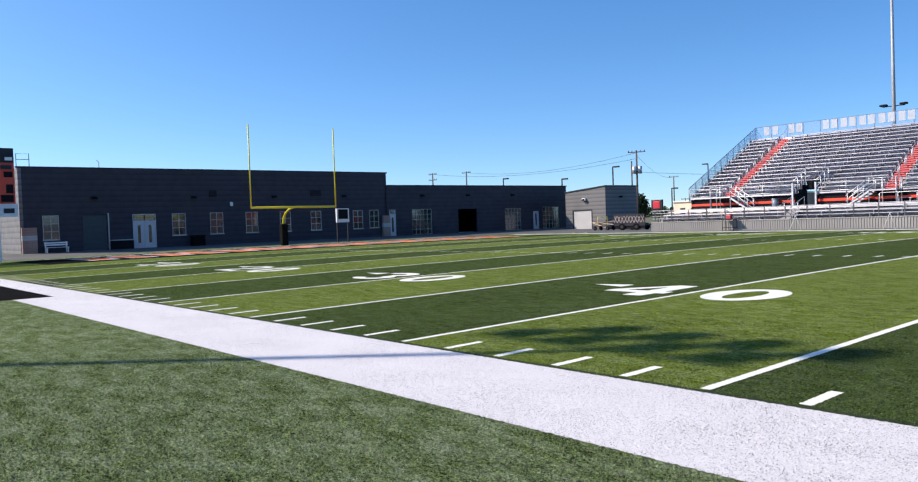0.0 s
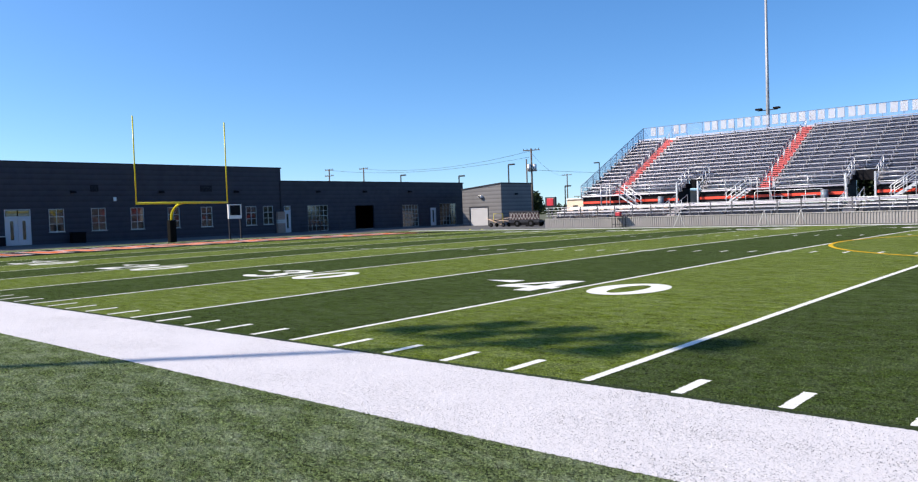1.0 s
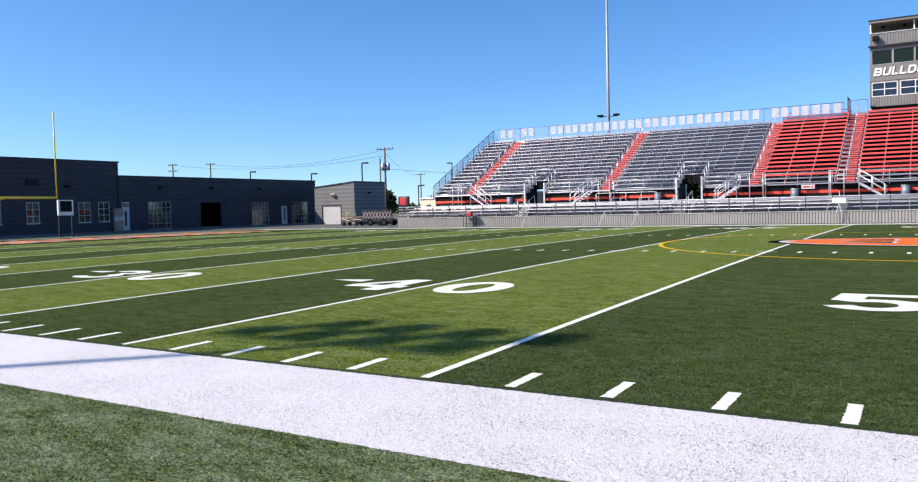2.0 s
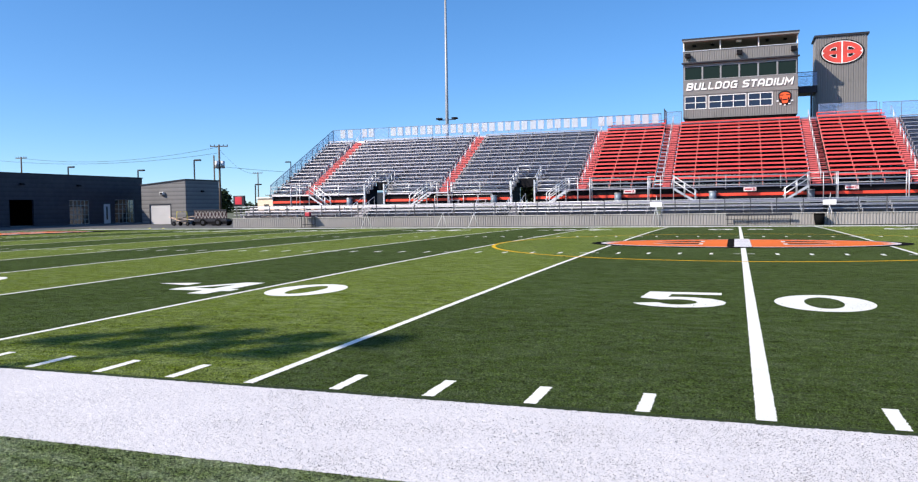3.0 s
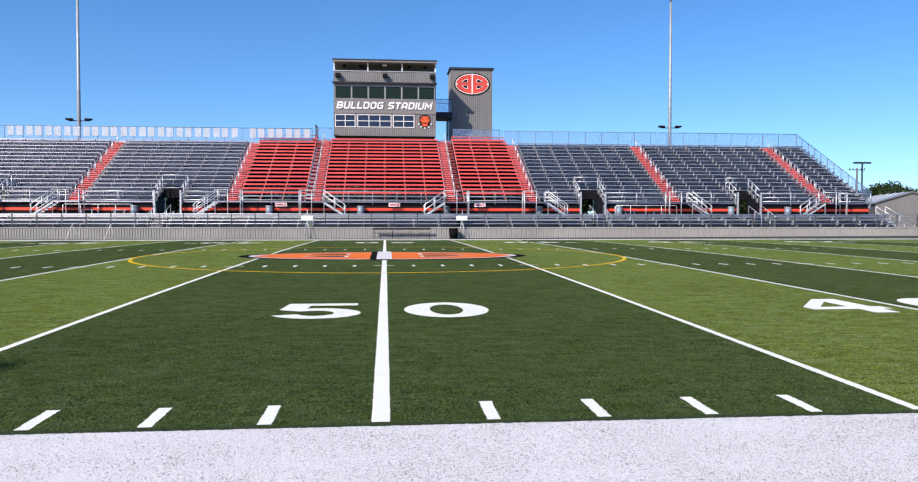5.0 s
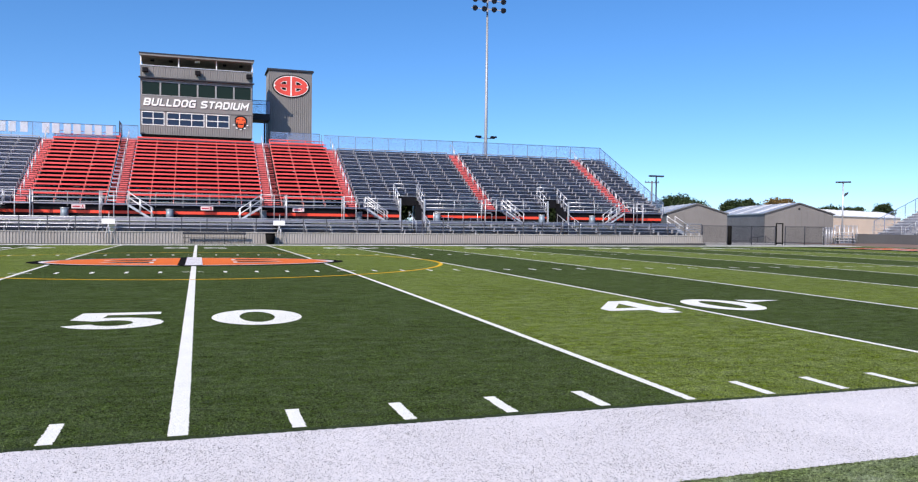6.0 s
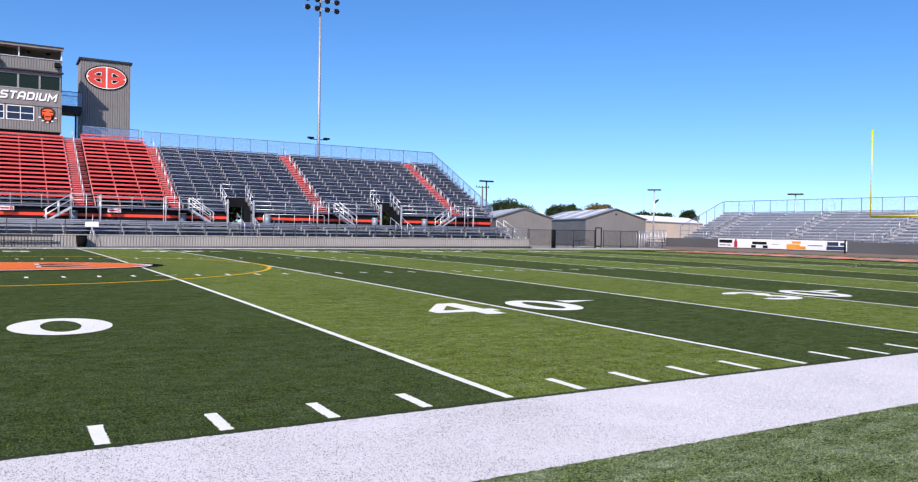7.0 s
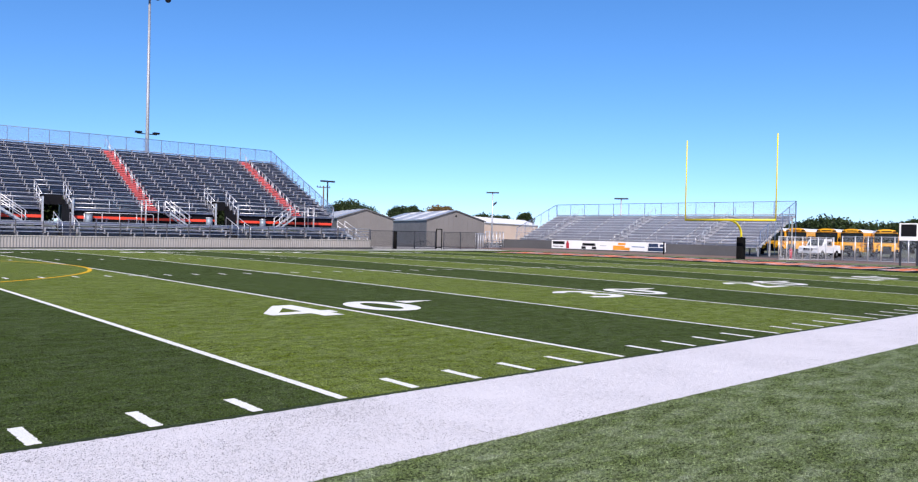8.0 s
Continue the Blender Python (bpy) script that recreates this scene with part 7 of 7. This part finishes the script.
# ---- trees ----
def tree(x, y, h, r, seed, leaf=LEAF, label="leafy green tree far behind the field", clumps=26, per=38):
    rnd = random.Random(seed)
    t = thing("tree", label, "tree", pose(x, y, -0.06), "distant trees")
    trunk = Geo().tube([(0, 0, 0), (0.1, 0.05, h * 0.3), (0.0, 0.1, h * 0.62)], r * 0.09 + 0.08, 8, 0.07)
    tips = []
    for i in range(6):
        a = 2 * math.pi * i / 6 + rnd.uniform(-0.4, 0.4)
        q = (math.cos(a) * r * rnd.uniform(0.4, 0.7), math.sin(a) * r * rnd.uniform(0.4, 0.7), h * rnd.uniform(0.5, 0.8))
        trunk.tube([(0.05, 0.05, h * 0.3), (q[0] * 0.5, q[1] * 0.5, (h * 0.3 + q[2]) / 2 + 0.2), q], 0.10, 5, 0.03)
        tips.append(q)
    part("trunk", trunk, BARK, t)
    crown_ = Geo()
    for i in range(clumps):
        a, v = rnd.uniform(0, 2 * math.pi), rnd.uniform(-1, 1)
        rr = r * math.sqrt(max(0.05, 1 - v * v * 0.8)) * rnd.uniform(0.35, 0.95)
        c = Vector((math.cos(a) * rr, math.sin(a) * rr, h * 0.66 + v * h * 0.30))
        cr = r * rnd.uniform(0.22, 0.42)
        for k in range(per):
            d = Vector((rnd.gauss(0, 1), rnd.gauss(0, 1), rnd.gauss(0, 0.8))).normalized() * cr * rnd.uniform(0.5, 1.05)
            p0, s = c + d, rnd.uniform(0.09, 0.17) * (0.6 + r * 0.12)
            e1 = Vector((rnd.gauss(0, 1), rnd.gauss(0, 1), rnd.gauss(0, 1))).normalized() * s
            e2 = e1.cross(Vector((rnd.gauss(0, 1), rnd.gauss(0, 1), rnd.gauss(0, 1))).normalized()).normalized() * s
            crown_.poly([p0 - e1 - e2, p0 + e1 - e2 * 0.6, p0 + e1 * 0.7 + e2, p0 - e1 * 0.8 + e2 * 0.8])
    part("crown", crown_, leaf, t)
    return t


def on_ray(yaw, d):
    """A place d metres from where the walk begins, at a compass angle from +y towards +x."""
    return d * math.sin(radians(yaw)), -6.1 + d * math.cos(radians(yaw))


TREES = [(34.0, 195, 10.4, 5.6, 0), (35.1, 200, 9.2, 5.4, 0), (32.7, 205, 8.8, 5.5, 0), (37.9, 200, 9.4, 4.2, 0), (38.7, 205, 10.0, 3.8, 0), (40.8, 198, 9.8, 4.5, 1), (44.0, 210, 8.4, 3.5, 0), (45.3, 215, 7.8, 3.5, 0), (47.0, 220, 9.2, 2.8, 0), (50.5, 225, 7.0, 4.0, 0)]
TREES_EAST = [(64.0, 150, 6.2, 4.5, 0), (65.2, 155, 6.0, 5.0, 0), (67.5, 150, 7.6, 5.0, 0), (66.4, 160, 7.0, 4.5, 0), (69.3, 155, 6.2, 5.0, 0), (71.0, 160, 6.4, 5.0, 0), (72.4, 150, 7.4, 4.2, 0), (73.8, 155, 6.6, 5.0, 0), (75.5, 150, 7.4, 5.0, 0)]
TREES_WEST = [(-37.0, 125, 5.6, 2.7, 0), (-37.9, 130, 5.0, 2.4, 0)]
for n, (yaw, d, h, r, kind_) in enumerate(TREES + TREES_EAST + TREES_WEST):
    x, y = on_ray(yaw, d)
    tree(x, y, h * (0.68 if yaw > 60 else 0.82), r * 0.9, 100 + n, LEAF_RUST if kind_ else LEAF, "tree with turning rust green leaves" if kind_ else "leafy green tree far behind the field", 84, 120)
for n, x in enumerate((-24.4, -22.2, -20.0, 19.0, 21.2, 23.4, 25.6, 38.5, 41.5, 43.6, 45.2)):
    tree(x, 84 + (n % 3) * 2.0, 6.5, 3.0, 300 + n, label="leafy green tree behind the grandstand", clumps=60, per=90)
woods = Geo()
rnd = random.Random(9)
for yaw0, yaw1, d, hh in ((60, 80, 260, 7.5), (30, 58, 320, 6.0), (-48, -20, 380, 6.0), (-75, -48, 420, 6.5)):
    n = int((yaw1 - yaw0) * 300)
    for i in range(n):
        x, y = on_ray(rnd.uniform(yaw0, yaw1), d + rnd.uniform(-12, 12))
        lump = hh * (0.7 + 0.3 * noise.noise(Vector((x * 0.05, y * 0.05, 0.3))) + 0.25 * noise.noise(Vector((x * 0.2, y * 0.2, 1.7))))
        p0 = Vector((x, y, rnd.uniform(-0.2, 1.0) ** 1.0 * lump))
        s = rnd.uniform(0.22, 0.5)
        e1 = Vector((rnd.gauss(0, 1), rnd.gauss(0, 1), rnd.gauss(0, 0.6))).normalized() * s
        e2 = e1.cross(Vector((rnd.gauss(0, 1), rnd.gauss(0, 1), rnd.gauss(0, 1))).normalized()).normalized() * s
        woods.poly([p0 - e1 - e2, p0 + e1 - e2, p0 + e1 + e2, p0 - e1 + e2])
tagged(part("far_woods", woods, LEAF), "dark green line of far woods", "trees", kind="stuff")
# low far buildings past the end of the grandstand
for x, y, w, h, mat_, lab in ((-66, 118, 12, 4.2, BRICK, "low red brick building far off"), (-84, 130, 16, 3.8, TAN, "low tan building far off")):
    fb = thing("far_building", lab, "building", pose(x, y, -0.05))
    part("wall", wall_panels(-w / 2, w / 2, 0, h, [(-w / 2 + 1.5 + 2.4 * i, -w / 2 + 2.7 + 2.4 * i, 1.2, 2.6) for i in range(int((w - 2) / 2.4))]), mat_, fb)
    part("roof", Geo().box(-w / 2 - 0.3, w / 2 + 0.3, -0.3, 8.0, h, h + 0.25), WHITE, fb)
    part("wall", Geo().box(-w / 2, w / 2, 7.6, 7.9, 0, h).box(-w / 2, -w / 2 + 0.3, 0.26, 7.59, 0, h).box(w / 2 - 0.3, w / 2, 0.26, 7.59, 0, h), mat_, fb)
    for i in range(int((w - 2) / 2.4)):
        part("window", Geo().box(-w / 2 + 1.5 + 2.4 * i, -w / 2 + 2.7 + 2.4 * i, 0.1, 0.13, 1.2, 2.6), GLASS, fb)


# ---- turf fibres along the near side line ----
def fibres(name, mat, count, x0, x1, y0, y1, keep, seed, label, width=0.005, tall=(0.009, 0.022), reach=15.0):
    """Single leaning fibres strewn over a patch, thinning out towards its far ends."""
    r = np.random.default_rng(seed)
    x = r.uniform(x0, x1, count)
    y = r.uniform(y0, y1, count)
    far = np.hypot(x, y + 6.1)
    ok = keep(x, y) & (r.uniform(0, 1, count) < np.clip((reach - far) / (reach - 5.0), 0, 1) ** 1.3)
    x, y = x[ok], y[ok]
    n = len(x)
    base = np.where((y > 0) & (y < WIDE), CROWN * (1 - (1 - y / (WIDE / 2)) ** 2), 0.0)
    a = r.uniform(0, 2 * math.pi, n)
    lean = r.uniform(0.55, 1.3, n)
    h = r.uniform(tall[0], tall[1], n)
    b = a + math.pi / 2 + r.uniform(-0.5, 0.5, n)
    co = np.empty((n, 3, 3), dtype=np.float32)
    w = width * r.uniform(0.6, 1.3, n)
    for k, sgn in ((0, -0.5), (1, 0.5)):
        co[:, k, 0] = x + sgn * w * np.cos(b)
        co[:, k, 1] = y + sgn * w * np.sin(b)
        co[:, k, 2] = base - 0.001
    co[:, 2, 0] = x + h * np.sin(lean) * np.cos(a)
    co[:, 2, 1] = y + h * np.sin(lean) * np.sin(a)
    co[:, 2, 2] = base + h * np.cos(lean) + 0.004
    me = bpy.data.meshes.new(name)
    me.vertices.add(3 * n)
    me.vertices.foreach_set("co", co.ravel())
    me.loops.add(3 * n)
    me.loops.foreach_set("vertex_index", np.arange(3 * n, dtype=np.int32))
    me.polygons.add(n)
    me.polygons.foreach_set("loop_start", np.arange(0, 3 * n, 3, dtype=np.int32))
    me.polygons.foreach_set("loop_total", np.full(n, 3, dtype=np.int32))
    me.materials.append(mat)
    me.update(calc_edges=True)
    return part(name, me, None, field, label, "stuff")


def open_turf(x, y):
    """True where no line or tick is painted."""
    off = np.abs((x + 2.5 * Y) % (5 * Y) - 2.5 * Y)
    wide_ = np.where(np.abs(x) < 1.0, 0.085, 0.06)
    tick = np.abs((x + 0.5 * Y) % Y - 0.5 * Y)
    return (off > wide_) & ~((tick < 0.065) & (y > 0.09) & (y < 0.71))


FIBRE = blade_material("banded fibres", True)
FIBRE_SIDE = blade_material("green fibres", False)
FIBRE_WHITE = blade_material("white fibres", False, (0.765, 0.73, 0.74))
fibres("turf_fibres", FIBRE, 850000, -14, 14, -0.01, 8.8, open_turf, 1, "single green turf fibres")
fibres("turf_fibres", FIBRE_SIDE, 620000, -15, 14, -5.6, -1.89, lambda x, y: np.hypot(x, y + 6.1) > 4.0, 2, "single green turf fibres")
fibres("turf_fibres", FIBRE_WHITE, 60000, -14, 14, -1.88, -0.02, lambda x, y: np.abs(x) < 40, 3, "single white turf fibres", 0.006, (0.006, 0.016))


# dark rubber granules lying between the white fibres
r = np.random.default_rng(8)
n = 30000
gx, gy = r.uniform(-4.2, 4.8, n), r.uniform(-1.86, -0.05, n)
clump_ = np.sin(gx * 2.3 + np.sin(gy * 3.1) * 1.7) * np.sin(gy * 4.7 + gx * 0.9)
ok = r.uniform(-1.1, 1.3, n) < clump_ + 0.4 * gx / (1 + np.abs(gx))
gx, gy = gx[ok], gy[ok]
grain = Geo()
for x, y, k, a in zip(gx, gy, r.uniform(0.002, 0.0052, len(gx)), r.uniform(0, 6.28, len(gx))):
    c, d = k * math.cos(a), k * math.sin(a)
    grain.faces([(x + c, y + d, 0.006), (x - d, y + c, 0.007), (x - c, y - d, 0.006), (x, y, 0.006 + 1.3 * k)], [(0, 1, 3), (1, 2, 3), (2, 0, 3)])
part("rubber_granules", grain, surface("grey rubber granules", (0.16, 0.16, 0.165), 0.9), field, "dark rubber granules in the white border", "stuff")
